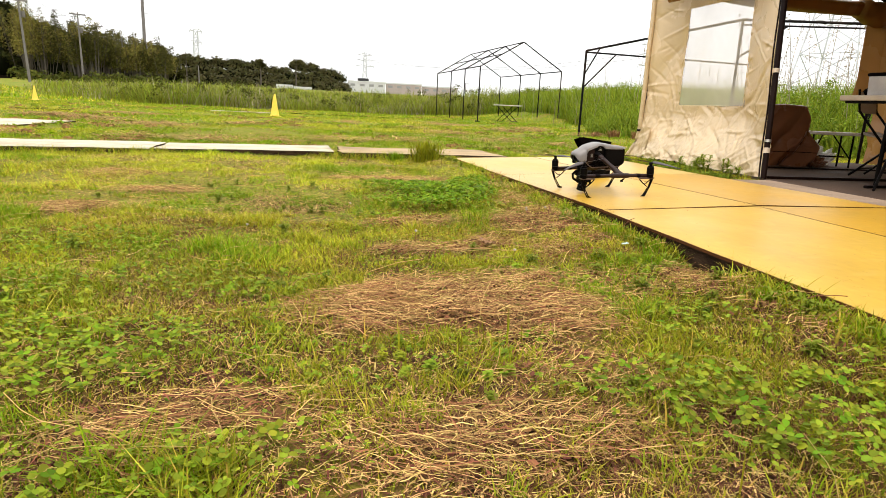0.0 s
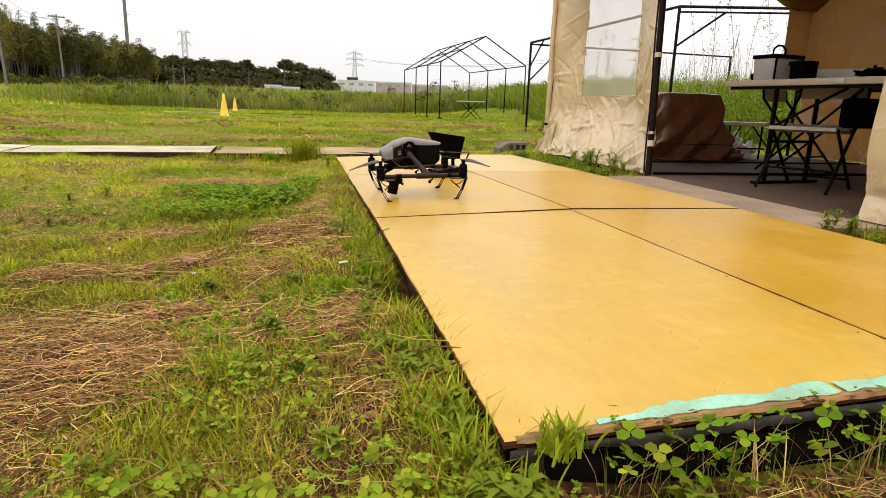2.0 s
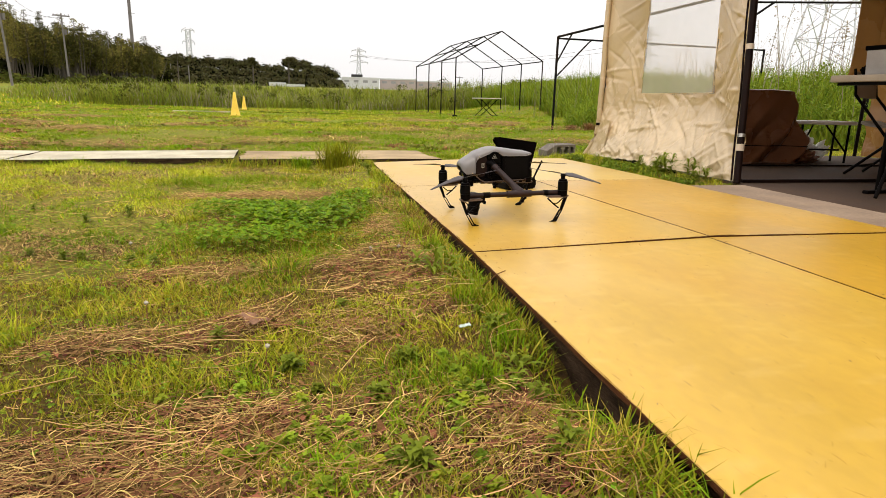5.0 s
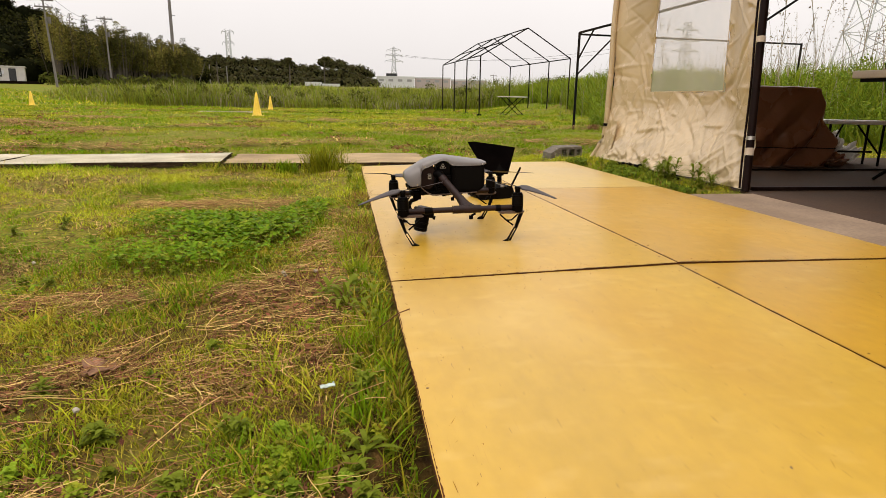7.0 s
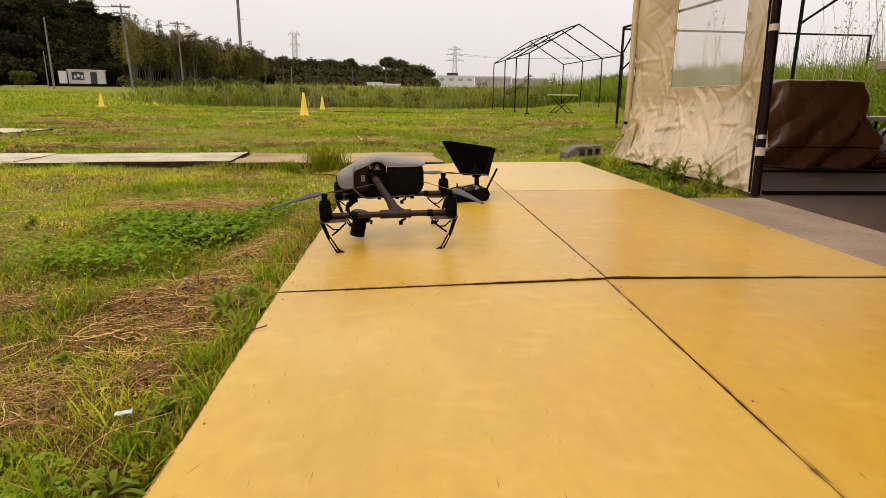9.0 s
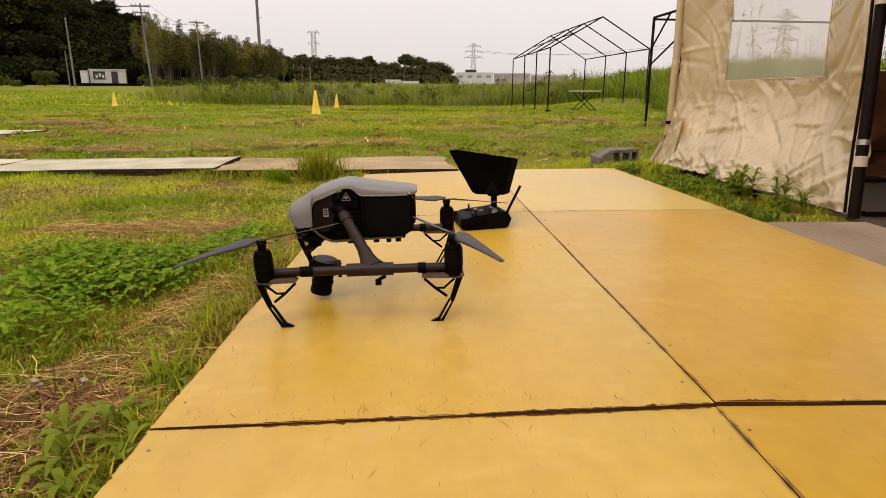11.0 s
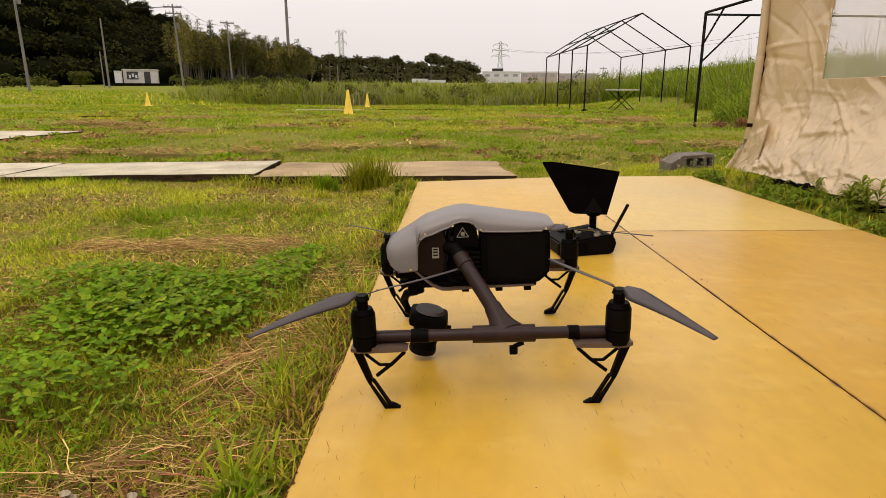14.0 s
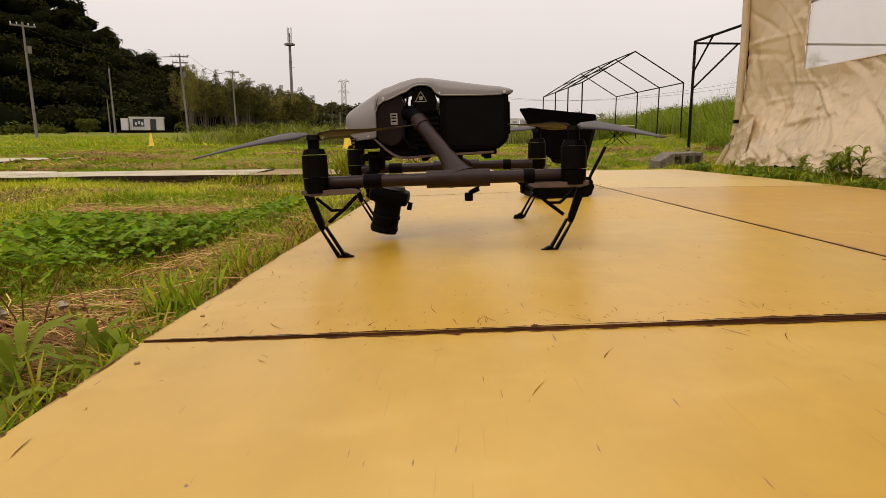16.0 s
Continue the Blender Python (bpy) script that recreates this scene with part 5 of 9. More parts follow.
        bm_tube(bm, (mx, my, 0.116), (mx, my, 0.140), 0.0195, 0.0205, 24)
        motor = part("motor", bm, M_DRONE_BLK, d, "black round motor")
        shade_by_angle(motor)
        tube("motor_can", (mx, my, 0.142), (mx, my, 0.178), 0.0212, M_BLACK_PL, motor, r2=0.0207, sides=28)
        tube("motor_can", (mx, my, 0.1795), (mx, my, 0.188), 0.0195, M_DRONE_BLK, motor, r2=0.016, sides=28)
        tube("shaft", (mx, my, 0.187), (mx, my, 0.206), 0.0095, M_DRONE_BLK, motor, sides=18)
        tube("rotor_cap", (mx, my, 0.203), (mx, my, 0.211), 0.0125, M_BLACK_PL, motor, r2=0.010, sides=18)
        # bracket plate and leg
        prism("bracket", [(sx * 0.236, 0.121), (sx * 0.236, 0.115), (sx * 0.222, 0.111), (sx * 0.146, 0.113), (sx * 0.140, 0.116), (sx * 0.150, 0.120)], my - 0.0145, my + 0.0145, M_BRACKET, d, "grey bracket plate")
        yl = my + sy * 0.004
        leg = prism("leg", [(sx * 0.234, 0.114), (sx * 0.220, 0.114), (sx * 0.2035, 0.062), (sx * 0.2045, 0.052), (sx * 0.2125, 0.056)], yl - 0.0055, yl + 0.0055, M_DRONE_BLK, d, "black lattice landing leg", bevel=0.001)
        prism("leg_strut", [(sx * 0.2125, 0.057), (sx * 0.2085, 0.053), (sx * 0.1785, 0.0045), (sx * 0.184, 0.0035)], yl - 0.005, yl + 0.005, M_DRONE_BLK, leg)
        prism("leg_strut", [(sx * 0.2045, 0.060), (sx * 0.2000, 0.058), (sx * 0.1700, 0.0065), (sx * 0.1745, 0.005)], yl - 0.005, yl + 0.005, M_DRONE_BLK, leg)
        prism("leg_foot", [(sx * 0.184, 0.008), (sx * 0.172, 0.0135), (sx * 0.158, 0.006), (sx * 0.156, 0.0), (sx * 0.178, 0.0), (sx * 0.184, 0.003)], yl - 0.0058, yl + 0.0058, M_DRONE_BLK, leg)
        path_bar("leg_brace", [(sx * 0.146, yl, 0.109), (sx * 0.168, yl, 0.088), (sx * 0.196, yl, 0.066)], 0.0034, M_DRONE_BLK, leg, 6)
        path_bar("leg_brace", [(sx * 0.214, yl, 0.107), (sx * 0.190, yl, 0.086), (sx * 0.168, yl, 0.086)], 0.0028, M_DRONE_BLK, leg, 6)
        tube("foot", (sx * 0.158, yl, 0.004), (sx * 0.176, yl, 0.004), 0.0052, M_DRONE_BLK, leg, sides=10)
        # two-bladed propeller
        for flip in (0, 180):
            bm = bmesh.new()
            rows = []
            for i in range(15):
                t = i / 14
                r = 0.006 + 0.182 * t
                ch = 0.013 + 0.021 * float(sm(0.0, 0.17, t)) - 0.0225 * max(0.0, t - 0.17) / 0.83
                # the front edge runs nearly straight and the rear edge tapers to a square tip
                sweep = hand * (0.30 * (0.034 - ch))
                tw = radians(24 - 18 * t)
                z = 0.2125 + (-droop if flip == 0 else 0.5 * droop) * t ** 1.5 - 0.004 * t
                for_v = []
                for e, th in ((-0.5, 0), (-0.2, 0.0012), (0.2, 0.0014), (0.5, 0)):
                    y = e * ch + sweep
                    for_v.append((r, y, z + hand * e * ch * math.sin(tw) + th))
                for e, th in ((0.2, -0.0008), (-0.2, -0.0008)):
                    y = e * ch + sweep
                    for_v.append((r, y, z + hand * e * ch * math.sin(tw) + th))
                rows.append([bm.verts.new(Matrix.Translation((mx, my, 0)) @ pose(0, 0, 0, 0, 0, ang + flip) @ Vector(p)) for p in for_v])
            for r0, r1 in zip(rows, rows[1:]):
                for k in range(6):
                    bm.faces.new((r0[k], r0[(k + 1) % 6], r1[(k + 1) % 6], r1[k]))
            bm.faces.new(rows[0][::-1])
            bm.faces.new(rows[-1])
            bmesh.ops.recalc_face_normals(bm, faces=bm.faces[:])
            part("propeller_blade", bm, M_PROP, d, "dark grey propeller blade", smooth=True)

    # gimbal and camera under the nose
    g = tube("gimbal", (-0.138, 0, 0.176), (-0.138, 0, 0.140), 0.017, M_DRONE_BLK, d, sides=20, label="black camera gimbal")
    tube("damper_plate", (-0.138, 0, 0.170), (-0.138, 0, 0.164), 0.032, M_BLACK_PL, g, sides=20)
    for k in range(4):
        a = math.tau * (k + 0.5) / 4
        tube("damper", (-0.138 + 0.03 * math.cos(a), 0.03 * math.sin(a), 0.158), (-0.138 + 0.03 * math.cos(a), 0.03 * math.sin(a), 0.172), 0.0075, M_BLACK_PL, g, sides=12)
    path_bar("gimbal_yoke", [(-0.138, 0.0, 0.141), (-0.158, 0.016, 0.132), (-0.166, 0.040, 0.112), (-0.160, 0.044, 0.085), (-0.142, 0.040, 0.074)], 0.0085, M_DRONE_BLK, g, 10)
    tube("yoke_motor", (-0.126, 0.048, 0.072), (-0.126, 0.024, 0.072), 0.016, M_BLACK_PL, g, sides=18)
    tilt = Matrix.Translation((-0.119, -0.010, 0.0655)) @ pose(0, 0, 0, 0, 13, 0) @ Matrix.Diagonal((1.30, 1.25, 1.06, 1))
    bm = bmesh.new()
    bm_box(bm, (-0.030, -0.030, 0.008), (0.030, 0.026, 0.036), 0.009, tilt)
    cam_body = part("camera", bm, M_DRONE_BLK, d, "black camera hanging under the nose")
    shade_by_angle(cam_body)
    bm = bmesh.new()
    bm_tube(bm, tilt @ Vector((0, -0.003, 0.036)), tilt @ Vector((0, -0.003, 0.042)), 0.030, 0.027, 24)
    ob = part("camera_cap", bm, M_PROP, cam_body)
    shade_by_angle(ob)
    for z0, z1, r in ((0.010, -0.014, 0.0265), (-0.0145, -0.020, 0.0285), (-0.0205, -0.036, 0.0265), (-0.0365, -0.044, 0.0280), (-0.0445, -0.048, 0.0265)):
        bm = bmesh.new()
        bm_tube(bm, tilt @ Vector((0, -0.003, z0)), tilt @ Vector((0, -0.003, z1)), r, r, 26)
        ob = part("lens_ring", bm, M_BLACK_PL if r > 0.0275 else M_DRONE_BLK, cam_body)
        shade_by_angle(ob)
    bm = bmesh.new()
    bm_tube(bm, tilt @ Vector((0, -0.003, -0.048)), tilt @ Vector((0, -0.003, -0.0495)), 0.0245, 0.0245, 26)
    part("lens_rim", bm, M_RIM, cam_body, "bright lens rim")
    bm = bmesh.new()
    bm_tube(bm, tilt @ Vector((0, -0.003, -0.0495)), tilt @ Vector((0, -0.003, -0.0502)), 0.0215, 0.0215, 26)
    part("lens_glass", bm, M_GLASSY, cam_body)
    tube("focus_knob", tilt @ Vector((0.030, -0.01, 0.010)), tilt @ Vector((0.037, -0.01, 0.010)), 0.008, M_BLACK_PL, cam_body, sides=12)
    # forward sensors under the nose
    for s in (-1, 1):
        tube("sensor_eye", (-0.170, s * 0.03, 0.193), (-0.179, s * 0.03, 0.193), 0.008, M_GLASSY, d, sides=14)
    box("sensor_bar", (-0.174, -0.046, 0.182), (-0.128, 0.046, 0.205), M_DRONE_BLK, d, 0.005)
    box("nose_core", (-0.165, -0.050, 0.200), (-0.126, 0.050, 0.255), M_DRONE_BLK, d, 0.008)
    return d


build_drone()


# ---- remote controller with a sunshade hood ----
def build_controller():
    c = empty("remote_controller", pose(2.162, 4.640, 0.0400, 0.3, -1.9, -14), "black drone remote controller with a large sunshade hood", "remote control")
    # body: two grips and a deck
    b = prism("body", [(-0.125, 0.006), (-0.118, 0.052), (-0.085, 0.066), (0.010, 0.074), (0.062, 0.082), (0.082, 0.070), (0.084, 0.022), (0.070, 0.004), (-0.02, 0.0)], -0.095, 0.110, M_BLACK_PL, c, "black handset body", bevel=0.006)
    shade_by_angle(b)
    for y in (-0.098, 0.085):
        bm = bmesh.new()
        bm_box(bm, (-0.135, y, 0.010), (-0.02, y + 0.030, 0.060), 0.012)
        ob = part("grip", bm, M_DRONE_BLK, c)
        shade_by_angle(ob)
    for y in (-0.055, 0.068):
        st = tube("stick", (-0.060, y, 0.068), (-0.060, y, 0.094), 0.004, M_BLACK_MET, c, sides=10)
        tube("stick_cap", (-0.060, y, 0.090), (-0.060, y, 0.097), 0.007, M_STEEL, st, sides=12)
        tube("stick_well", (-0.060, y, 0.064), (-0.060, y, 0.0715), 0.020, M_DRONE_BLK, c, sides=18)
    tube("dial", (0.020, -0.072, 0.074), (0.020, -0.072, 0.085), 0.012, M_STEEL, c, sides=16)
    tube("button", (-0.020, 0.006, 0.070), (-0.020, 0.006, 0.0755), 0.010, M_LABEL, c, sides=16)
    for k in range(4):
        tube("button", (0.035, -0.04 + k * 0.026, 0.077), (0.036, -0.04 + k * 0.026, 0.083), 0.006, M_STEEL, c, sides=12)
    box("handle_bar", (0.066, -0.075, 0.030), (0.096, 0.090, 0.050), M_DRONE_BLK, c, 0.008)
    for y in (-0.070,):
        path_bar("antenna", [(0.072, y, 0.062), (0.083, y, 0.087), (0.119, y, 0.155), (0.136, y, 0.188)], 0.0062, M_BLACK_PL, c, 8)
    # the handset stands askew below the hood, towards its near side
    for o in c.children_recursive:
        o.data.transform(Matrix.Translation((0.004, -0.122, 0.0)) @ pose(0, 0, 0, 0, 0, 24) @ Matrix.Diagonal((0.92, 0.92, 0.88, 1)) @ Matrix.Translation((0.02, -0.008, 0)))
    # mast and holder
    tube("mast", (0.050, -0.070, 0.060), (0.050, -0.062, 0.135), 0.0125, M_BLACK_MET, c, sides=16)
    tube("mast_joint", (0.050, -0.090, 0.100), (0.050, -0.040, 0.100), 0.010, M_DRONE_BLK, c, sides=14)
    box("holder", (0.030, -0.105, 0.118), (0.074, 0.02, 0.134), M_DRONE_BLK, c, 0.005)
    x_s, z0, z1 = 0.112, 0.132, 0.272
    tablet = prism("tablet", [(0.086, z0), (0.098, z0), (x_s + 0.020, z1), (x_s + 0.008, z1)], -0.105, 0.092, M_DRONE_BLK, c, "tablet inside the hood", bevel=0.002)
    side = [(0.092, 0.128), (-0.010, 0.130), (-0.028, 0.138), (-0.044, 0.165), (-0.122, 0.300), (-0.120, 0.306), (-0.090, 0.305), (0.128, 0.272)]
    h = prism("hood_side", side, -0.112, -0.1085, M_BLACK_CLOTH, c, "black fabric sunshade flap")
    prism("hood_side", side, 0.0945, 0.098, M_BLACK_CLOTH, c, "black fabric sunshade flap")
    prism("hood_top", [(-0.122, 0.303), (-0.090, 0.307), (0.130, 0.274), (0.130, 0.271), (-0.090, 0.303), (-0.122, 0.300)], -0.112, 0.098, M_BLACK_CLOTH, c)
    prism("hood_floor", [(0.092, 0.128), (-0.010, 0.130), (-0.010, 0.134), (0.092, 0.132)], -0.112, 0.098, M_BLACK_CLOTH, c)
    prism("hood_back", [(0.092, 0.128), (0.097, 0.128), (0.134, 0.272), (0.129, 0.272)], -0.112, 0.098, M_BLACK_CLOTH, c)
    prism("fold_flap", [(0.085, 0.134), (0.020, 0.133), (0.050, 0.185)], -0.1140, -0.1125, M_BLACK_PL, c)
    # the hood slopes down to the far side, tilted so the camera misses its top
    for o in c.children:
        if o.name.split(".")[0] in ("tablet", "hood_side", "hood_top", "hood_floor", "hood_back", "fold_flap"):
            o.data.transform(Matrix.Translation((0, -0.112, 0.30)) @ pose(0, 0, 0, -7, 0, 0) @ Matrix.Translation((0, 0.112, -0.30)))


build_controller()


# ---- concrete block ----
def build_block():
    b = empty("concrete_block", pose(3.44, 7.04, 0.020, 2, -2, 9) @ Matrix.Scale(0.88, 4), "grey hollow concrete block lying on its side in the weeds", "block")
    bm = bmesh.new()
    xs = [-0.190, -0.080, -0.056, 0.012, 0.036, 0.104, 0.126, 0.176, 0.192]
    zs = [0.0, 0.034, 0.108, 0.134]
    ys = [-0.095, 0.095]
    g = {}
    for i, x in enumerate(xs):
        for j, z in enumerate(zs):
            for k, y in enumerate(ys):
                g[i, j, k] = bm.verts.new((x + random.uniform(-.003, .003), y + random.uniform(-.003, .003), z * (0.55 if i == 0 else 1) + random.uniform(-.002, .002)))
    holes = {(2, 1), (4, 1), (6, 1)}
    for i in range(8):
        for j in range(3):
            if (i, j) in holes:
                c = [(i, j), (i + 1, j), (i + 1, j + 1), (i, j + 1)]
                for a, e in zip(c, c[1:] + c[:1]):
                    bm.faces.new((g[a[0], a[1], 0], g[e[0], e[1], 0], g[e[0], e[1], 1], g[a[0], a[1], 1]))
                bm.faces.new((g[i, j, 1], g[i + 1, j, 1], g[i + 1, j + 1, 1], g[i, j + 1, 1]))
                continue
            for k in (0, 1):
                bm.faces.new((g[i, j, k], g[i + 1, j, k], g[i + 1, j + 1, k], g[i, j + 1, k]))
    for i in range(8):
        for j in (0, 3):
            bm.faces.new((g[i, j, 0], g[i + 1, j, 0], g[i + 1, j, 1], g[i, j, 1]))
    for j in range(3):
        for i in (0, 8):
            bm.faces.new((g[i, j, 0], g[i, j + 1, 0], g[i, j + 1, 1], g[i, j, 1]))
    bmesh.ops.recalc_face_normals(bm, faces=bm.faces[:])
    part("block_body", bm, M_BLOCK, b)


build_block()


# ---- inside the tent ----
FLOOR = 0.046


def build_table():
    t = empty("folding_table", pose(4.20, 4.455, FLOOR, 0, 0, 8), "white folding table with black steel legs, cluttered with bags", "table")
    W, L, H = 0.70, 1.80, 0.715
    bm = bmesh.new()
    bm_box(bm, (0, -L, H - 0.042), (W, 0, H), 0.008)
    top = part("tabletop", bm, M_TABLETOP, t, "worn white moulded tabletop darkened for the tent's shade")
    shade_by_angle(top)
    box("rim_slot", (0.06, 0.0005, H - 0.032), (0.17, 0.003, H - 0.014), M_BLACK_PL, top, 0)
    box("hinge_plate", (-0.003, -L / 2 - 0.03, H - 0.035), (0.0, -L / 2 + 0.03, H - 0.006), M_STEEL, top, 0)
    for y in (-0.33, -L + 0.33):
        box("foot_bar", (0.04, y - 0.02, 0.0), (W - 0.04, y + 0.02, 0.022), M_BLACK_MET, t, 0.008)
        for x in (0.15, W - 0.15):
            tube("leg", (x, y, 0.02), (x, y, H - 0.045), 0.0165, M_BLACK_MET, t)
        tube("crossbar", (0.15, y, 0.30), (W - 0.15, y, 0.30), 0.010, M_BLACK_MET, t)
        s = 1 if y > -L / 2 else -1
        tube("brace", (0.15, y, 0.40), (0.28, y - s * 0.42, H - 0.05), 0.009, M_BLACK_MET, t)
        tube("brace", (W - 0.15, y, 0.40), (W - 0.28, y - s * 0.42, H - 0.05), 0.009, M_BLACK_MET, t)
    for x in (0.03, W - 0.03):
        box("side_rail", (x - 0.012, -L + 0.04, H - 0.062), (x + 0.012, -0.04, H - 0.043), M_BLACK_MET, t, 0.003)


def build_cooler(x, y, z, w, d, h, yaw, label, handle=True):
    c = empty("cooler_bag", pose(x, y, z, 0, 0, yaw), label, "bag")
    bm = bmesh.new()
    bm_box(bm, (-w / 2, -d / 2, 0), (w / 2, d / 2, h), 0.015)
    for v in bm.verts:
        k = v.co.z / h
        v.co.x *= 0.94 + 0.08 * k
        v.co.y *= 0.94 + 0.08 * k
    body = part("body", bm, M_CANVAS_BAG if handle else M_BLACK_CLOTH, c)
    shade_by_angle(body)
    box("lid", (-w / 2 - 0.008, -d / 2 - 0.008, h - 0.01), (w / 2 + 0.008, d / 2 + 0.008, h + 0.018), M_BLACK_CLOTH, c, 0.008, "black zipped lid")
    for sx in (-1, 1):
        box("edge_trim", (sx * w * 0.485 - 0.006, -d / 2 - 0.004, 0.0), (sx * w * 0.485 + 0.006, -d / 2 + 0.004, h), M_BLACK_CLOTH, c, 0)
    if handle:
        path_bar("handle", [(-0.06, 0, h + 0.015), (-0.055, 0, h + 0.06), (-0.02, 0, h + 0.085), (0.02, 0, h + 0.085), (0.055, 0, h + 0.06), (0.06, 0, h + 0.015)], 0.007, M_BLACK_CLOTH, c, 8)
        box("print", (w * 0.12, -d / 2 - 0.003, h * 0.25), (w * 0.36, -d / 2 + 0.004, h * 0.55), M_ORANGE, c, 0)
    return c


def build_chair(x, y, yaw, label):
    """A folding chair: white seat and back, dark crossing legs. The seat faces -y before it is turned."""
    c = empty("folding_chair", pose(x, y, FLOOR, 0, 0, yaw), label, "chair", group="folding chairs by the table")
    bm = bmesh.new()
    n = 10
    g = [[bm.verts.new((-0.20 + 0.40 * i / n, -0.20 + 0.40 * j / n, 0.415 - 0.018 * math.sin(math.pi * j / n) + 0.01 * (j / n > 0.92))) for j in range(n + 1)] for i in range(n + 1)]
    for i in range(n):
        for j in range(n):
            bm.faces.new((g[i][j], g[i + 1][j], g[i + 1][j + 1], g[i][j + 1]))
    r = bmesh.ops.extrude_face_region(bm, geom=bm.faces[:])
    for v in r["geom"]:
        if isinstance(v, bmesh.types.BMVert):
            v.co.z -= 0.022
    bmesh.ops.recalc_face_normals(bm, faces=bm.faces[:])
    s = part("seat", bm, M_SEAT, c, "white plastic seat greyed for the tent's shade")
    shade_by_angle(s)
    bm = bmesh.new()
    bm_box(bm, (-0.20, 0.255, 0.60), (0.20, 0.275, 0.80), 0.008)
    for v in bm.verts:
        v.co.y += 0.04 * (1 - (v.co.x / 0.2) ** 2) + 0.15 * (v.co.z - 0.6)
    part("backrest", bm, M_SEAT, c, "white plastic backrest greyed for the tent's shade")
    for sx in (-1, 1):
        path_bar("leg", [(sx * 0.215, -0.24, 0.008), (sx * 0.215, 0.10, 0.42), (sx * 0.21, 0.265, 0.62), (sx * 0.205, 0.30, 0.82)], 0.011, M_BLACK_MET, c, 8)
        path_bar("leg", [(sx * 0.195, 0.26, 0.008), (sx * 0.195, -0.16, 0.405)], 0.011, M_BLACK_MET, c, 8)
    tube("crossbar", (-0.215, -0.13, 0.14), (0.215, -0.13, 0.14), 0.008, M_BLACK_MET, c)
    tube("crossbar", (-0.195, 0.19, 0.075), (0.195, 0.19, 0.075), 0.008, M_BLACK_MET, c)
    return c


def build_cover():
    """A machine under a brown tarpaulin that falls in folds to the floor, tied with a cord."""
    t = empty("covered_machine", pose(5.14, 6.32, FLOOR), "boxy machine under a creased brown tarpaulin cover", "cover")
    hx, hy, h = 0.40, 0.30, 0.66
    n = 160
    rng = np.random.default_rng(8)
    ang = np.linspace(0, math.tau, n, endpoint=False)
    c, s = np.cos(ang), np.sin(ang)
    e = (np.abs(c) ** 9 + np.abs(s) ** 9) ** (-1 / 9)
    lump = Lumps(31)
    rings = []
    m = 46
    for j in range(m):
        q = j / (m - 1)
        z = h * (1 - q)
        # upright on one side, aslant on the other
        sx = np.where(c > 0, 0.66 + 0.50 * q, 0.98 + 0.10 * q)
        sy = 0.80 + 0.28 * q
        fold = (0.5 - np.abs(lump(ang * 2.2 + q * 0.8, ang * 0 + q * 1.5 + 3, 1.0) - 0.5) * 2.4) * 0.10 * q ** 0.8
        fold = fold + (lump(ang * 5 - q * 2, ang * 0 + q * 3, 1.3) - 0.5) * 0.06 * (0.3 + q)
        # long diagonal folds that fan out from the upper corner
        dia = np.abs(((ang * 1.27 + q * 2.0 + 0.25 * lump(ang * 2, ang * 0 + q * 2, 1.0)) % 1.0) - 0.5)
        fold = fold + (0.25 - dia) * 0.70 * q ** 0.7
        rad = e * (1 + fold)
        rings.append(np.stack([hx * c * rad * sx, hy * s * rad * sy, np.full(n, z + 0.004) + 0.012 * (lump(ang * 3, ang * 0, 1.0) - 0.5) * (1 - q)], 1))
    top = []
    for k in range(1, 7):
        f = 1 - k / 7
        r0 = rings[0]
        top.append(np.stack([r0[:, 0] * f, r0[:, 1] * f, r0[:, 2] + 0.012 + 0.012 * (lump(r0[:, 0] * f * 6 + 9, r0[:, 1] * f * 6 + 9, 1.0) - 0.5)], 1))
    allr = top[::-1] + rings
    v = np.concatenate(allr + [np.array([[0.02, 0, h + 0.016]])])
    i = np.arange(n)
    f = [np.stack([i + a * n, (i + 1) % n + a * n, (i + 1) % n + (a + 1) * n, i + (a + 1) * n], 1) for a in range(len(allr) - 1)]
    quads = np.concatenate(f)
    tip = np.stack([np.full(n, len(v) - 1), (i + 1) % n, i, i], 1)
    me = bpy.data.meshes.new("tarpaulin")
    me.from_pydata(v.tolist(), [], quads[:, ::-1].tolist() + tip[:, :3].tolist())
    me.materials.append(M_COVER)
    me.polygons.foreach_set("use_smooth", [True] * len(me.polygons))
    ob = new("tarpaulin", me)
    ob.parent = t
    cord = [(p[0] * 1.02, p[1] * 1.02, p[2]) for p in rings[34][::4]]
    path_bar("cord", cord + [cord[0]], 0.004, M_BLACK_CLOTH, t, 6, "dark cord round the cover")
    hem = [(p[0] * 1.01, p[1] * 1.01, 0.010) for p in rings[45][::3]]
    path_bar("hem", hem + [hem[0]], 0.008, M_COVER_PLAIN, t, 6)


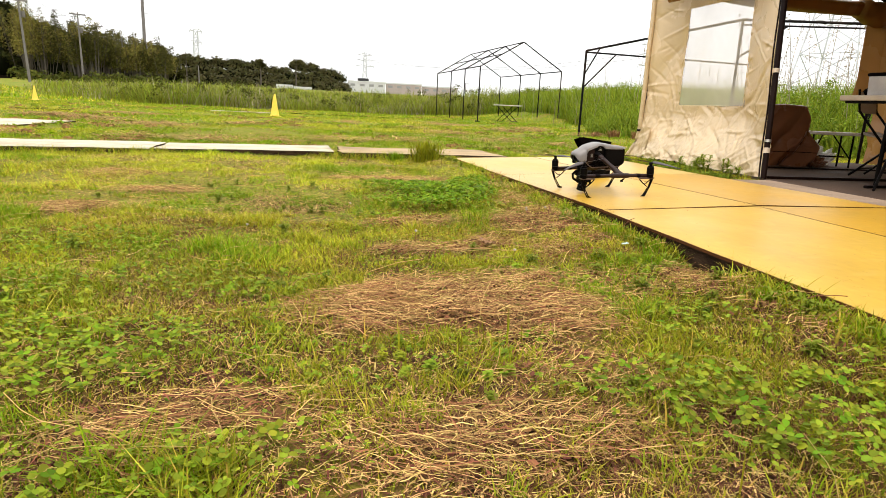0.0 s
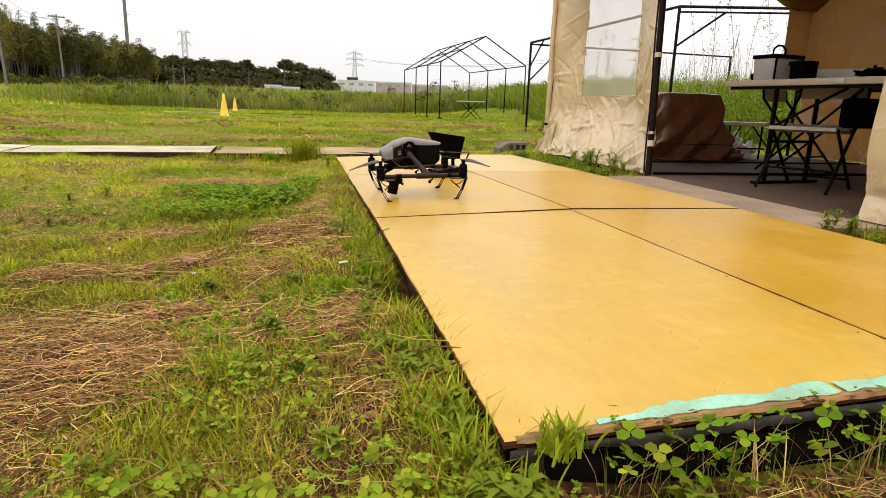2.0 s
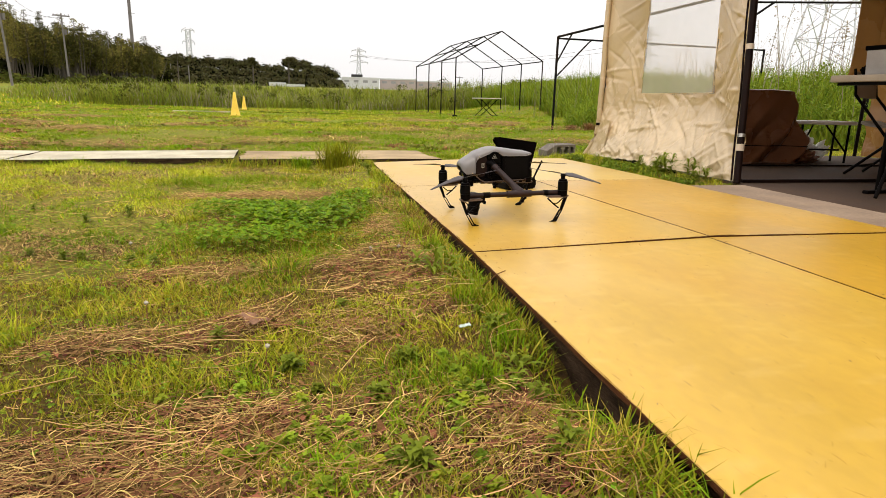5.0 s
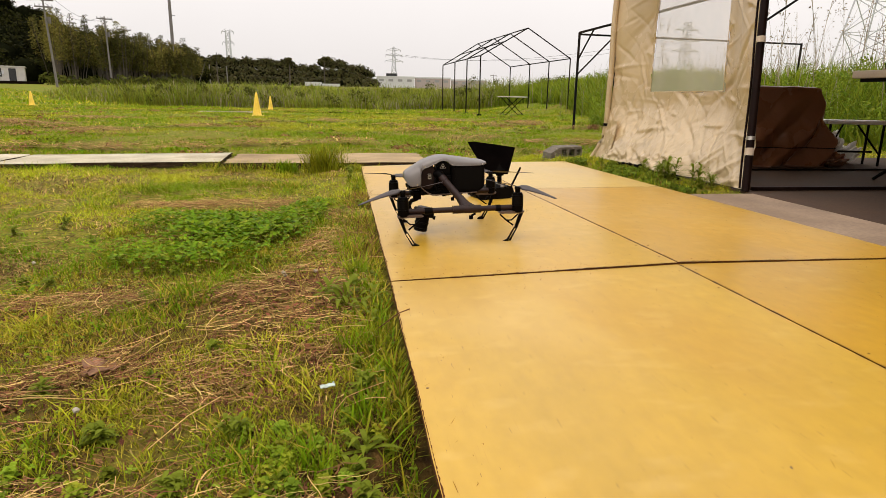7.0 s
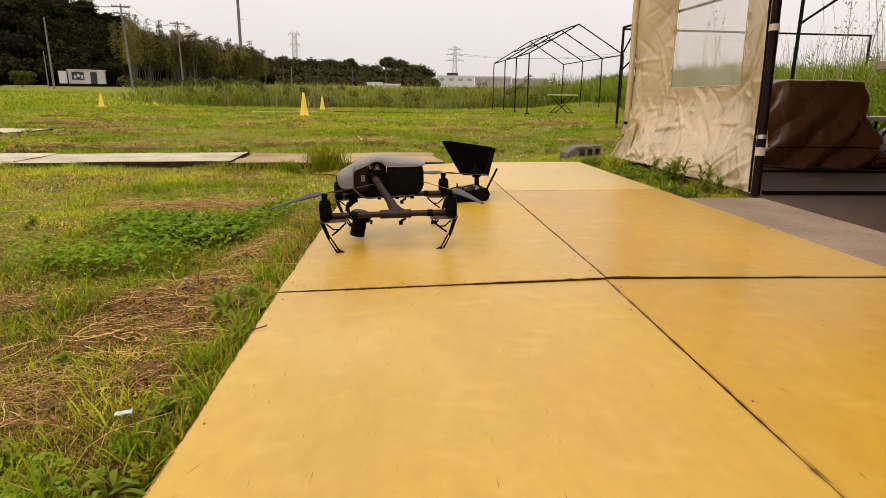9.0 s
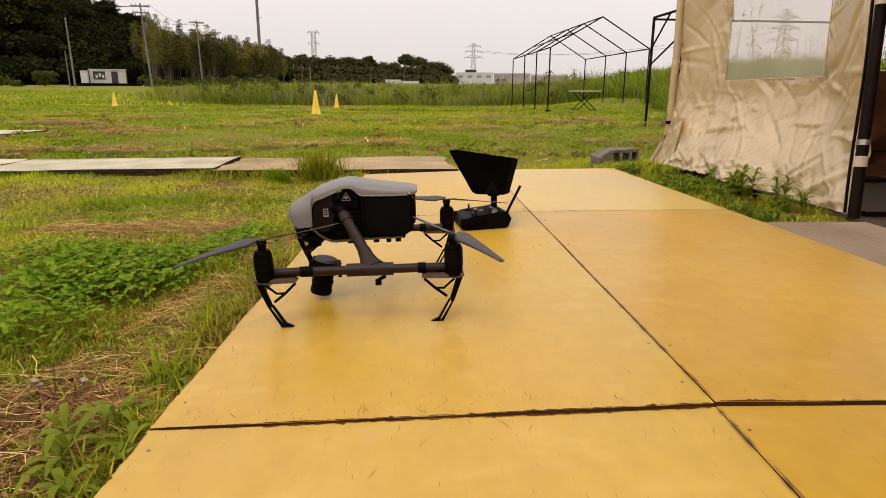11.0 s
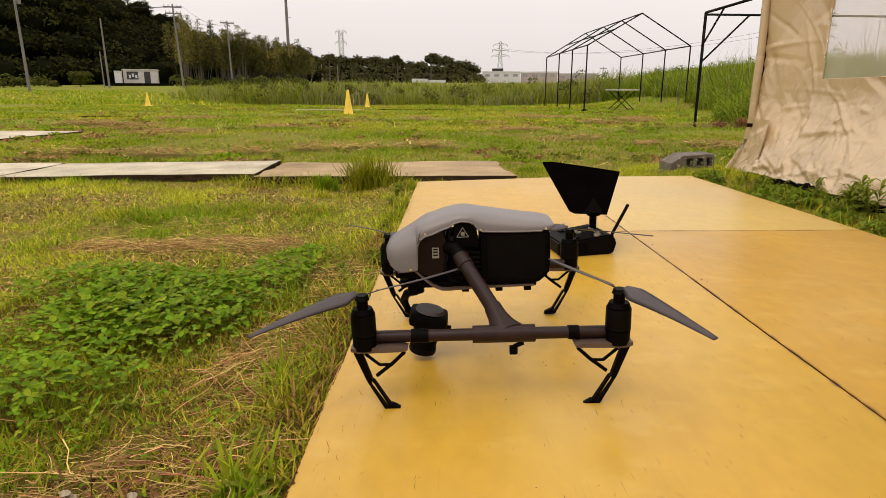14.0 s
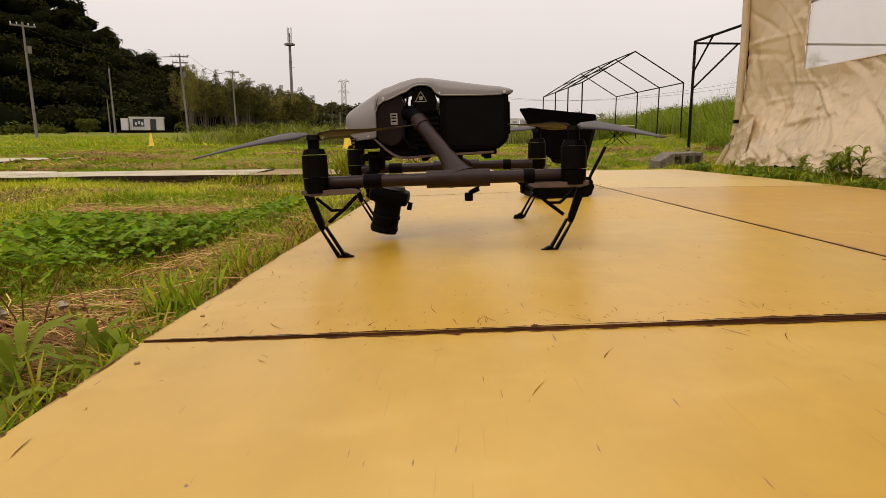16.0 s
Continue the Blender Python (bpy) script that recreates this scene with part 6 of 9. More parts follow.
def build_bench():
    b = empty("folding_bench", pose(5.83, 6.22, FLOOR, 0, 0, -8), "low white folding bench with dark legs", "bench")
    box("seat_board", (-0.29, -0.14, 0.365), (0.29, 0.14, 0.40), M_BENCH, b, 0.008, "white plank top")
    for sx in (-1, 1):
        path_bar("leg", [(sx * 0.24, -0.10, 0.0), (sx * 0.24, -0.10, 0.37)], 0.011, M_BLACK_MET, b, 8)
        path_bar("leg", [(sx * 0.24, 0.10, 0.0), (sx * 0.24, 0.10, 0.37)], 0.011, M_BLACK_MET, b, 8)
        tube("brace", (sx * 0.24, -0.1, 0.10), (sx * 0.06, 0.0, 0.37), 0.008, M_BLACK_MET, b)
    tube("crossbar", (-0.24, 0, 0.12), (0.24, 0, 0.12), 0.009, M_BLACK_MET, b)


def crumple(name, x, y, z, r, h, material, seed, label, category, amp=0.32, stretch=(1, 1), yaw=0):
    """A crumpled bag or sheet that sags on its base: flat facets between creases."""
    bm = bmesh.new()
    bmesh.ops.create_icosphere(bm, subdivisions=4, radius=1)
    for v in bm.verts:
        p = v.co.copy()
        d = noise.voronoi(p * 1.9 + Vector((seed, 0, 0)))[0]
        k = 1 + amp * (1.6 * (d[1] - d[0]) - 0.5) + 0.4 * amp * noise.noise(p * 2.3 + Vector((0, seed, 0)))
        v.co = Vector((p.x * r * k * stretch[0], p.y * r * k * stretch[1], max(0.0, (p.z * 0.5 + 0.45) * h * k)))
    ob = part(name, bm, material, None, smooth=False)
    ob.matrix_world = pose(x, y, z, 0, 0, yaw)
    return tagged(ob, label, category)


build_table()
TZ = FLOOR + 0.7155
build_cooler(4.47, 4.27, TZ, 0.255, 0.19, 0.160, 8, "grey cooler bag with black lid and handle on the table")
build_cooler(4.46, 4.02, TZ, 0.095, 0.13, 0.105, 8, "small black bag on the table", handle=False)
crumple("black_pouch", 4.38, 4.36, TZ, 0.04, 0.07, M_BLACK_CLOTH, 4, "small black pouch at the table's end", "pouch")
crumple("black_pouch", 4.50, 3.50, TZ, 0.10, 0.06, M_BLACK_CLOTH, 9, "flat black pouch on the table", "pouch")
build_chair(4.47, 3.86, -62, "white folding chair with dark legs under the table")
build_chair(5.42, 5.00, 25, "white folding chair with dark legs behind the table")
build_chair(5.05, 3.35, -100, "white folding chair pulled up to the table")
pack = empty("black_backpack", pose(4.66, 3.70, FLOOR + 0.415, 0, 0, 20) @ Matrix.Diagonal((0.78, 0.9, 0.85, 1)), "black backpack on a folding chair", "bag")
box("body", (-0.14, -0.09, 0.0), (0.14, 0.09, 0.22), M_BLACK_CLOTH, pack, 0.035)
box("front_pocket", (-0.10, -0.13, 0.015), (0.10, -0.088, 0.13), M_BLACK_CLOTH, pack, 0.018)
path_bar("carry_loop", [(-0.03, 0.06, 0.215), (-0.02, 0.06, 0.245), (0.02, 0.06, 0.245), (0.03, 0.06, 0.215)], 0.006, M_BLACK_CLOTH, pack, 6)
build_cover()
build_bench()
crumple("plastic_sheet", 5.72, 6.34, FLOOR, 0.13, 0.30, M_CLEAR_BAG, 21, "crumpled white plastic sheeting under the bench", "sheet", 0.45, (1.2, 0.9))
crumple("plastic_sheet", 5.93, 6.36, FLOOR, 0.11, 0.20, M_CLEAR_BAG, 27, "crumpled white plastic sheeting under the bench", "sheet", 0.45, (1.3, 0.8))
for x, y, r, h, yaw in ((3.615, 6.05, 0.11, 0.040, 4), (3.63, 5.82, 0.12, 0.05, -5), (3.60, 5.62, 0.10, 0.035, 6), (3.635, 5.30, 0.09, 0.045, -3)):
    crumple("cloth_fold", x, y, float(height(x, y)) + 0.004, r, h, M_BLACK_CLOTH, 51 + y, "dark folded cloth trodden down at the foot of the curtain", "cloth", 0.5, (0.45, 1.5), yaw)
crumple("tarpaulin_heap", 5.55, 6.05, FLOOR, 0.12, 0.13, M_COVER, 33, "fold of brown tarpaulin on the floor", "cover")


# ---- cones ----
def build_cone(x, y, s, group):
    z = float(height(x, y))
    c = empty("traffic_cone", pose(x, y, z), "yellow plastic traffic cone standing in the grass", "cone", group)
    box("base_plate", (-0.17 * s, -0.17 * s, 0), (0.17 * s, 0.17 * s, 0.03), M_CONE, c, 0.01)
    bm = bmesh.new()
    prof = [(0.135, 0.03), (0.128, 0.045), (0.105, 0.16), (0.083, 0.30), (0.060, 0.45), (0.040, 0.58), (0.030, 0.645), (0.022, 0.665), (0.0, 0.668)]
    rings = [[bm.verts.new((r * s * math.cos(k * math.tau / 24), r * s * math.sin(k * math.tau / 24), zz * s)) for k in range(24)] for r, zz in prof[:-1]]
    for r0, r1 in zip(rings, rings[1:]):
        for k in range(24):
            bm.faces.new((r0[k], r0[(k + 1) % 24], r1[(k + 1) % 24], r1[k]))
    bm.faces.new(rings[-1])
    ob = part("cone_body", bm, M_CONE, c)
    shade_by_angle(ob)


for x, y, s in ((-1.12, 19.5, 1.0), (-1.60, 27.0, 0.84), (-11.36, 29.3, 0.88)):
    build_cone(x, y, s, "cones in the field")


# ---- boards far out on the field ----
def plank(name, a, b, w, material, label):
    bm = bmesh.new()
    a, b = Vector(a), Vector(b)
    a.z, b.z = float(height(a.x, a.y)) + 0.03, float(height(b.x, b.y)) + 0.03
    ob = beam(name, a, b, w, 0.04, material, None, wob=0.3)
    bm.free()
    return tagged(ob, label, "plank")


plank("plank", (-3.6, 23.8, 0), (-1.3, 23.7, 0), 0.35, M_SLAB, "pale plank lying in the field")
plank("plank", (-0.8, 23.9, 0), (4.2, 24.1, 0), 0.18, M_FRAME_WOOD, "dark plank lying in the field")
plank("plank", (-7.6, 18.0, 0), (-6.2, 18.2, 0), 0.25, M_FRAME_WOOD, "dark board lying in the grass")
plank("plank", (-12.9, 20.2, 0), (-10.6, 20.0, 0), 0.25, M_FRAME_WOOD, "dark board lying in the grass")


# ---- bare frame of a gabled tent ----
def build_frame_tent():
    g = float(height(6, 22)) - 0.05
    t = empty("tent_frame", pose(0, 0, 0), "bare gabled tent frame of dark steel pipes on the field", "frame")
    ys = [0, 0.30, 0.62, 1.0]
    nl, nr, fl, fr = Vector((5.74, 21.7, 0)), Vector((9.02, 22.3, 0)), Vector((5.50, 28.2, 0)), Vector((8.55, 28.5, 0))
    zl, zr, za = 1.97, 1.99, 2.90
    lefts, rights, tops = [], [], []
    for t_ in ys:
        a, b = nl.lerp(fl, t_), nr.lerp(fr, t_)
        lefts.append(a + Vector((0, 0, zl)))
        rights.append(b + Vector((0, 0, zr)))
        tops.append((a + b) / 2 + Vector((0, 0, za)))
        for p, z in ((a, zl), (b, zr)):
            tube("post", (p.x, p.y, g), (p.x, p.y, z), 0.021, M_PIPE, t, sides=10)
            box("base_plate", (p.x - 0.07, p.y - 0.07, g), (p.x + 0.07, p.y + 0.07, g + 0.10), M_PIPE, t, 0.005)
        tube("rafter", lefts[-1], tops[-1], 0.0195, M_PIPE, t, sides=10)
        tube("rafter", rights[-1], tops[-1], 0.0195, M_PIPE, t, sides=10)
    for row in (lefts, rights, tops):
        for a, b in zip(row, row[1:]):
            tube("purlin", a, b, 0.019, M_PIPE, t, sides=10)
    tube("purlin", lefts[0].lerp(tops[0], 0.5), lefts[-1].lerp(tops[-1], 0.5), 0.018, M_PIPE, t, sides=8)


def build_canopy_frame():
    """Bare lean-to frame by the reeds, with knee braces and a lower rail."""
    t = empty("canopy_frame", pose(0, 0, 0), "bare braced canopy frame of dark steel pipes beside the reeds", "frame")
    p1, g_, q, r = Vector((5.86, 13.2, 0)), Vector((7.05, 9.70, 0)), Vector((8.95, 8.75, 0)), Vector((11.2, 13.9, 0))
    tops = []
    for p, hz in ((p1, 1.86), (g_, 2.17), (q, 2.12), (r, 1.88)):
        z = float(height(p.x, p.y)) - 0.05
        tube("post", (p.x, p.y, z), (p.x, p.y, hz), 0.024, M_PIPE, t, sides=10)
        tops.append(p + Vector((0, 0, hz)))
    tube("top_bar", tops[0], tops[1], 0.022, M_PIPE, t, sides=10)
    tube("top_bar", tops[1], tops[2], 0.022, M_PIPE, t, sides=10)
    tube("rail", (p1.x, p1.y, 1.83), (r.x, r.y, 1.86), 0.018, M_PIPE, t, sides=8)
    tube("rail", g_ + Vector((0, 0, 2.09)), q + Vector((0, 0, 2.05)), 0.015, M_PIPE, t, sides=8)
    e = (r - p1).normalized()
    tube("brace", p1 + Vector((0, 0, 1.08)), p1 + e * 0.78 + Vector((0, 0, 1.84)), 0.016, M_PIPE, t, sides=8)
    e2 = (g_ - p1).normalized()
    tube("brace", p1 + Vector((0, 0, 1.36)), p1 + e2 * 0.42 + Vector((0, 0, 1.90)), 0.015, M_PIPE, t, sides=8)
    e3 = (q - g_).normalized()
    tube("brace", g_ + Vector((0, 0, 1.56)), g_ + e3 * 0.70 + Vector((0, 0, 2.08)), 0.016, M_PIPE, t, sides=8)


def build_camp_table():
    x, y = 7.08, 22.5
    z = float(height(x, y))
    t = empty("camp_table", pose(x, y, z, 0, 0, 10), "small pale folding table under the bare tent frame", "table")
    box("tabletop", (-0.44, -0.28, 0.60), (0.44, 0.28, 0.63), M_WHITE_PL, t, 0.005)
    for yy in (-0.22, 0.22):
        tube("leg", (-0.34, yy, 0), (0.34, yy, 0.60), 0.014, M_BLACK_MET, t, sides=8)
        tube("leg", (0.34, yy, 0), (-0.34, yy, 0.60), 0.014, M_BLACK_MET, t, sides=8)
    tube("crossbar", (-0.34, -0.22, 0.03), (-0.34, 0.22, 0.03), 0.01, M_BLACK_MET, t, sides=8)
    tube("crossbar", (0.34, -0.22, 0.03), (0.34, 0.22, 0.03), 0.01, M_BLACK_MET, t, sides=8)


build_frame_tent()
build_canopy_frame()
build_camp_table()


# ---- far things ----
EYE0 = Vector((1.78, 2.40, 0.30))


def at_angle(az, dist, el=None):
    """A far place to fit the camera's view: bearing from EYE0 (0 is +y, positive to +x), assumed distance."""
    x, y = EYE0.x + dist * math.sin(radians(az)), EYE0.y + dist * math.cos(radians(az))
    z = EYE0.z + dist * math.tan(radians(el)) if el is not None else float(height(x, y))
    return Vector((x, y, z))


def leaf_cloud(rng, centres, radii, per, size, flat=0.8, low=-0.35):
    """Leaf quads spread over uneven crowns: arrays of vertices and faces."""
    n = len(centres)
    d = rng.normal(size=(n, per, 3))
    d /= np.linalg.norm(d, axis=2, keepdims=True)
    d[:, :, 2] = np.where(d[:, :, 2] < low, -d[:, :, 2] * 0.6, d[:, :, 2])
    ph = rng.random((n, 1, 3)) * 6
    lump = 1 + 0.20 * np.sin(d[:, :, 0] * 4 + ph[:, :, 0]) * np.sin(d[:, :, 1] * 4 + ph[:, :, 1]) + 0.16 * np.sin(d[:, :, 2] * 7 + d[:, :, 0] * 5 + ph[:, :, 2])
    rad = radii[:, None] * lump * (0.80 + 0.28 * rng.random((n, per)))
    p = centres[:, None, :] + d * rad[:, :, None] * np.array([1, 1, flat])
    p = p.reshape(-1, 3)
    m = len(p)
    u = rng.normal(size=(m, 3))
    u /= np.linalg.norm(u, axis=1, keepdims=True)
    nn = d.reshape(-1, 3) + 0.38 * rng.normal(size=(m, 3)) + np.array([0, 0, 0.25])
    v = np.cross(nn, u)
    v /= np.linalg.norm(v, axis=1, keepdims=True) + 1e-9
    u = np.cross(v, nn)
    u /= np.linalg.norm(u, axis=1, keepdims=True) + 1e-9
    s = (size * (0.6 + 0.8 * rng.random(m)))[:, None]
    q = np.stack([p - u * s, p - v * s * 0.55, p + u * s, p + v * s * 0.55], 1).reshape(-1, 3)
    return q, np.arange(m * 4).reshape(-1, 4)


# solid cores for crowns; their near-black colour stands in for inner shade
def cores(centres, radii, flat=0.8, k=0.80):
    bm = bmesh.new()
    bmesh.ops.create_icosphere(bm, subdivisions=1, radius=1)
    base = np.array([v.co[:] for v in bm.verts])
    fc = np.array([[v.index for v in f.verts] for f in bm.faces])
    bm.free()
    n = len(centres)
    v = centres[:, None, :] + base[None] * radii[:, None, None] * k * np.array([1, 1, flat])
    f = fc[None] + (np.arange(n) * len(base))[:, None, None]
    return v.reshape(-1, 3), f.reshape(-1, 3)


AZ_HILL = [-62, -48, -40, -34.2, -30.6, -29.2, -26.8, -24.1, -21.5, -19.8, -16, -13.2]
EL_HILL = [8.5, 12.5, 13.4, 12.4, 11.2, 9.4, 7.7, 6.5, 5.6, 4.95, 4.35, 3.95]


def build_hill():
    rng = np.random.default_rng(5)
    # hillside under the trees
    azs = np.linspace(-75, -11.5, 40)
    ks = np.linspace(0, 1, 9)
    v = []
    for az in azs:
        el = np.interp(az, AZ_HILL, EL_HILL) * sm(-76, -60, az)
        for k in ks:
            dist = 128 + 70 * k
            base = at_angle(az, 128)
            z = base.z + max(0.0, (dist * math.tan(radians(el)) + 0.3 - 9 - base.z)) * k
            p = at_angle(az, dist)
            v.append((p.x, p.y, z - 0.3))
    n = len(ks)
    f = [(i * n + j, (i + 1) * n + j, (i + 1) * n + j + 1, i * n + j + 1) for i in range(len(azs) - 1) for j in range(n - 1)]
    # the slope's near-black colour stands in for shade under the trees
    tagged(fast_mesh("hillside", np.array(v), np.array(f), M_SHADE_CORE, True), "dark wooded hillside behind the field", "hill", kind="structure")
    c, r = [], []
    for az in np.arange(-45, -12.6, 0.85):
        top = np.interp(az, AZ_HILL, EL_HILL)
        for k in range(7):
            fr = k / 6
            a = az + rng.uniform(-0.5, 0.5)
            rad = rng.uniform(2.8, 4.6)
            dist = 126 + 60 * fr + rng.uniform(-4, 4)
            el = 1.7 + (top - 1.7 - math.degrees(rad * 1.0 / dist)) * (fr ** 0.85) + rng.uniform(-0.25, 0.12)
            if a > -23.5:
                el = min(el, top - rng.uniform(0.55, 1.3))
                rad *= 0.72
            c.append(at_angle(a, dist, el))
            r.append(rad)
    c, r = np.array(c), np.array(r)
    # each crown is built of lumps that stand out of it, with near-black cores between
    n_c, per = len(c), 9
    dv = rng.normal(size=(n_c, per, 3))
    dv /= np.linalg.norm(dv, axis=2, keepdims=True)
    dv[:, :, 2] = np.abs(dv[:, :, 2]) * 0.9 - 0.12
    lc = (c[:, None, :] + dv * (r[:, None, None] * 0.78) * np.array([1, 1, 0.8])).reshape(-1, 3)
    lr = (r[:, None] * rng.uniform(0.22, 0.46, (n_c, per))).reshape(-1)
    # each crown takes one of three leaf tones at random
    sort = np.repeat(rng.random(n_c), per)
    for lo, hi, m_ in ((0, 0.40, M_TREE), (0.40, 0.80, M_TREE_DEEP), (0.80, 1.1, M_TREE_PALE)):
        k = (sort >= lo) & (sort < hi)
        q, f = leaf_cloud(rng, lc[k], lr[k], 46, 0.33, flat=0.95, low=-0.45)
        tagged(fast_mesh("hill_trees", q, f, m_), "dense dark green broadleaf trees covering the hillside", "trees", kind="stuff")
    # painted shade between the crowns' leaves
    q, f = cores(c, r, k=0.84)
    tagged(fast_mesh("hill_shade_cores", q, f, M_SHADE_CORE, True), "near-black cores that stand for shade inside the hillside trees", "trees", kind="stuff")

    # bamboo grove: culms with feathery, leaning tops
    cul, lea = [], ([], [], [])
    clumps = []
    for i in range(92):
        az = -12.9 - 12.4 * (1 - math.sqrt(1 - 0.97 * rng.random()))
        clumps.append((az, rng.uniform(110, 131), np.interp(az, AZ_HILL, EL_HILL) + rng.normal(-0.42, 0.42)))
    for i in range(560):
        az, dist, top_el = clumps[i % len(clumps)]
        off = rng.normal(0, 0.16)
        base = at_angle(az + off, dist + rng.normal(0, 0.8))
        top = at_angle(az + off * 3.2 + rng.normal(0, 0.12), dist, min(top_el - abs(off) * 1.3 + rng.normal(0, 0.22), 6.5))
        w = 0.07
        a, b = np.array(base), np.array(top)
        cul.append(np.array([a + [-w, 0, -0.5], a + [w, 0, -0.5], b + [w * 0.4, 0, 0], b + [-w * 0.4, 0, 0]]))
        # a plume of narrow drooping leaves, widest below the tip
        m = 210
        t = 1 - 0.55 * rng.random(m) ** 1.25
        wide = (0.15 + 0.85 * np.clip((1.02 - t) * 3.2, 0, 1)) * rng.random(m) ** 0.6
        an = rng.random(m) * math.tau
        pos = a + (b - a) * t[:, None] + np.stack([np.cos(an) * wide, np.sin(an) * wide, -0.25 * wide], 1)
        dirn = np.stack([np.cos(an) * 0.6 + 0.3 * rng.normal(size=m), np.sin(an) * 0.6 + 0.3 * rng.normal(size=m), 0.35 - 1.1 * rng.random(m)], 1)
        dirn /= np.linalg.norm(dirn, axis=1, keepdims=True)
        sd = np.cross(dirn, rng.normal(size=(m, 3)))
        sd /= np.linalg.norm(sd, axis=1, keepdims=True)
        ln = (0.20 + 0.30 * rng.random(m))[:, None]
        lea[(i % len(clumps)) % 3].append(np.stack([pos, pos + dirn * ln * 0.5 + sd * 0.055, pos + dirn * ln, pos + dirn * ln * 0.5 - sd * 0.055], 1).reshape(-1, 3))
    v = np.concatenate(cul)
    tagged(fast_mesh("bamboo_culms", v, np.arange(len(v)).reshape(-1, 4), M_CULM), "bare upright trunks of a bamboo grove", "bamboo", kind="stuff")
    for group, m_ in zip(lea, (M_BAMBOO, M_BAMBOO_DEEP, M_BAMBOO_PALE)):
        q = np.concatenate(group)
        tagged(fast_mesh("bamboo_leaves", q, np.arange(len(q)).reshape(-1, 4), m_), "olive green feathery bamboo tops", "bamboo", kind="stuff")
    # deep shade within the grove, painted: near-black lumps stand in for it
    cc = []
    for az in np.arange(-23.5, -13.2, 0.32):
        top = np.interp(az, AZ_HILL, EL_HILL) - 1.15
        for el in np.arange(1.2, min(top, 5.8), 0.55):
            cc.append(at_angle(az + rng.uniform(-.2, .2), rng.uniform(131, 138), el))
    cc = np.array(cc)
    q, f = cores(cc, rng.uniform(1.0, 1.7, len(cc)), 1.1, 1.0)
    tagged(fast_mesh("bamboo_shade_lumps", q, f, M_SHADE_CORE, True), "near-black lumps that stand for shade inside the bamboo grove", "bamboo", kind="stuff")
    # bushes at the foot
    c = np.array([at_angle(az, rng.uniform(100, 112)) + Vector((0, 0, rng.uniform(0.2, 0.7))) for az in np.arange(-46, -13, 0.75) if not -32.3 < az < -24.2])
    r = rng.uniform(0.8, 1.7, len(c))
    q, f = leaf_cloud(rng, c, r, 170, 0.22)
    tagged(fast_mesh("foot_bushes", q, f, M_BUSH), "green bushes along the foot of the hill", "bushes", kind="stuff")

    # distant wood
    c, r = [], []
    azp = [-14, -12.7, -11.5, -10, -7, -5, -3.6, -2, 0, 1.4, 2.0, 2.7]
    elp = [3.5, 3.35, 3.25, 3.3, 3.25, 3.25, 2.75, 3.35, 3.2, 3.0, 2.5, 1.6]
    for az in np.arange(-14.5, 2.6, 0.36):
        top = np.interp(az, azp, elp)
        top += rng.uniform(-0.22, 0.14)
        for k in range(4):
            rad = rng.uniform(2.6, 4.6) * (0.75 if k == 3 else 1)
            dist = 245 + 12 * k
            el = 1.1 + (top - 1.1) * (k / 3) - math.degrees(rad * 0.8 / dist) + rng.uniform(-0.12, 0.06)
            c.append(at_angle(az + rng.uniform(-.25, .25), dist, el))
            r.append(rad)
    c, r = np.array(c), np.array(r)
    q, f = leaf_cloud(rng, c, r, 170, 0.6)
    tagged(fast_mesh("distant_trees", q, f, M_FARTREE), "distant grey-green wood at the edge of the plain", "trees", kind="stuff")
    # painted shade between the wood's leaves
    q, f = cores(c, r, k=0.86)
    tagged(fast_mesh("wood_shade_cores", q, f, M_SHADE_CORE, True), "near-black cores that stand for shade inside the distant wood", "trees", kind="stuff")
    # a few flat-topped pines that stand out of it
    for az, el in ((-10.9, 3.55), (-4.9, 3.4), (-1.9, 3.5)):
        p0, p1 = at_angle(az, 240), at_angle(az, 240, el)
        t = empty("pine_tree", pose(p0.x, p0.y, p0.z), "distant flat-topped pine standing above the wood", "tree", group="pines")
        tube("trunk", (0, 0, 0), (0, 0, p1.z - p0.z), 0.3, M_BARK, t, r2=0.12, sides=8)
        cs = np.array([(rng.normal(0, 0.9), rng.normal(0, 0.9), p1.z - p0.z - rng.uniform(0.3, 3.4)) for _ in range(10)])
        q, f = leaf_cloud(rng, cs, rng.uniform(0.5, 1.2, 10), 110, 0.28, flat=0.7)
        ob = fast_mesh("crown", q, f, M_FARTREE)
        ob.parent = t


build_hill()


def utility_pole(az, dist, el_top, r=0.17, arms=2, lean=0.0):
    p = at_angle(az, dist)
    h = EYE0.z + dist * math.tan(radians(el_top)) - p.z
    t = empty("utility_pole", pose(p.x, p.y, p.z, 0, lean, az * -1 + 20), "grey concrete utility pole with crossarms at the wood's edge" if arms else "plain thin grey pole at the wood's edge", "pole", group="utility poles")
    tube("shaft", (0, 0, -0.5), (0, 0, h), r, M_UTIL, t, r2=r * 0.6, sides=12)
    for k in range(arms):
        z = h - 0.35 - 0.75 * k
        w = 1.1 - 0.12 * k
        arm = box("crossarm", (-w, -0.07, z - 0.08), (w, 0.07, z + 0.08), M_UTIL, t, 0.01)
        for x in (-w + 0.08, -w * 0.45, w * 0.45, w - 0.08):
            tube("insulator", (x, 0, z + 0.05), (x, 0, z + 0.30), 0.055, M_BWALL, arm, sides=8)
    if arms:
        tube("transformer", (0.32, 0, h - 2.9), (0.32, 0, h - 2.2), 0.2, M_UTIL, t, sides=12)
    return p + Vector((0, 0, h))


tops = []
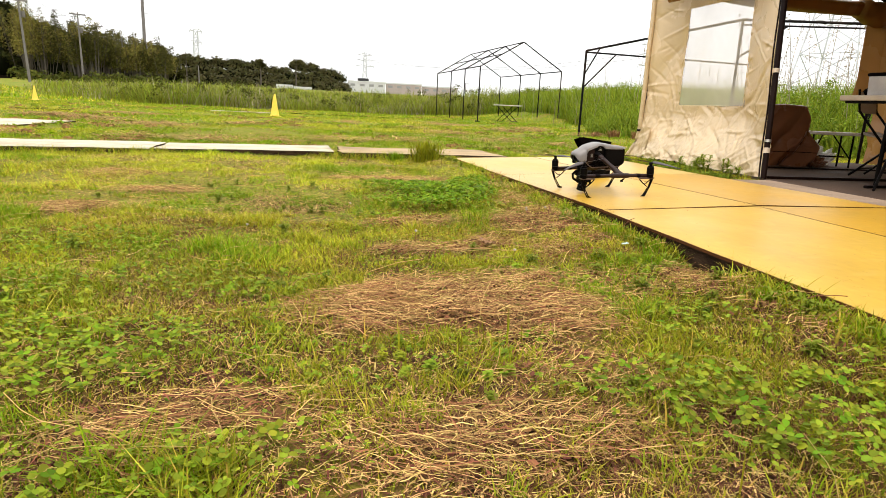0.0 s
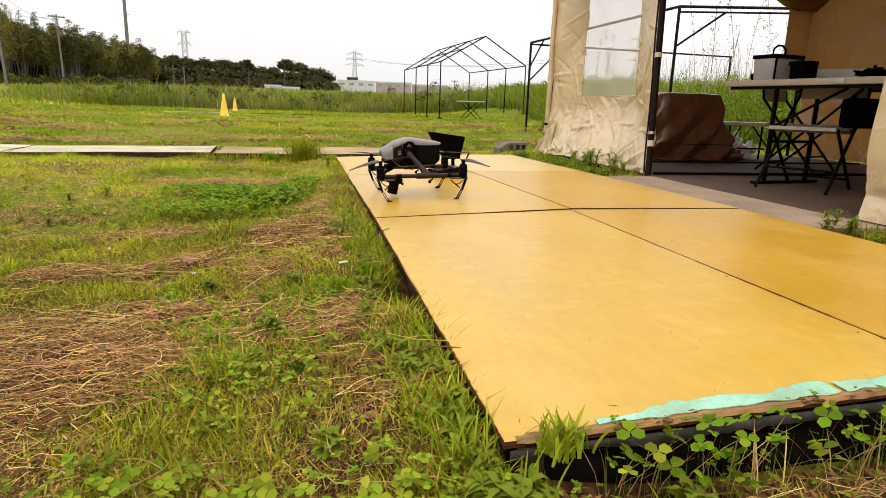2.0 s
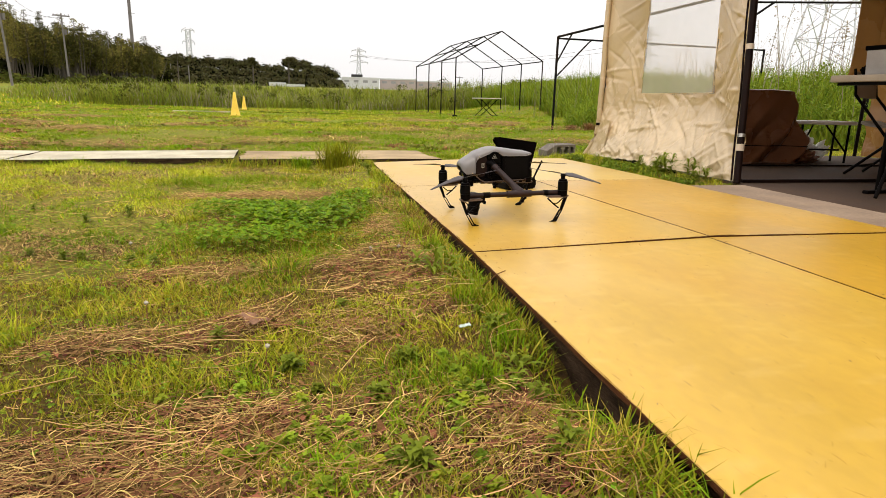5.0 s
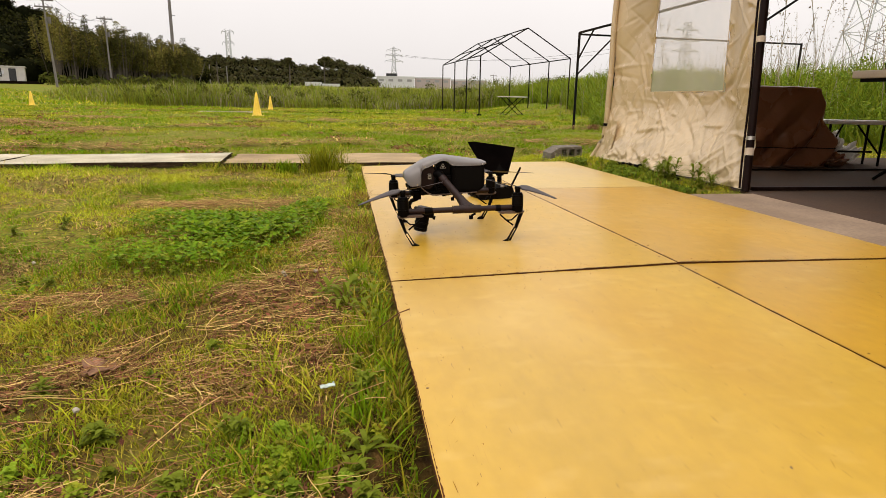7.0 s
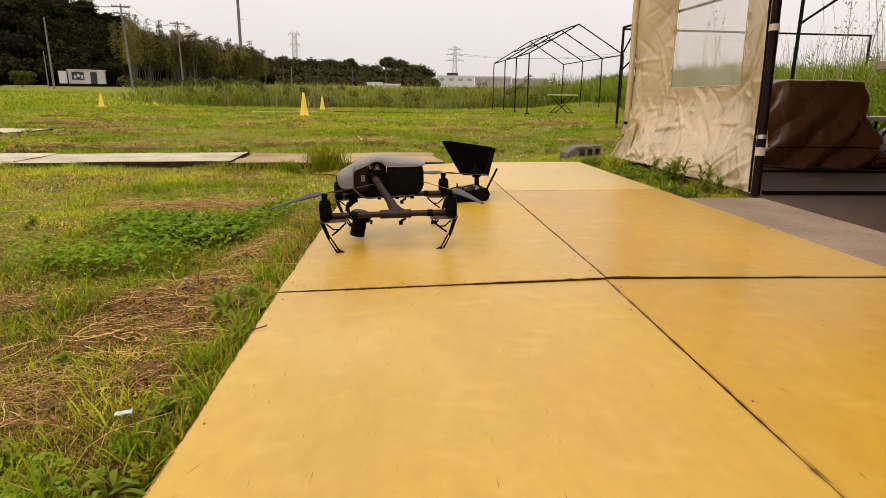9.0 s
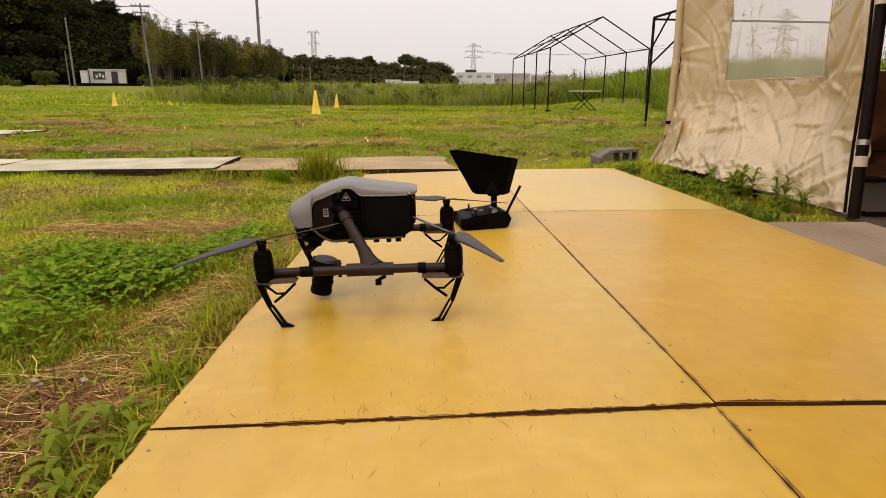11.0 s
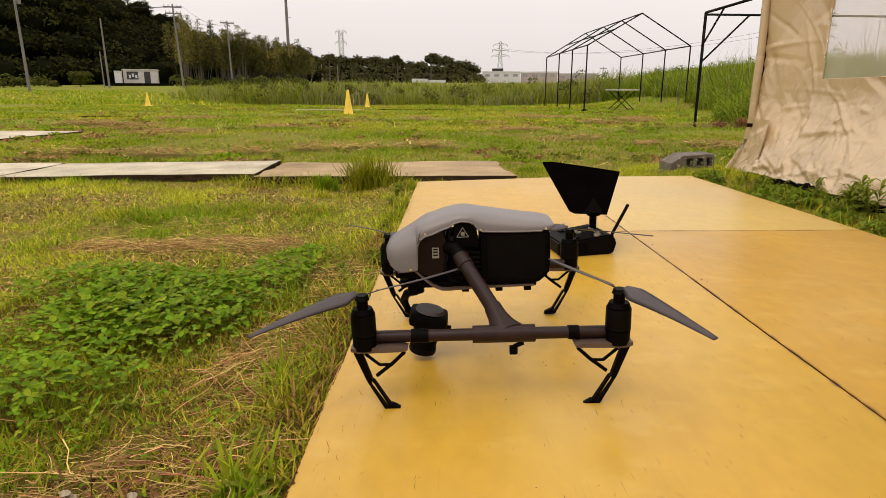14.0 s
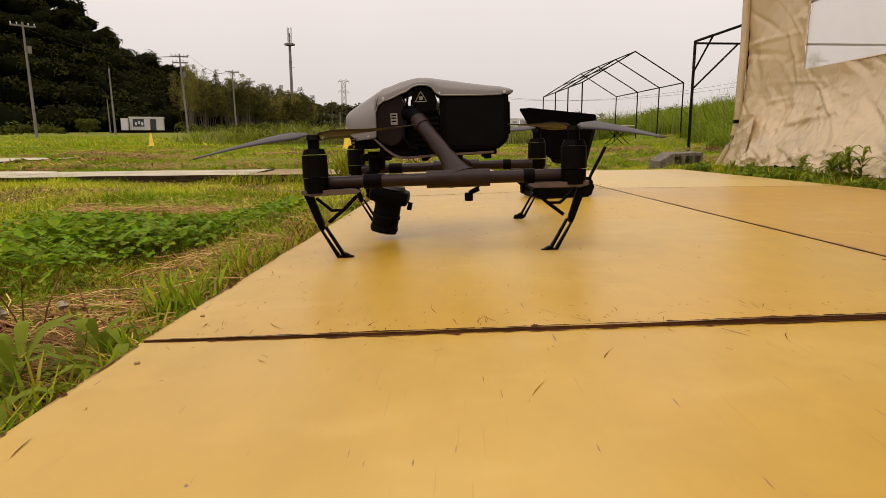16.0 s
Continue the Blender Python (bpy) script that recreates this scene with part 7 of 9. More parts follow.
for az, dist, el, r, arms in ((-34.0, 74, 8.7, 0.15, 1), (-23.1, 88, 7.1, 0.15, 2), (-19.2, 108, 5.98, 0.15, 1), (-17.85, 124, 5.2, 0.15, 1),
                              (-28.6, 92, 5.75, 0.14, 0), (-28.95, 95, 3.3, 0.09, 0), (-16.15, 118, 4.4, 0.12, 0), (-14.35, 118, 4.0, 0.13, 0),
                              (-11.6, 150, 2.6, 0.16, 0), (-10.2, 160, 2.5, 0.16, 0), (13.3, 200, 2.3, 0.16, 1)):
    tops.append((arms, utility_pole(az, dist, el, r, arms, -2.4 if az == -23.1 else -0.6)))


def wire(a, b, sag, r=0.02):
    pts = []
    for i in range(17):
        t = i / 16
        p = Vector(a).lerp(Vector(b), t)
        p.z -= 4 * sag * t * (1 - t)
        pts.append(p)
    return path_bar("power_line", pts, r, M_PIPE, None, 4)


for i, j in ((0, 1), (1, 2), (2, 3)):
    for dx in (-0.8, 0.8):
        tagged(wire(tops[i][1] + Vector((dx, 0, -0.2)), tops[j][1] + Vector((dx, 0, -0.2)), 1.2), "thin dark power line between the poles", "cable")


def monopole():
    p = at_angle(-14.35, 140)
    h = EYE0.z + 140 * math.tan(radians(9.6)) - p.z
    t = empty("cell_mast", pose(p.x, p.y, p.z), "tall grey tubular mast with aerials above the grove", "mast")
    tube("shaft", (0, 0, 0), (0, 0, h * 0.84), 0.36, M_UTIL, t, r2=0.27, sides=16)
    tube("upper_shaft", (0, 0, h * 0.84), (0, 0, h - 1.2), 0.2, M_UTIL, t, r2=0.16, sides=12)
    tube("platform_ring", (0, 0, h * 0.83), (0, 0, h * 0.845), 1.1, M_UTIL, t, sides=16)
    for k in range(3):
        a = k * math.tau / 3
        x, y = 0.42 * math.cos(a), 0.42 * math.sin(a)
        box("aerial", (x - 0.14, y - 0.10, h - 3.4), (x + 0.14, y + 0.10, h), M_LATTICE, t, 0.03)
        tube("aerial_arm", (0, 0, h - 1.8), (x, y, h - 1.8), 0.05, M_LATTICE, t, sides=6)
    tube("aerial_arm", (0, 0, h * 0.62), (0.9, 0, h * 0.62), 0.06, M_LATTICE, t, sides=6)


monopole()


def bar(a, b, r, parent, name):
    bm = bmesh.new()
    bm_tube(bm, a, b, r, sides=4)
    return part(name, bm, M_LATTICE, parent)


def pylon(p, h, wb, wt, waist, arms, r, label, levels=8, turn=0.0):
    """A lattice tower: four legs, crossed bracing, crossarms."""
    t = empty("pylon", pose(p.x, p.y, p.z, 0, 0, turn), label, "pylon", group="pylons")
    zs = [h * (1 - (1 - k / levels) ** 1.0) for k in range(levels + 1)]

    def half(z):
        f = z / h
        return (wb + (waist - wb) * min(1, f / 0.55)) / 2 if f < 0.55 else (waist + (wt - waist) * (f - 0.55) / 0.45) / 2
    for sx, sy in ((-1, -1), (1, -1), (1, 1), (-1, 1)):
        path_bar("leg", [(sx * half(z), sy * half(z), z) for z in zs], r, M_LATTICE, t, 5)
    for a, b in zip(zs, zs[1:]):
        ha, hb = half(a), half(b)
        for (ax, ay), (bx, by) in ((((-1, -1)), (1, -1)), ((1, -1), (1, 1)), ((1, 1), (-1, 1)), ((-1, 1), (-1, -1))):
            bar((ax * ha, ay * ha, a), (bx * hb, by * hb, b), r * 0.6, t, "brace")
            bar((bx * ha, by * ha, a), (ax * hb, ay * hb, b), r * 0.6, t, "brace")
            bar((ax * hb, ay * hb, b), (bx * hb, by * hb, b), r * 0.5, t, "brace")
    for f, w in arms:
        z = h * f
        hw = half(z)
        for s in (-1, 1):
            for yy in (-hw, hw):
                bar((s * hw, yy, z), (s * w, 0, z + 0.2), r * 0.7, t, "crossarm")
                bar((s * hw, yy, z + h * 0.045), (s * w, 0, z + 0.2), r * 0.6, t, "crossarm")
            for q in (0.3, 0.6):
                x = s * (hw + (w - hw) * q)
                bar((x, -hw * (1 - q), z), (x, hw * (1 - q), z + h * 0.045 * (1 - q)), r * 0.45, t, "crossarm_tie")
            bar((s * w, 0, z + 0.2), (s * w, 0, z - h * 0.035), r * 0.9, t, "insulator")
    return t


pp = at_angle(4.3, 400)
pylon(pp, EYE0.z + 400 * math.tan(radians(4.47)) - pp.z, 6.5, 1.2, 2.2, ((0.70, 5.5), (0.82, 5.0), (0.93, 4.3)), 0.20, "distant grey lattice pylon behind the buildings")
pp = at_angle(-9.8, 520)
pylon(pp, EYE0.z + 520 * math.tan(radians(5.3)) - pp.z, 9, 3.0, 3.4, ((0.80, 4.2), (0.98, 4.4)), 0.26, "distant pale lattice tower with ring platforms", turn=20)
pp = at_angle(43.4, 118)
pylon(pp, 46, 11.5, 2.2, 4.0, ((0.62, 9), (0.76, 8), (0.9, 7)), 0.13, "big grey lattice pylon behind the reeds", levels=9, turn=25)
pp = at_angle(29.45, 300)
pylon(pp, EYE0.z + 300 * math.tan(radians(6.55)) - pp.z, 8, 2.0, 3.0, ((0.62, 7), (0.76, 7), (0.9, 6)), 0.2, "distant grey lattice pylon beyond the reeds", turn=10)
for s in (-1, 1):
    a = at_angle(4.3, 400) + Vector((s * 5, 0, 24))
    b = at_angle(29.45, 300) + Vector((s * 6, 0, 25))
    tagged(wire(a, b, 6, 0.05), "thin power line sagging between the pylons", "cable")


def buildings():
    def block(az0, az1, el1, dist, depth, material, label, stripe=False):
        a, b = at_angle(az0, dist), at_angle(az1, dist)
        z1 = EYE0.z + dist * math.tan(radians(el1))
        w = (b - a).length
        t = empty("building", pose(a.x, a.y, min(a.z, b.z) - 1, 0, 0, math.degrees(math.atan2(b.y - a.y, b.x - a.x))), label, "building", group="buildings on the plain")
        h = z1 - min(a.z, b.z) + 1
        box("wall", (0, 0, 0), (w, depth, h), material, t, 0.05)
        box("parapet", (-0.15, -0.15, h - 0.5), (w + 0.15, depth + 0.15, h + 0.15), M_BWALL, t, 0.05)
        n = max(2, int(w / 4))
        for k in range(n):
            x = (k + 0.5) * w / n
            box("window", (x - 1.1, -0.06, h - 2.3), (x + 1.1, 0.0, h - 1.2), M_PALEWIN, t, 0)
        if stripe:
            box("roof_sign", (w * 0.25, 0.2, h + 0.15), (w * 0.55, 0.6, h + 1.4), M_DARKWIN, t, 0)
    block(2.75, 6.1, 1.95, 300, 18, M_BWALL, "distant white flat-roofed building", True)
    block(6.15, 9.4, 1.92, 310, 18, M_BWALL2, "distant pinkish grey warehouse")
    block(9.45, 12.7, 1.78, 318, 18, M_BWALL2, "distant pinkish grey warehouse")
    block(-3.6, -2.2, 1.30, 235, 6, M_BWALL, "low white shed at the wood's edge")
    block(-2.1, -0.6, 1.18, 233, 5, M_BWALL, "long low white shed at the wood's edge")


buildings()


def build_cabin():
    p = at_angle(-26.25, 112)
    t = empty("site_cabin", pose(p.x, p.y, p.z - 0.08, 0, 0, 22), "pale site cabin with a dark window on a dark deck", "cabin")
    w, d, h = 5.0, 2.5, 2.20
    box("wall", (-w / 2, 0, 0.25), (w / 2, d, 0.25 + h), M_CABIN, t, 0.03)
    box("roof", (-w / 2 - 0.12, -0.12, 0.25 + h), (w / 2 + 0.12, d + 0.12, 0.40 + h), M_CABIN, t, 0.03)
    win = box("window", (-w / 2 + 0.5, -0.05, 1.05), (-0.35, 0.0, 2.25), M_DARKWIN, t, 0.0, "dark window with pale shapes")
    for k in range(4):
        box("window_paper", (-w / 2 + 0.8 + k * 0.45, -0.07, 1.25 + 0.2 * (k % 2)), (-w / 2 + 1.1 + k * 0.45, -0.051, 1.75 + 0.2 * (k % 2)), M_BWALL, win, 0.0)
    door = box("door", (0.5, -0.05, 0.3), (1.4, 0.0, 2.25), M_DARKWIN, t, 0.0, "dark open doorway")
    box("door_leaf", (1.42, -0.08, 0.3), (2.1, -0.03, 2.25), M_CABIN, door, 0.01)
    box("deck", (-w / 2 - 2.6, -2.2, -0.30), (w / 2 + 2.2, -0.1, 0.46), M_FRAME_WOOD, t, 0.02, "dark timber deck")
    for x in (-4.4, -1.2, 1.2, 3.6):
        box("deck_post", (x - 0.08, -2.1, -0.6), (x + 0.08, -1.95, 0.06), M_FRAME_WOOD, t, 0.01)
    p2 = at_angle(-27.90, 111)
    k = empty("portable_toilet", pose(p2.x, p2.y, p2.z - 0.08, 0, 0, 22), "narrow pale portable toilet cubicle beside the cabin", "cubicle")
    box("body", (-0.5, 0, 0.25), (0.5, 1.1, 2.2), M_CABIN, k, 0.05)
    box("roof", (-0.55, -0.05, 2.2), (0.55, 1.15, 2.35), M_CABIN, k, 0.08)
    box("door", (-0.42, -0.03, 0.15), (0.42, 0.0, 2.0), M_BWALL, k, 0.01)
    rng = np.random.default_rng(12)
    p3 = at_angle(-30.6, 106)
    b = empty("bush", pose(p3.x, p3.y, p3.z), "round dark green bush near the cabin", "bush")
    cs = np.array([(rng.normal(0, 0.5), rng.normal(0, 0.5), rng.uniform(0.4, 1.7)) for _ in range(16)])
    q, f = leaf_cloud(rng, cs, rng.uniform(0.5, 0.85, 16), 260, 0.14)
    ob = fast_mesh("crown", q, f, M_BUSH)
    ob.parent = b
    tube("trunk", (0, 0, -0.3), (0, 0, 1.2), 0.12, M_BARK, b, r2=0.06, sides=8)


build_cabin()


# ---- grasses ----
def blades(rng, x, y, h, w, lean, name, material, label, category, segs=2, z=None, curl=0.5, thin=False):
    """Tapered leaf blades, each bent to its own side."""
    n = len(x)
    z = height(x, y) - 0.004 if z is None else z
    yaw = rng.random(n) * math.tau
    c, s = np.cos(yaw), np.sin(yaw)
    side = np.stack([-s, c, np.zeros(n)], 1)
    out = np.stack([c, s, np.zeros(n)], 1)
    base = np.stack([x, y, z], 1)
    up = np.array([0, 0, 1.0])
    rows = []
    for k in range(segs):
        t = k / segs
        p = base + up * (h * t * (1 - 0.25 * curl * t))[:, None] + out * (lean * h * t ** 1.6)[:, None]
        ww = (w * (1 - 0.35 * t) / 2)[:, None]
        rows += [p - side * ww, p + side * ww]
    tip = base + up * (h * (1 - 0.25 * curl))[:, None] + out * (lean * h)[:, None]
    v = np.stack(rows + [tip], 1)
    m = 2 * segs + 1
    off = (np.arange(n) * m)[:, None]
    tris = []
    for k in range(segs - 1):
        a = 2 * k
        tris += [off + np.array([[a, a + 1, a + 3]]), off + np.array([[a, a + 3, a + 2]])]
    a = 2 * (segs - 1)
    tris.append(off + np.array([[a, a + 1, a + 2]]))
    ob = fast_mesh(name, v.reshape(-1, 3), np.concatenate(tris), material)
    return tagged(ob, label, category, kind="stuff")


# straw heaps and bare patches: x, y, radius x, radius y, weight
STRAW = ((0.42, 1.80, 0.50, 0.27, 1.0), (0.10, 1.70, 0.20, 0.15, 0.7), (0.72, 1.62, 0.20, 0.14, 0.5), (0.60, 1.32, 0.24, 0.12, 0.4), (0.36, 1.02, 0.36, 0.14, 0.45), (-0.22, 1.15, 0.30, 0.14, 0.55), (1.30, 1.75, 0.12, 0.4, 0.5), (1.18, 3.10, 0.25, 0.30, 0.6),
         (0.76, 2.67, 0.16, 0.12, 0.5), (-1.21, 3.46, 0.35, 0.14, 0.7), (-0.93, 4.23, 0.3, 0.13, 0.7), (0.40, 4.94, 0.35, 0.14, 0.6), (0.85, 5.02, 0.25, 0.14, 0.6), (-0.45, 5.97, 0.7, 0.16, 0.6), (-1.6, 5.0, 0.5, 0.2, 0.5),
         (-1.35, 8.85, 0.62, 0.25, 0.9), (0.22, 9.24, 0.37, 0.20, 0.9), (1.4, 9.5, 0.46, 0.27, 1.0), (-3.4, 8.9, 0.56, 0.23, 0.8), (-2.9, 12.2, 0.62, 0.36, 0.7), (1.18, 17.1, 0.62, 0.63, 1.0), (-1.28, 13.4, 0.62, 0.36, 0.7), (2.8, 13.0, 0.56, 0.36, 0.7),
         (4.6, 10.0, 0.74, 0.54, 0.7), (5.2, 15.5, 0.87, 0.81, 0.8), (-5.07, 14.4, 0.93, 0.54, 0.8), (-4.5, 17.5, 0.99, 0.63, 0.7), (4.0, 18.5, 0.99, 0.72, 0.7), (1.05, 2.0, 0.16, 0.25, 0.3), (1.32, 2.95, 0.12, 0.2, 0.35), (1.10, 3.15, 0.25, 0.15, 0.5), (0.55, 3.15, 0.3, 0.12, 0.5), (2.1, 1.0, 0.75, 0.09, 0.45), (1.27, 3.78, 0.11, 0.26, 0.5), (1.24, 3.36, 0.16, 0.10, 0.5), (1.32, 4.3, 0.08, 0.3, 0.4), (1.12, 2.65, 0.24, 0.28, 0.36), (1.39, 1.42, 0.08, 0.06, 0.5), (0.7, 2.1, 0.25, 0.12, 0.45), (0.45, 2.55, 0.22, 0.10, 0.5),
         (-2.3, 8.75, 0.45, 0.22, 0.8), (-0.55, 9.05, 0.35, 0.2, 0.9), (0.75, 9.35, 0.3, 0.2, 0.7), (2.1, 9.2, 0.4, 0.25, 0.6), (-4.4, 9.3, 0.6, 0.25, 0.7), (3.4, 11.2, 0.5, 0.3, 0.6), (-3.9, 13.2, 0.7, 0.3, 0.7), (-0.2, 15.6, 0.5, 0.35, 0.6),
         (2.4, 15.2, 0.5, 0.4, 0.6), (-7.5, 16.6, 0.9, 0.4, 0.7), (5.9, 12.9, 0.6, 0.35, 0.9))
CLOVER = ((0.75, 3.62, 0.36, 0.20, 0.85), (0.40, 3.85, 0.28, 0.22, 0.55), (0.85, 4.10, 0.38, 0.42, 1.0), (0.60, 4.35, 0.36, 0.28, 0.8), (1.12, 4.45, 0.20, 0.35, 0.8),
          (0.78, 1.17, 0.34, 0.20, 0.42), (1.08, 1.00, 0.50, 0.25, 0.45), (-0.60, 1.5, 0.5, 0.3, 0.36), (-0.24, 1.00, 0.35, 0.18, 0.36),
          (1.55, 0.85, 0.35, 0.15, 0.3), (-0.9, 2.6, 0.5, 0.3, 0.48), (-0.35, 2.1, 0.4, 0.28, 0.42), (1.12, 1.55, 0.30, 0.28, 0.30), (0.3, 3.2, 0.3, 0.2, 0.3), (-0.9, 2.0, 0.4, 0.3, 0.48), (0.05, 3.7, 0.25, 0.2, 0.3), (-0.5, 3.4, 0.4, 0.2, 0.3))


def field(spots, x, y):
    v = np.zeros_like(x)
    for cx, cy, rx, ry, w in spots:
        d = ((x - cx) / rx) ** 2 + ((y - cy) / ry) ** 2
        v = np.maximum(v, w * np.clip(1.35 - d, 0, 1))
    return v


def free(x, y):
    """True where grass may grow: off the boards, the floor and the paths."""
    ok = ~((x > 1.463) & (x < 3.30) & (y > 1.12) & (y < 6.56))
    ok &= ~((x > 3.25) & (x < 7.1) & (y > 2.62) & (y < 4.55))
    ok &= ~((x > 3.78) & (x < 7.1) & (y < 6.95))
    ok &= ~((x < 0.24) & (y > 6.98 + (x - 0.24) * 0.1 + 0.03) & (y < 7.9 + (x - 0.2) * 0.098 - 0.03) & (x > -9))
    ok &= ~((x > 0.30) & (x < 2.16) & (y > 6.74) & (y < 7.72))
    ok &= ~((x > -6.3) & (x < -4.15) & (y > 10.3) & (y < 12.1))
    return ok


def scatter(rng, x0, x1, y0, y1, density):
    n = int((x1 - x0) * (y1 - y0) * density)
    return rng.uniform(x0, x1, n), rng.uniform(y0, y1, n)


def build_grass():
    rng = np.random.default_rng(21)
    # the lawn goes on, thinner, round the nearer grass
    x, y = scatter(rng, -9, 8, -5, 8, 700)
    out = (x < -2.2) | (y < 0.5) | (x > 1.4)
    out &= ~((x > -4.6) & (x < 3.8) & (y > 4.2)) & (rng.random(len(x)) < 0.25 + 0.9 * LUMP_A(x + 90, y + 90, 2.1))
    k = free(x, y) & out
    x, y = x[k], y[k]
    n = len(x)
    dry = rng.random(n) < 0.35
    h, w, lean = 0.03 * (0.5 + rng.random(n)), 0.008 * (0.6 + 0.8 * rng.random(n)), 0.2 + rng.random(n)
    blades(rng, x[~dry], y[~dry], h[~dry], w[~dry], lean[~dry], "meadow_grass", M_BLADE, "short yellow-green meadow grass", "grass", 1)
    blades(rng, x[dry], y[dry], h[dry], w[dry], lean[dry], "yellowing_grass", M_BLADE_DRY, "short yellowing grass between the green", "grass", 1)
    # near lawn, two bands of distance
    for x0, x1, y0, y1, dens, hh, ww, segs in ((-2.0, 3.8, 0.35, 2.3, 17000, 0.020, 0.0030, 2), (-2.4, 1.6, 2.3, 4.2, 15000, 0.019, 0.0036, 2), (-4.4, 3.8, 4.2, 7.6, 9000, 0.022, 0.0050, 1),
                                               (-9, 8.4, 7.6, 13.5, 2700, 0.034, 0.0073, 1), (-16, 10, 13.5, 31.5, 600, 0.045, 0.016, 1), (-55, -7, 31.5, 70, 26, 0.14, 0.06, 1)):
        x, y = scatter(rng, x0, x1, y0, y1, dens)
        clump = 0.40 * LUMP_A(x + 90, y + 90, 3.1) + 0.60 * LUMP_B(x + 90, y + 90, 7.3)
        if y0 > 7:
            clump = 0.34 * LUMP_A(x + 90, y * 1.3 + 90, 0.55) + 0.36 * LUMP_B(x + 90, y * 1.2 + 90, 1.7) + 0.3 * LUMP_C(x + 90, y + 90, 5.0)
        st, cl = field(STRAW, x, y), field(CLOVER, x, y)
        # the dense lawn is kept to the ground that the camera sees
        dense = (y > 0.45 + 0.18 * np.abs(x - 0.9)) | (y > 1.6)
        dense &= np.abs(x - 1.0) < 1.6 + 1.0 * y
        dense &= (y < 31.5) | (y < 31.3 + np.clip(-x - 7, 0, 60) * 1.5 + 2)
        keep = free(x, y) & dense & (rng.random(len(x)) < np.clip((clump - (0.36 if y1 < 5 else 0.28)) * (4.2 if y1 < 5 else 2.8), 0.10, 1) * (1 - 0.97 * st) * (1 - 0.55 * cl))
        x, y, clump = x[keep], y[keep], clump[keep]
        n = len(x)
        h = hh * (0.45 + 1.1 * rng.random(n)) * ((0.50 + 1.0 * sm(0.38, 0.66, clump)) if y1 < 5 else (0.55 + 0.9 * clump))
        tall = rng.random(n) < 0.012
        h = np.where(tall, h * 2.2, h)
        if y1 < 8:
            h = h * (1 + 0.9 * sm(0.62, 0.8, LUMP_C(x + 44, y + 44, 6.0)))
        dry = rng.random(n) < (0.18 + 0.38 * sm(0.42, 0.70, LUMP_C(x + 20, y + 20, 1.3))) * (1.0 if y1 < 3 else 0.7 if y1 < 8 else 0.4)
        dry |= (rng.random(n) < 0.45) & (x > 1.05) & (y > 2.9) & (y < 4.9)
        w = ww * (0.6 + 0.8 * rng.random(n))
        lean = 0.25 + 1.25 * rng.random(n)
        deep = ~dry & (LUMP_B(x + 61, y * (1 if y1 < 8 else 2.2) + 33, 1.6 if y1 < 8 else 0.42) + 0.25 * rng.random(n) > (0.70 if y1 < 8 else 0.56))
        light = ~dry & ~deep
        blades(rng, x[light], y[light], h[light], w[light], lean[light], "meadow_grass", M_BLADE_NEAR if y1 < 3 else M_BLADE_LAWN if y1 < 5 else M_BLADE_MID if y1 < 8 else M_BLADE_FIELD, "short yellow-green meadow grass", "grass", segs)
        blades(rng, x[deep], y[deep], h[deep] * 1.15, w[deep], lean[deep], "meadow_grass", M_BLADE_DEEP, "patches of fresher green grass", "grass", segs)
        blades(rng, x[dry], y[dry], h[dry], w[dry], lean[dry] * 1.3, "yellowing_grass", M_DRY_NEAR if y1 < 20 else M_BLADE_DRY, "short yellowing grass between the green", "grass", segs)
    # a mat of very short turf under the blades, nearest the walk
    x, y = scatter(rng, -1.3, 1.48, 0.55, 3.2, 30000)
    xb, yb = scatter(rng, 0.3, 1.48, 3.2, 4.3, 22000)
    x, y = np.concatenate([x, xb]), np.concatenate([y, yb])
    mat_p = 0.40 + 0.75 * sm(0.38, 0.60, 0.5 * LUMP_A(x + 90, y + 90, 2.1) + 0.5 * LUMP_B(x + 12, y + 40, 4.7))
    k = free(x, y) & (rng.random(len(x)) < mat_p * (1 - 0.8 * field(STRAW, x, y)))
    x, y = x[k], y[k]
    n = len(x)
    h, w, lean = 0.010 + 0.020 * rng.random(n), 0.0030 * (0.5 + rng.random(n)), 0.3 + 1.3 * rng.random(n)
    pick = rng.random(n) + 0.35 * (LUMP_C(x + 20, y + 20, 1.3) - 0.5)
    for lo, hi, m_, label in ((-9, 0.36, M_BLADE_NEAR, "fine short green turf"), (0.36, 0.64, M_DRY_NEAR, "fine short yellowing turf"), (0.64, 9, M_LITTER, "fine brown dead turf")):
        k = (pick >= lo) & (pick < hi)
        blades(rng, x[k], y[k], h[k], w[k], lean[k], "turf", m_, label, "grass", 1)
    # weedy turf beside the platform's near end
    x, y = scatter(rng, 0.82, 1.44, 1.10, 2.0, 21000)
    k = free(x, y) & (rng.random(len(x)) < 0.25 + 0.9 * sm(0.36, 0.62, LUMP_B(x + 71, y + 13, 6.1)))
    x, y = x[k], y[k]
    pick = rng.random(len(x))
    for lo, hi, m_, label in ((0, 0.50, M_BLADE_NEAR, "fine short green turf"), (0.50, 0.66, M_CLUMP, "fine fresh green turf"), (0.66, 2, M_DRY_NEAR, "fine short yellowing turf")):
        k = (pick >= lo) & (pick < hi)
        blades(rng, x[k], y[k], 0.012 + 0.028 * rng.random(k.sum()), 0.0034 * (0.5 + rng.random(k.sum())), 0.3 + 1.2 * rng.random(k.sum()), "turf", m_, label, "grass", 1)
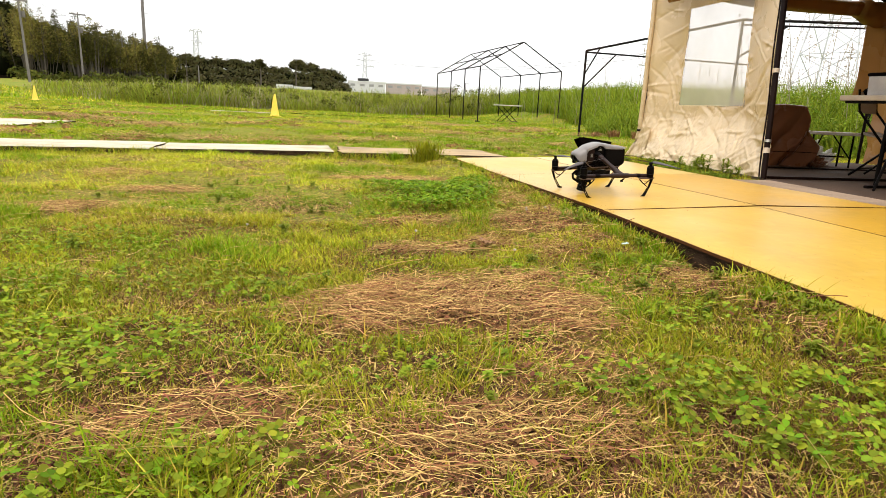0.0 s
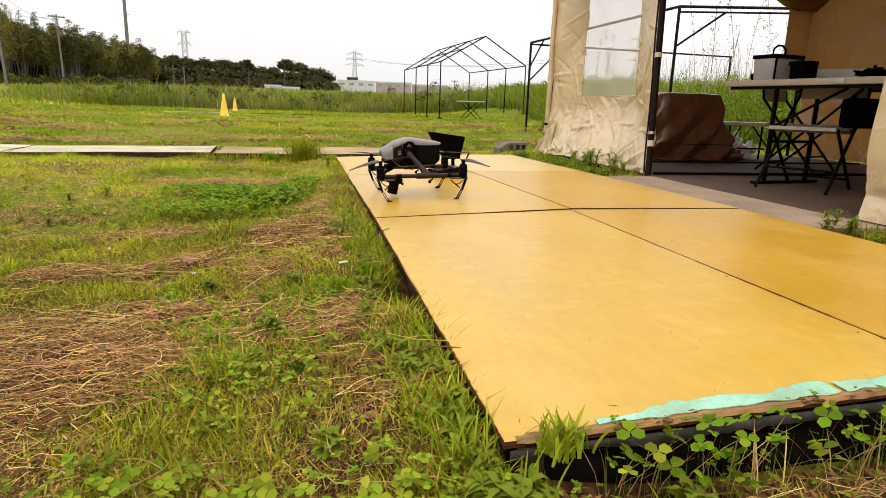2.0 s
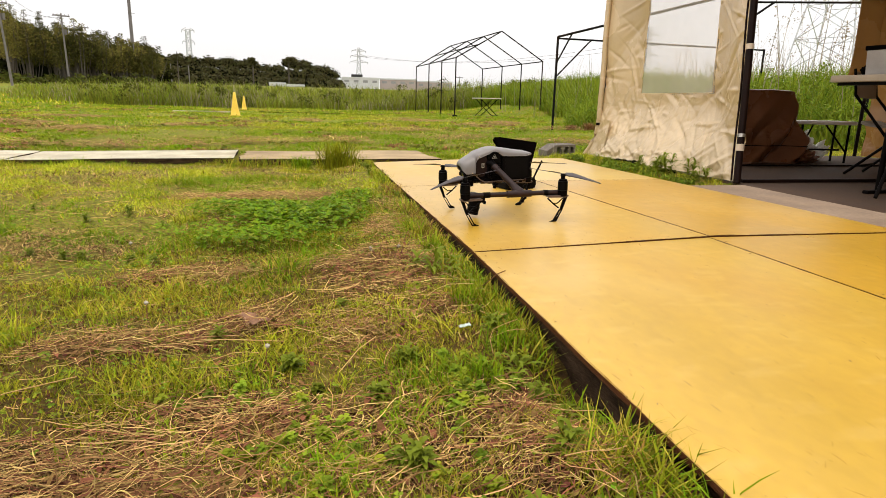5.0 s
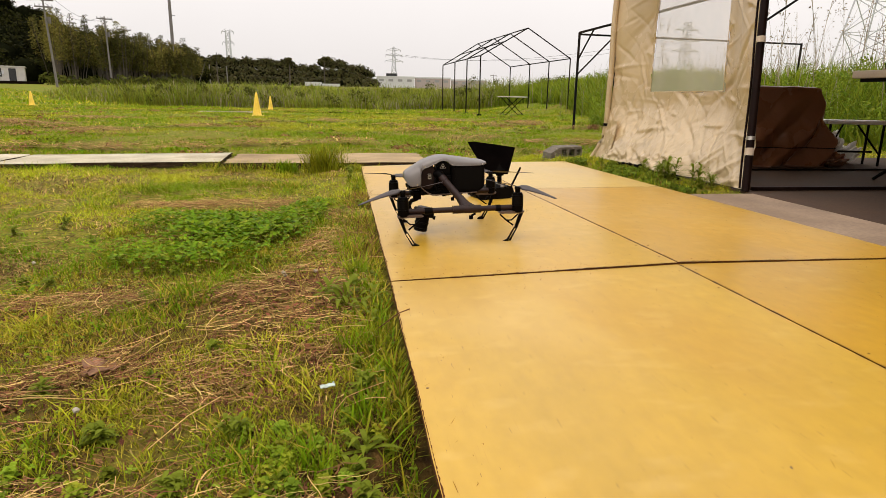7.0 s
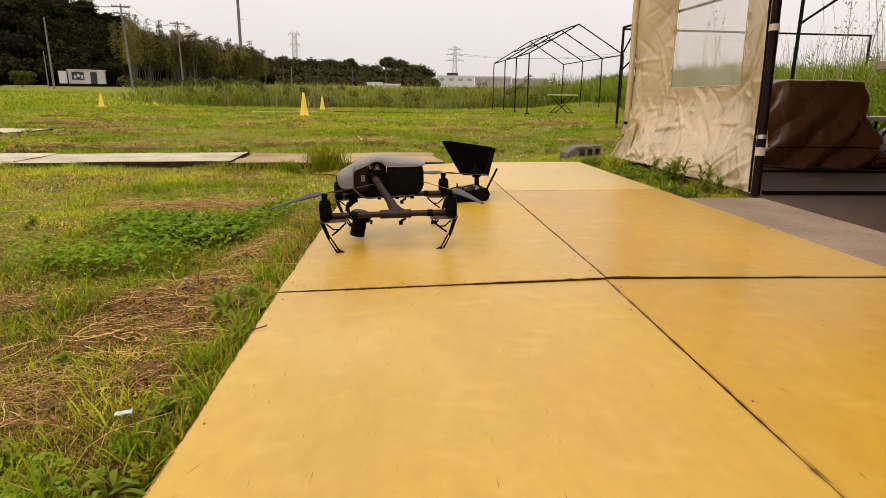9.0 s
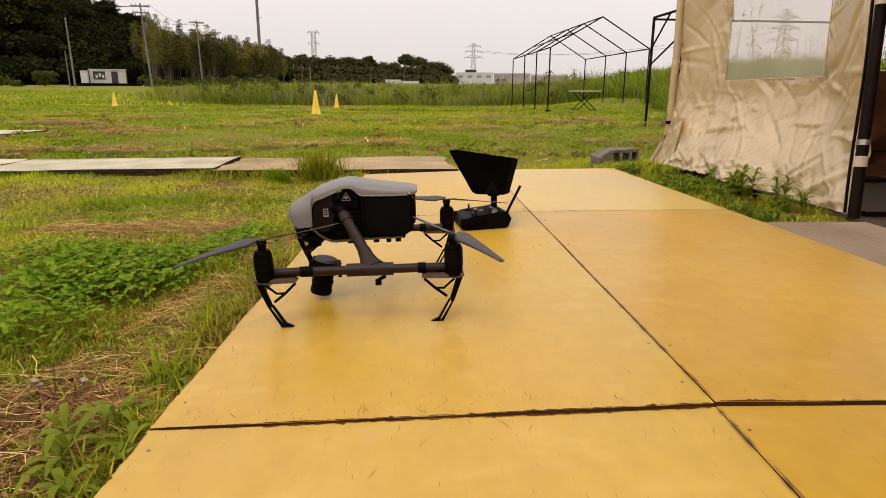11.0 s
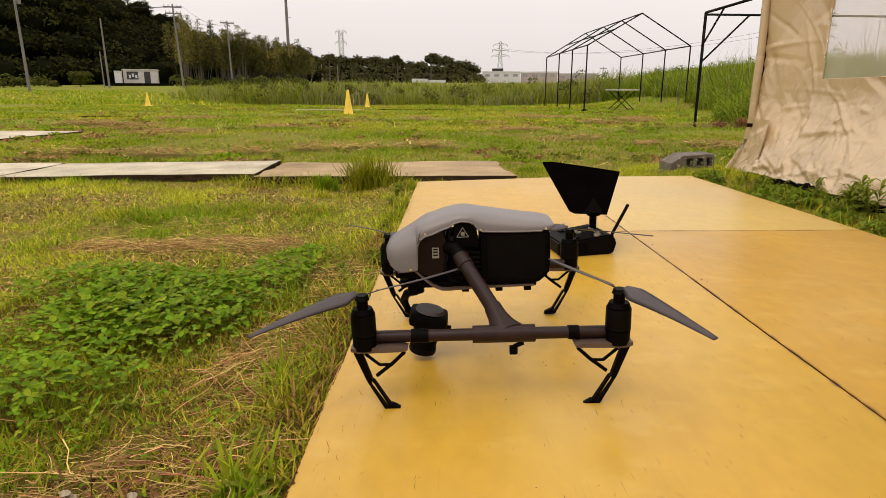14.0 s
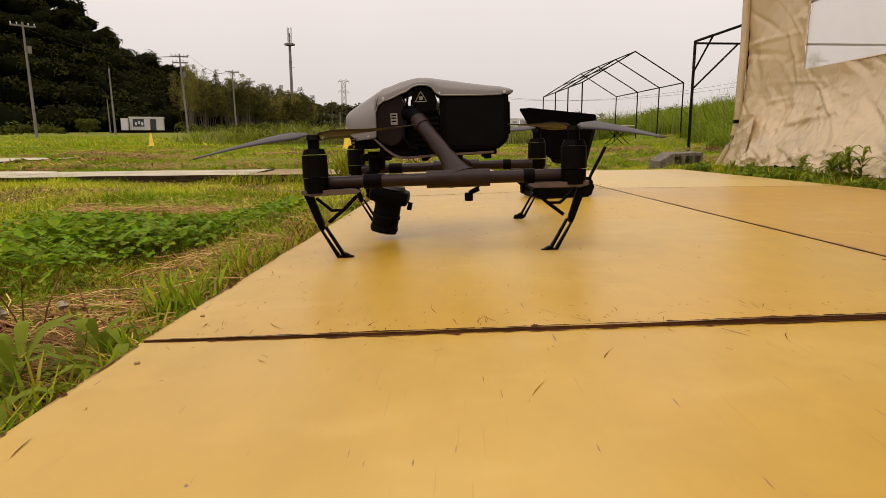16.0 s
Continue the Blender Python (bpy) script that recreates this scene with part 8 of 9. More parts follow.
    # thatch: short dead bits lying everywhere between the blades
    for x0, x1, y0, y1, dens, ln in ((-2.0, 1.46, 0.45, 4.2, 17000, 0.024), (-4.4, 1.46, 4.2, 6.9, 4200, 0.04), (-9, 5.5, 7.9, 13.5, 200, 0.07), (-14, 8, 13.5, 30, 40, 0.12)):
        x, y = scatter(rng, x0, x1, y0, y1, dens)
        brown = 0.6 * LUMP_C(x + 70, y + 70, 1.1 if y1 < 8 else 0.45) + 0.4 * LUMP_A(x + 20, y + 60, 4.1 if y1 < 8 else 1.3)
        keep = free(x, y) & (rng.random(len(x)) < np.clip((brown - 0.38 - 0.05 * sm(2.0, 3.0, y)) * 3.0, 0.05, 1))
        x, y = x[keep], y[keep]
        n = len(x)
        yaw = rng.random(n) * math.tau
        L = ln * (0.4 + rng.random(n)) / 2
        w2 = ln * 0.045 * (0.5 + rng.random(n))
        z = height(x, y) + 0.002 + 0.2 * ln * rng.random(n)
        rise = 0.35 * L * rng.normal(size=n)
        c, s_ = np.cos(yaw), np.sin(yaw)
        v = np.stack([np.stack([x - c * L - s_ * w2, y - s_ * L + c * w2, z - rise], 1), np.stack([x - c * L + s_ * w2, y - s_ * L - c * w2, z - rise], 1),
                      np.stack([x + c * L + s_ * w2, y + s_ * L - c * w2, z + rise], 1), np.stack([x + c * L - s_ * w2, y + s_ * L + c * w2, z + rise], 1)], 1).reshape(-1, 3)
        f = np.arange(n * 4).reshape(-1, 4)
        k = n // 2
        tagged(fast_mesh("dead_thatch", v[:k * 4], f[:k], M_LITTER), "brown dead thatch between the grass", "thatch", kind="stuff")
        tagged(fast_mesh("dry_thatch", v[k * 4:], f[:n - k], M_STRAW), "pale dry thatch between the grass", "thatch", kind="stuff")
    # longer grass along the edges of the platform and path
    xs, ys, hs = [], [], []
    for a, b, spread, n, h0 in (((1.435, 1.0), (1.435, 6.5), 0.040, 8000, 0.050), ((1.40, 1.12), (1.40, 1.84), 0.045, 1300, 0.046), ((1.5, 1.02), (3.2, 1.02), 0.05, 260, 0.045), ((-8, 6.05), (0.2, 6.88), 0.05, 4200, 0.075), ((0.2, 6.66), (1.45, 6.68), 0.05, 900, 0.09),
                             ((3.35, 4.62), (3.6, 6.7), 0.10, 600, 0.07), ((3.35, 1.2), (3.6, 2.55), 0.10, 600, 0.07)):
        t = rng.random(n)
        gate = LUMP_B(t * 9 + a[0], t * 9 + a[1], 1.7) > 0.36
        # the turf leaves the timber bare for a short stretch
        along = a[1] + (b[1] - a[1]) * t
        gate &= ~((a[0] == 1.435) & (along > 1.86) & (along < 2.22) & (rng.random(n) < 0.85))
        xs.append((a[0] + (b[0] - a[0]) * t + rng.normal(0, spread, n))[gate])
        ys.append((a[1] + (b[1] - a[1]) * t + rng.normal(0, spread, n))[gate])
        hs.append((h0 * (0.4 + 1.1 * rng.random(n)))[gate])
    x, y, h = np.concatenate(xs), np.concatenate(ys), np.concatenate(hs)
    k = free(x, y)
    x, y, h = x[k], y[k], h[k]
    # drier where it lines the middle boards
    pick = rng.random(len(x)) + 0.55 * ((y > 3.3) & (y < 5.0) & (x > 1.2))
    for lo, hi, m_ in ((0, 0.30, M_BLADE_DEEP), (0.30, 0.78, M_BLADE_NEAR), (0.78, 1.15, M_DRY_NEAR), (1.15, 2, M_FLAKE)):
        k = (pick >= lo) & (pick < hi)
        blades(rng, x[k], y[k], h[k], 0.0038 * (0.6 + 0.8 * rng.random(k.sum())), 0.25 + 0.9 * rng.random(k.sum()), "edge_grass", m_, "longer grass along the edges of the platform and path", "grass", 3)
    # clumps of fresher, denser grass in the turf
    m = 230
    cx, cy = rng.uniform(-1.5, 1.42, m), 0.7 + 3.0 * rng.random(m) ** 1.2
    k = free(cx, cy) & (field(STRAW, cx, cy) < 0.5)
    cx, cy = cx[k], cy[k]
    per = 46
    size = np.repeat(0.55 + 0.7 * rng.random(len(cx)), per)
    x, y = np.repeat(cx, per) + rng.normal(0, 0.022, len(size)) * size, np.repeat(cy, per) + rng.normal(0, 0.020, len(size)) * size
    k = free(x, y)
    x, y, size = x[k], y[k], size[k]
    blades(rng, x, y, (0.020 + 0.030 * rng.random(len(x))) * size, 0.0030 * (0.6 + 0.8 * rng.random(len(x))), 0.2 + 0.8 * rng.random(len(x)), "grass_clumps", M_CLUMP, "small clumps of fresh light green grass", "grass", 3)
    # low leafy cover at the foot of the curtains
    m = 1000
    cx = np.concatenate([3.31 + 0.42 * rng.random(m), 3.33 + 0.36 * rng.random(m // 2)])
    cy = np.concatenate([4.60 + 2.25 * rng.random(m), 1.25 + 1.30 * rng.random(m // 2)])
    cover = 0.5 * LUMP_A(cx + 8, cy + 2, 3.0) + 0.5 * LUMP_C(cx + 1, cy + 6, 7.0)
    k = free(cx, cy) & (cover > 0.52) & (cy < 6.6) & (cx < 3.60 - 0.10 * rng.random(len(cx)))
    cx, cy, cover = cx[k], cy[k], cover[k]
    q, f = leaf_cloud(rng, np.stack([cx, cy, height(cx, cy) + 0.010 + 0.035 * cover * rng.random(len(cx))], 1), 0.014 + 0.014 * rng.random(len(cx)), 10, 0.014)
    tagged(fast_mesh("ground_cover", q, f, M_WEED), "low leafy weeds covering the strip before the curtains", "weeds", kind="stuff")
    # stems and leaves that overgrow the near edge of the platform
    n = 190
    x, y = rng.uniform(1.62, 3.2, n), 1.105 + rng.normal(0, 0.022, n)
    k = LUMP_A(x + 3, y * 0 + 8, 4.0) > 0.40
    x, y = x[k], y[k]
    blades(rng, x, y, 0.07 + 0.10 * rng.random(len(x)), 0.0018 * (0.6 + rng.random(len(x))), 0.1 + 0.9 * rng.random(len(x)), "edge_stems", M_STRAW, "thin stems growing over the platform's near edge", "grass", 3)
    # upright pale stems among the clover in the foreground
    x, y = scatter(rng, 0.2, 1.5, 0.5, 1.5, 420)
    k = free(x, y) & (LUMP_B(x + 5, y + 5, 3.0) > 0.42)
    x, y = x[k], y[k]
    blades(rng, x, y, 0.04 + 0.075 * rng.random(len(x)), 0.0030 * (0.6 + rng.random(len(x))), 0.05 + 0.5 * rng.random(len(x)), "upright_grass", M_BLADE_NEAR, "upright pale green grass stems", "grass", 3)
    # low dark weeds dotted over the field, in drifts
    x, y = rng.uniform(-9, 7.5, 1500), 8.0 + 20 * rng.random(1500) ** 1.4
    k = free(x, y) & (LUMP_A(x + 41, y * 1.8 + 7, 0.55) > 0.52)
    x, y = x[k], y[k]
    r = (0.035 + 0.075 * rng.random(len(x))) * (0.7 + y / 24)
    pick = rng.random(len(x))
    for lo, hi, m_, label in ((0, 0.34, M_TALL, "low dull green weeds in the field"), (0.34, 0.60, M_BLADE_DEEP, "low green weeds in the field"), (0.60, 2, M_HEAP, "brown dead weeds in the field")):
        k = (pick >= lo) & (pick < hi)
        q, f = leaf_cloud(rng, np.stack([x[k], y[k], height(x[k], y[k]) + 0.15 * r[k]], 1), r[k], 26, 0.024, flat=0.32)
        tagged(fast_mesh("field_weeds", q, f, m_), label, "weeds", kind="stuff")
    # tall grass across the far side of the field
    x, y = [], []
    for x0, x1, y0, y1, dens in ((-30, 17, 31, 36, 150), (-45, 22, 36, 46, 46), (-70, 28, 46, 75, 9), (-110, 30, 75, 110, 1.0)):
        a, b = scatter(rng, x0, x1, y0, y1, dens)
        edge = 31.6 + 4.0 * (LUMP_A(a + 9, b * 0 + 3, 0.35) - 0.5) + 1.5 * (LUMP_B(a + 9, b * 0 + 3, 1.3) - 0.5) + np.clip(-a - 7, 0, 60) * 1.5
        k = b > edge
        az = np.degrees(np.arctan2(a - EYE0.x, b - EYE0.y))
        k &= ~((az > -32.5) & (az < -23.0) & (b > 58))
        x.append(a[k])
        y.append(b[k])
    x, y = np.concatenate(x), np.concatenate(y)
    h = (0.30 + 0.62 * LUMP_C(x, y, 0.5) + 0.50 * LUMP_B(x, y, 1.9)) * (0.45 + 0.75 * rng.random(len(x))) * (1 - 0.45 * sm(-12, -30, x))
    far = np.clip((y - 30) / 14, 1, 5)
    h = h * (0.55 + 0.95 * LUMP_A(x + 70, y + 20, 0.30))
    pick = rng.random(len(x)) + 0.5 * (LUMP_B(x + 3, y + 8, 0.4) - 0.5)
    for lo, hi, m_, label in ((-9, 0.58, M_TALL, "belt of tall green grass across the field"), (0.58, 0.90, M_REED, "brighter green grass in the tall belt"), (0.90, 9, M_STALK, "pale dry stems in the tall belt")):
        k = (pick >= lo) & (pick < hi)
        blades(rng, x[k], y[k], h[k], 0.026 * far[k] * (0.5 + 0.8 * rng.random(k.sum())), 0.15 + 0.9 * rng.random(k.sum()), "tall_grass", m_, label, "tall grass", 2)
    # leafy weeds that stand in the belt
    k = rng.random(len(x)) < 0.012
    k &= LUMP_B(x + 13, y + 5, 0.6) > 0.45
    cw = np.stack([x[k], y[k], height(x[k], y[k]) + h[k] * (0.35 + 0.5 * rng.random(k.sum()))], 1)
    q, f = leaf_cloud(rng, cw, 0.14 + 0.20 * rng.random(len(cw)), 46, 0.055, flat=1.2)
    tagged(fast_mesh("tall_weeds", q, f, M_BUSH), "leafy green weeds in the tall grass", "weeds", kind="stuff")
    # reeds on the bank
    x, y = scatter(rng, 5.8, 17, 5, 33, 215)
    edge = np.interp(y, [5, 9, 11.5, 13.6, 18, 24, 29, 33], [8.0, 8.1, 7.4, 6.35, 8.0, 9.5, 9.6, 8.0]) + 0.7 * (LUMP_A(x * 0 + 4, y, 0.9) - 0.5)
    deep = x - edge
    k = (deep > 0) & (rng.random(len(x)) < np.clip(1.1 - deep / 6, 0.12, 1))
    x, y, deep = x[k], y[k], deep[k]
    h = (0.62 + 0.45 * LUMP_C(x + 7, y, 0.6)) * (0.55 + 0.65 * rng.random(len(x))) * sm(-0.4, 1.2, deep + 0.3)
    h = h * 0.86 + 0.18 * sm(14, 22, y)
    blades(rng, x, y, h, 0.010 * (0.5 + rng.random(len(x))) * np.clip(y / 10, 1, 2.5), 0.12 + 0.85 * rng.random(len(x)) ** 1.5, "reeds", M_REED, "dense green reeds on the bank", "reeds", 3)
    k = rng.random(len(x)) < 0.85
    blades(rng, x[k] + 0.02, y[k], h[k] * 0.8, 0.04 * (0.5 + rng.random(k.sum())), 0.3 + 0.6 * rng.random(k.sum()), "reed_undergrowth", M_WEED, "leafy undergrowth among the reeds", "reeds", 2)
    k = (rng.random(len(x)) < np.where(y < 12, 0.12, 0.04)) & (deep < 4)
    cw = np.stack([x[k], y[k], height(x[k], y[k]) + h[k] * (0.3 + 0.55 * rng.random(k.sum()))], 1)
    q, f = leaf_cloud(rng, cw, 0.08 + 0.12 * rng.random(len(cw)), 30, 0.027, flat=1.3)
    tagged(fast_mesh("bank_weeds", q, f, M_WEED), "leafy weeds among the reeds", "weeds", kind="stuff")
    # dry stalks with plumes that stand above the reeds
    x, y = scatter(rng, 8.0, 17, 6, 24, 3.2)
    n = len(x)
    h = 1.0 + 1.1 * rng.random(n)
    blades(rng, x, y, h, np.full(n, 0.011), 0.05 + 0.32 * rng.random(n), "dry_stalks", M_STALK, "thin dry stalks above the reeds", "stalks", 3)
    # taller dry stalks of last year with brown seed heads and side shoots
    x, y = rng.uniform(8.3, 15.0, 46), rng.uniform(7.0, 17.0, 46)
    n = len(x)
    h = 1.5 + 1.3 * rng.random(n)
    z = height(x, y)
    yaw, lean = rng.random(n) * math.tau, 0.05 + 0.22 * rng.random(n)
    quads, flecks = [], []
    for i in range(n):
        base = np.array([x[i], y[i], z[i]])
        out = np.array([math.cos(yaw[i]), math.sin(yaw[i]), 0.0])
        ts = np.linspace(0, 1, 9)
        p = base + np.outer(ts * h[i], [0, 0, 1.0]) + np.outer(lean[i] * h[i] * ts ** 2, out)
        side = np.array([-out[1], out[0], 0]) * 0.006
        for a, b in zip(p, p[1:]):
            quads.append(np.array([a - side, a + side, b + side, b - side]))
        for k in range(11):
            t = 0.45 + 0.55 * rng.random()
            c = base + np.array([0, 0, t * h[i]]) + out * lean[i] * h[i] * t * t
            d = rng.normal(size=3) * 0.10 * (1.25 - t) + np.array([0, 0, 0.07])
            quads.append(np.array([c - side * 0.5, c + side * 0.5, c + d + side * 0.4, c + d - side * 0.4]))
            flecks.append(c + d)
    q = np.concatenate(quads)
    tagged(fast_mesh("dead_stalks", q, np.arange(len(q)).reshape(-1, 4), M_STALK), "tall branching dead stalks above the reeds", "stalks", kind="stuff")
    flecks = np.array(flecks)
    q, f = leaf_cloud(rng, flecks, np.full(len(flecks), 0.025), 5, 0.016)
    tagged(fast_mesh("dead_seed_heads", q, f, M_STALK), "small dry seed heads on the dead stalks", "stalks", kind="stuff")
    # straw: long dry stems, lying, wavy and mostly combed one way
    for x0, x1, y0, y1, n, wd in ((-1.6, 1.46, 0.45, 5.6, 36000, 0.0017), (1.47, 2.7, 0.9, 1.10, 650, 0.0016), (-7, 6.5, 7.6, 19.5, 52000, 0.013)):
        near = y1 < 7
        x, y = rng.uniform(x0, x1, n * 4), rng.uniform(y0, y1, n * 4)
        p = np.maximum(field(STRAW, x, y), 0.035 if near else 0.03)
        p = p * (0.55 + 0.9 * sm(0.35, 0.6, LUMP_A(x + 33, y * 1.6 + 12, 5.0)) if near else sm(0.18, 0.46, LUMP_C(x + 5, y + 5, 1.7)))
        k = (rng.random(len(x)) < p) & free(x, y)
        x, y = x[k][:n], y[k][:n]
        m = len(x)
        pile = field(STRAW, x, y)
        comb = 0.10 + 1.5 * (LUMP_B(x + 5, y + 9, 2.9) - 0.5) + 0.36 * rng.normal(size=m)
        yaw = np.where(rng.random(m) < (0.58 if near else 0.5), comb, rng.random(m) * math.tau)
        L = 0.03 + 0.17 * rng.random(m) ** 2.2 if near else 0.17 * (0.3 + 1.2 * rng.random(m) ** 1.5)
        z = height(x, y) + 0.004 + rng.random(m) ** 0.7 * (0.008 + (0.042 if near else 0.09) * pile)
        bend, sway = rng.normal(0, 0.42, m), rng.normal(0, 0.30, m)
        kink = np.where(rng.random(m) < 0.22, rng.normal(0, 0.8, m), 0.0)
        steps = 5 if near else 3
        w0 = wd * (0.28 + 1.1 * rng.random(m) ** 2.5) / 2
        tilt = rng.normal(0, 0.10, m)
        px, py, pz = x - np.cos(yaw) * L / 2, y - np.sin(yaw) * L / 2, z - tilt * L / 2
        rows = []
        for q in range(steps + 1):
            t = q / steps
            a = yaw + bend * (t - 0.5) + sway * np.sin(t * 6.0) + np.where(t > 0.55, kink, 0)
            sx, sy = -np.sin(a) * w0, np.cos(a) * w0
            rows += [np.stack([px - sx, py - sy, pz], 1), np.stack([px + sx, py + sy, pz + 0.0006], 1)]
            px, py = px + np.cos(a) * L / steps, py + np.sin(a) * L / steps
            pz = np.maximum(pz + tilt * L / steps + 0.004 * rng.normal(size=m) * (0.3 + pile), height(px, py) + 0.002)
        v = np.stack(rows, 1)
        off = (np.arange(m) * (2 * steps + 2))[:, None]
        f = np.concatenate([off + np.array([[2 * j, 2 * j + 1, 2 * j + 3, 2 * j + 2]]) for j in range(steps)])
        lit = rng.random(m) < (0.60 if near else 0.78)
        order = np.tile(lit, steps)
        tagged(fast_mesh("straw", v.reshape(-1, 3), f[~order], M_STRAW), "loose dry straw lying in heaps on the grass", "straw", kind="stuff")
        tagged(fast_mesh("brown_litter", v.reshape(-1, 3), f[order], M_FLAKE if near else M_HEAP), "reddish brown dead stems among the straw", "straw", kind="stuff")
    # brown leaf litter packed under the straw
    x, y = rng.uniform(-1.3, 2.8, 190000), rng.uniform(0.6, 3.4, 190000)
    # extra litter before the platform's near edge darkens it in place of shade
    k = (rng.random(len(x)) < field(STRAW, x, y) * 0.62 + 0.02 + 0.5 * ((x > 1.46) & (y > 0.9))) & free(x, y)
    x, y = x[k], y[k]
    n = len(x)
    z = height(x, y) + 0.003 + 0.026 * field(STRAW, x, y) * rng.random(n)
    yaw, s1 = rng.random(n) * math.tau, 0.004 + 0.009 * rng.random(n)
    s2 = s1 * (0.25 + 0.4 * rng.random(n))
    ax = np.stack([np.cos(yaw), np.sin(yaw), rng.normal(0, 0.45, n)], 1) * s1[:, None]
    ay = np.stack([-np.sin(yaw), np.cos(yaw), rng.normal(0, 0.45, n)], 1) * s2[:, None]
    c = np.stack([x, y, z], 1)
    v = np.stack([c - ax, c - ay, c + ax, c + ay], 1).reshape(-1, 3)
    f = np.arange(n * 4).reshape(-1, 4)
    k = n * 2 // 3
    tagged(fast_mesh("leaf_litter", v[:k * 4], f[:k], M_FLAKE), "reddish brown leaf litter under the straw", "litter", kind="stuff")
    tagged(fast_mesh("leaf_litter", v[k * 4:], f[:n - k], M_LITTER), "dark brown leaf litter under the straw", "litter", kind="stuff")
    # clover and small round leaves
    x, y = rng.uniform(-2.2, 2.6, 210000), rng.uniform(0.45, 5.6, 210000)
    p = np.maximum(field(CLOVER, x, y) * 0.9, (0.36 + 0.30 * sm(2.4, 1.4, y) * 0.5) * sm(0.36, 0.58, LUMP_B(x + 31, y + 17, 2.0)))
    k = (rng.random(len(x)) < np.where(field(CLOVER, x, y) > 0.25, p * 0.52, p * 0.32) * (1 - 0.92 * np.clip(1.6 * field(STRAW, x, y), 0, 1))) & free(x, y)
    x, y = x[k], y[k]
    m = 240
    ex, ey = rng.uniform(1.62, 3.2, m), 1.095 + rng.normal(0, 0.03, m)
    x, y = np.concatenate([x, ex]), np.concatenate([y, ey])
    n = len(x)
    cl = field(CLOVER, x, y)
    cl[-m:] = 0.55 + 0.6 * rng.random(m)
    stem = 0.014 + cl * (0.040 + 0.035 * rng.random(n)) + 0.014 * rng.random(n)
    stem[-m:] = 0.04 + 0.12 * rng.random(m)
    R = (0.0045 + 0.0060 * rng.random(n)) * (0.80 + 1.25 * cl * cl) * (1 + 0.55 * sm(2.2, 1.4, y) * sm(0.1, 0.4, cl))
    R[-m:] = 0.007 + 0.016 * rng.random(m) ** 1.6
    zz = height(x, y) + stem
    yaw = rng.random(n) * math.tau
    tx, ty = rng.normal(0, 0.3, n), rng.normal(0, 0.3, n)
    vs, fs = [], []
    off = 0
    shape = ((0.0, 0.0), (0.36, 0.43), (0.86, 0.46), (1.10, 0.0), (0.86, -0.46), (0.36, -0.43))
    for j in range(3):
        a = yaw + j * math.tau / 3
        ca, sa = np.cos(a), np.sin(a)
        pts = []
        for u, w in shape:
            dx, dy = (u * ca - w * sa) * R, (u * sa + w * ca) * R
            pts.append(np.stack([x + dx, y + dy, zz + dx * tx + dy * ty + 0.25 * np.abs(w) * R], 1))
        v = np.stack(pts, 1).reshape(-1, 3)
        vs.append(v)
        o = (np.arange(n) * 6)[:, None] + off
        fs += [o + np.array([[0, 3, 2, 1]]), o + np.array([[0, 5, 4, 3]])]
        off += len(v)
    v, f = np.concatenate(vs), np.concatenate(fs)
    # paler, yellower plants among the green ones, most of them in the thin patches
    pale = rng.random(n) < np.where(cl > 0.5, 0.12, 0.62) + 0.2 * sm(3.0, 2.0, y)
    which = pale[(f[:, 0] % (6 * n)) // 6]
    tagged(fast_mesh("clover", v, f[~which], M_CLOVER), "patches of green clover in the meadow", "clover", kind="stuff")
    tagged(fast_mesh("pale_clover", v, f[which], M_CLOVER_PALE), "paler yellow-green clover in the meadow", "clover", kind="stuff")
    blades(rng, x, y, stem, np.full(n, 0.0016), np.full(n, 0.05), "clover_stems", M_CLOVER, "thin clover stems", "clover", 1)


build_grass()


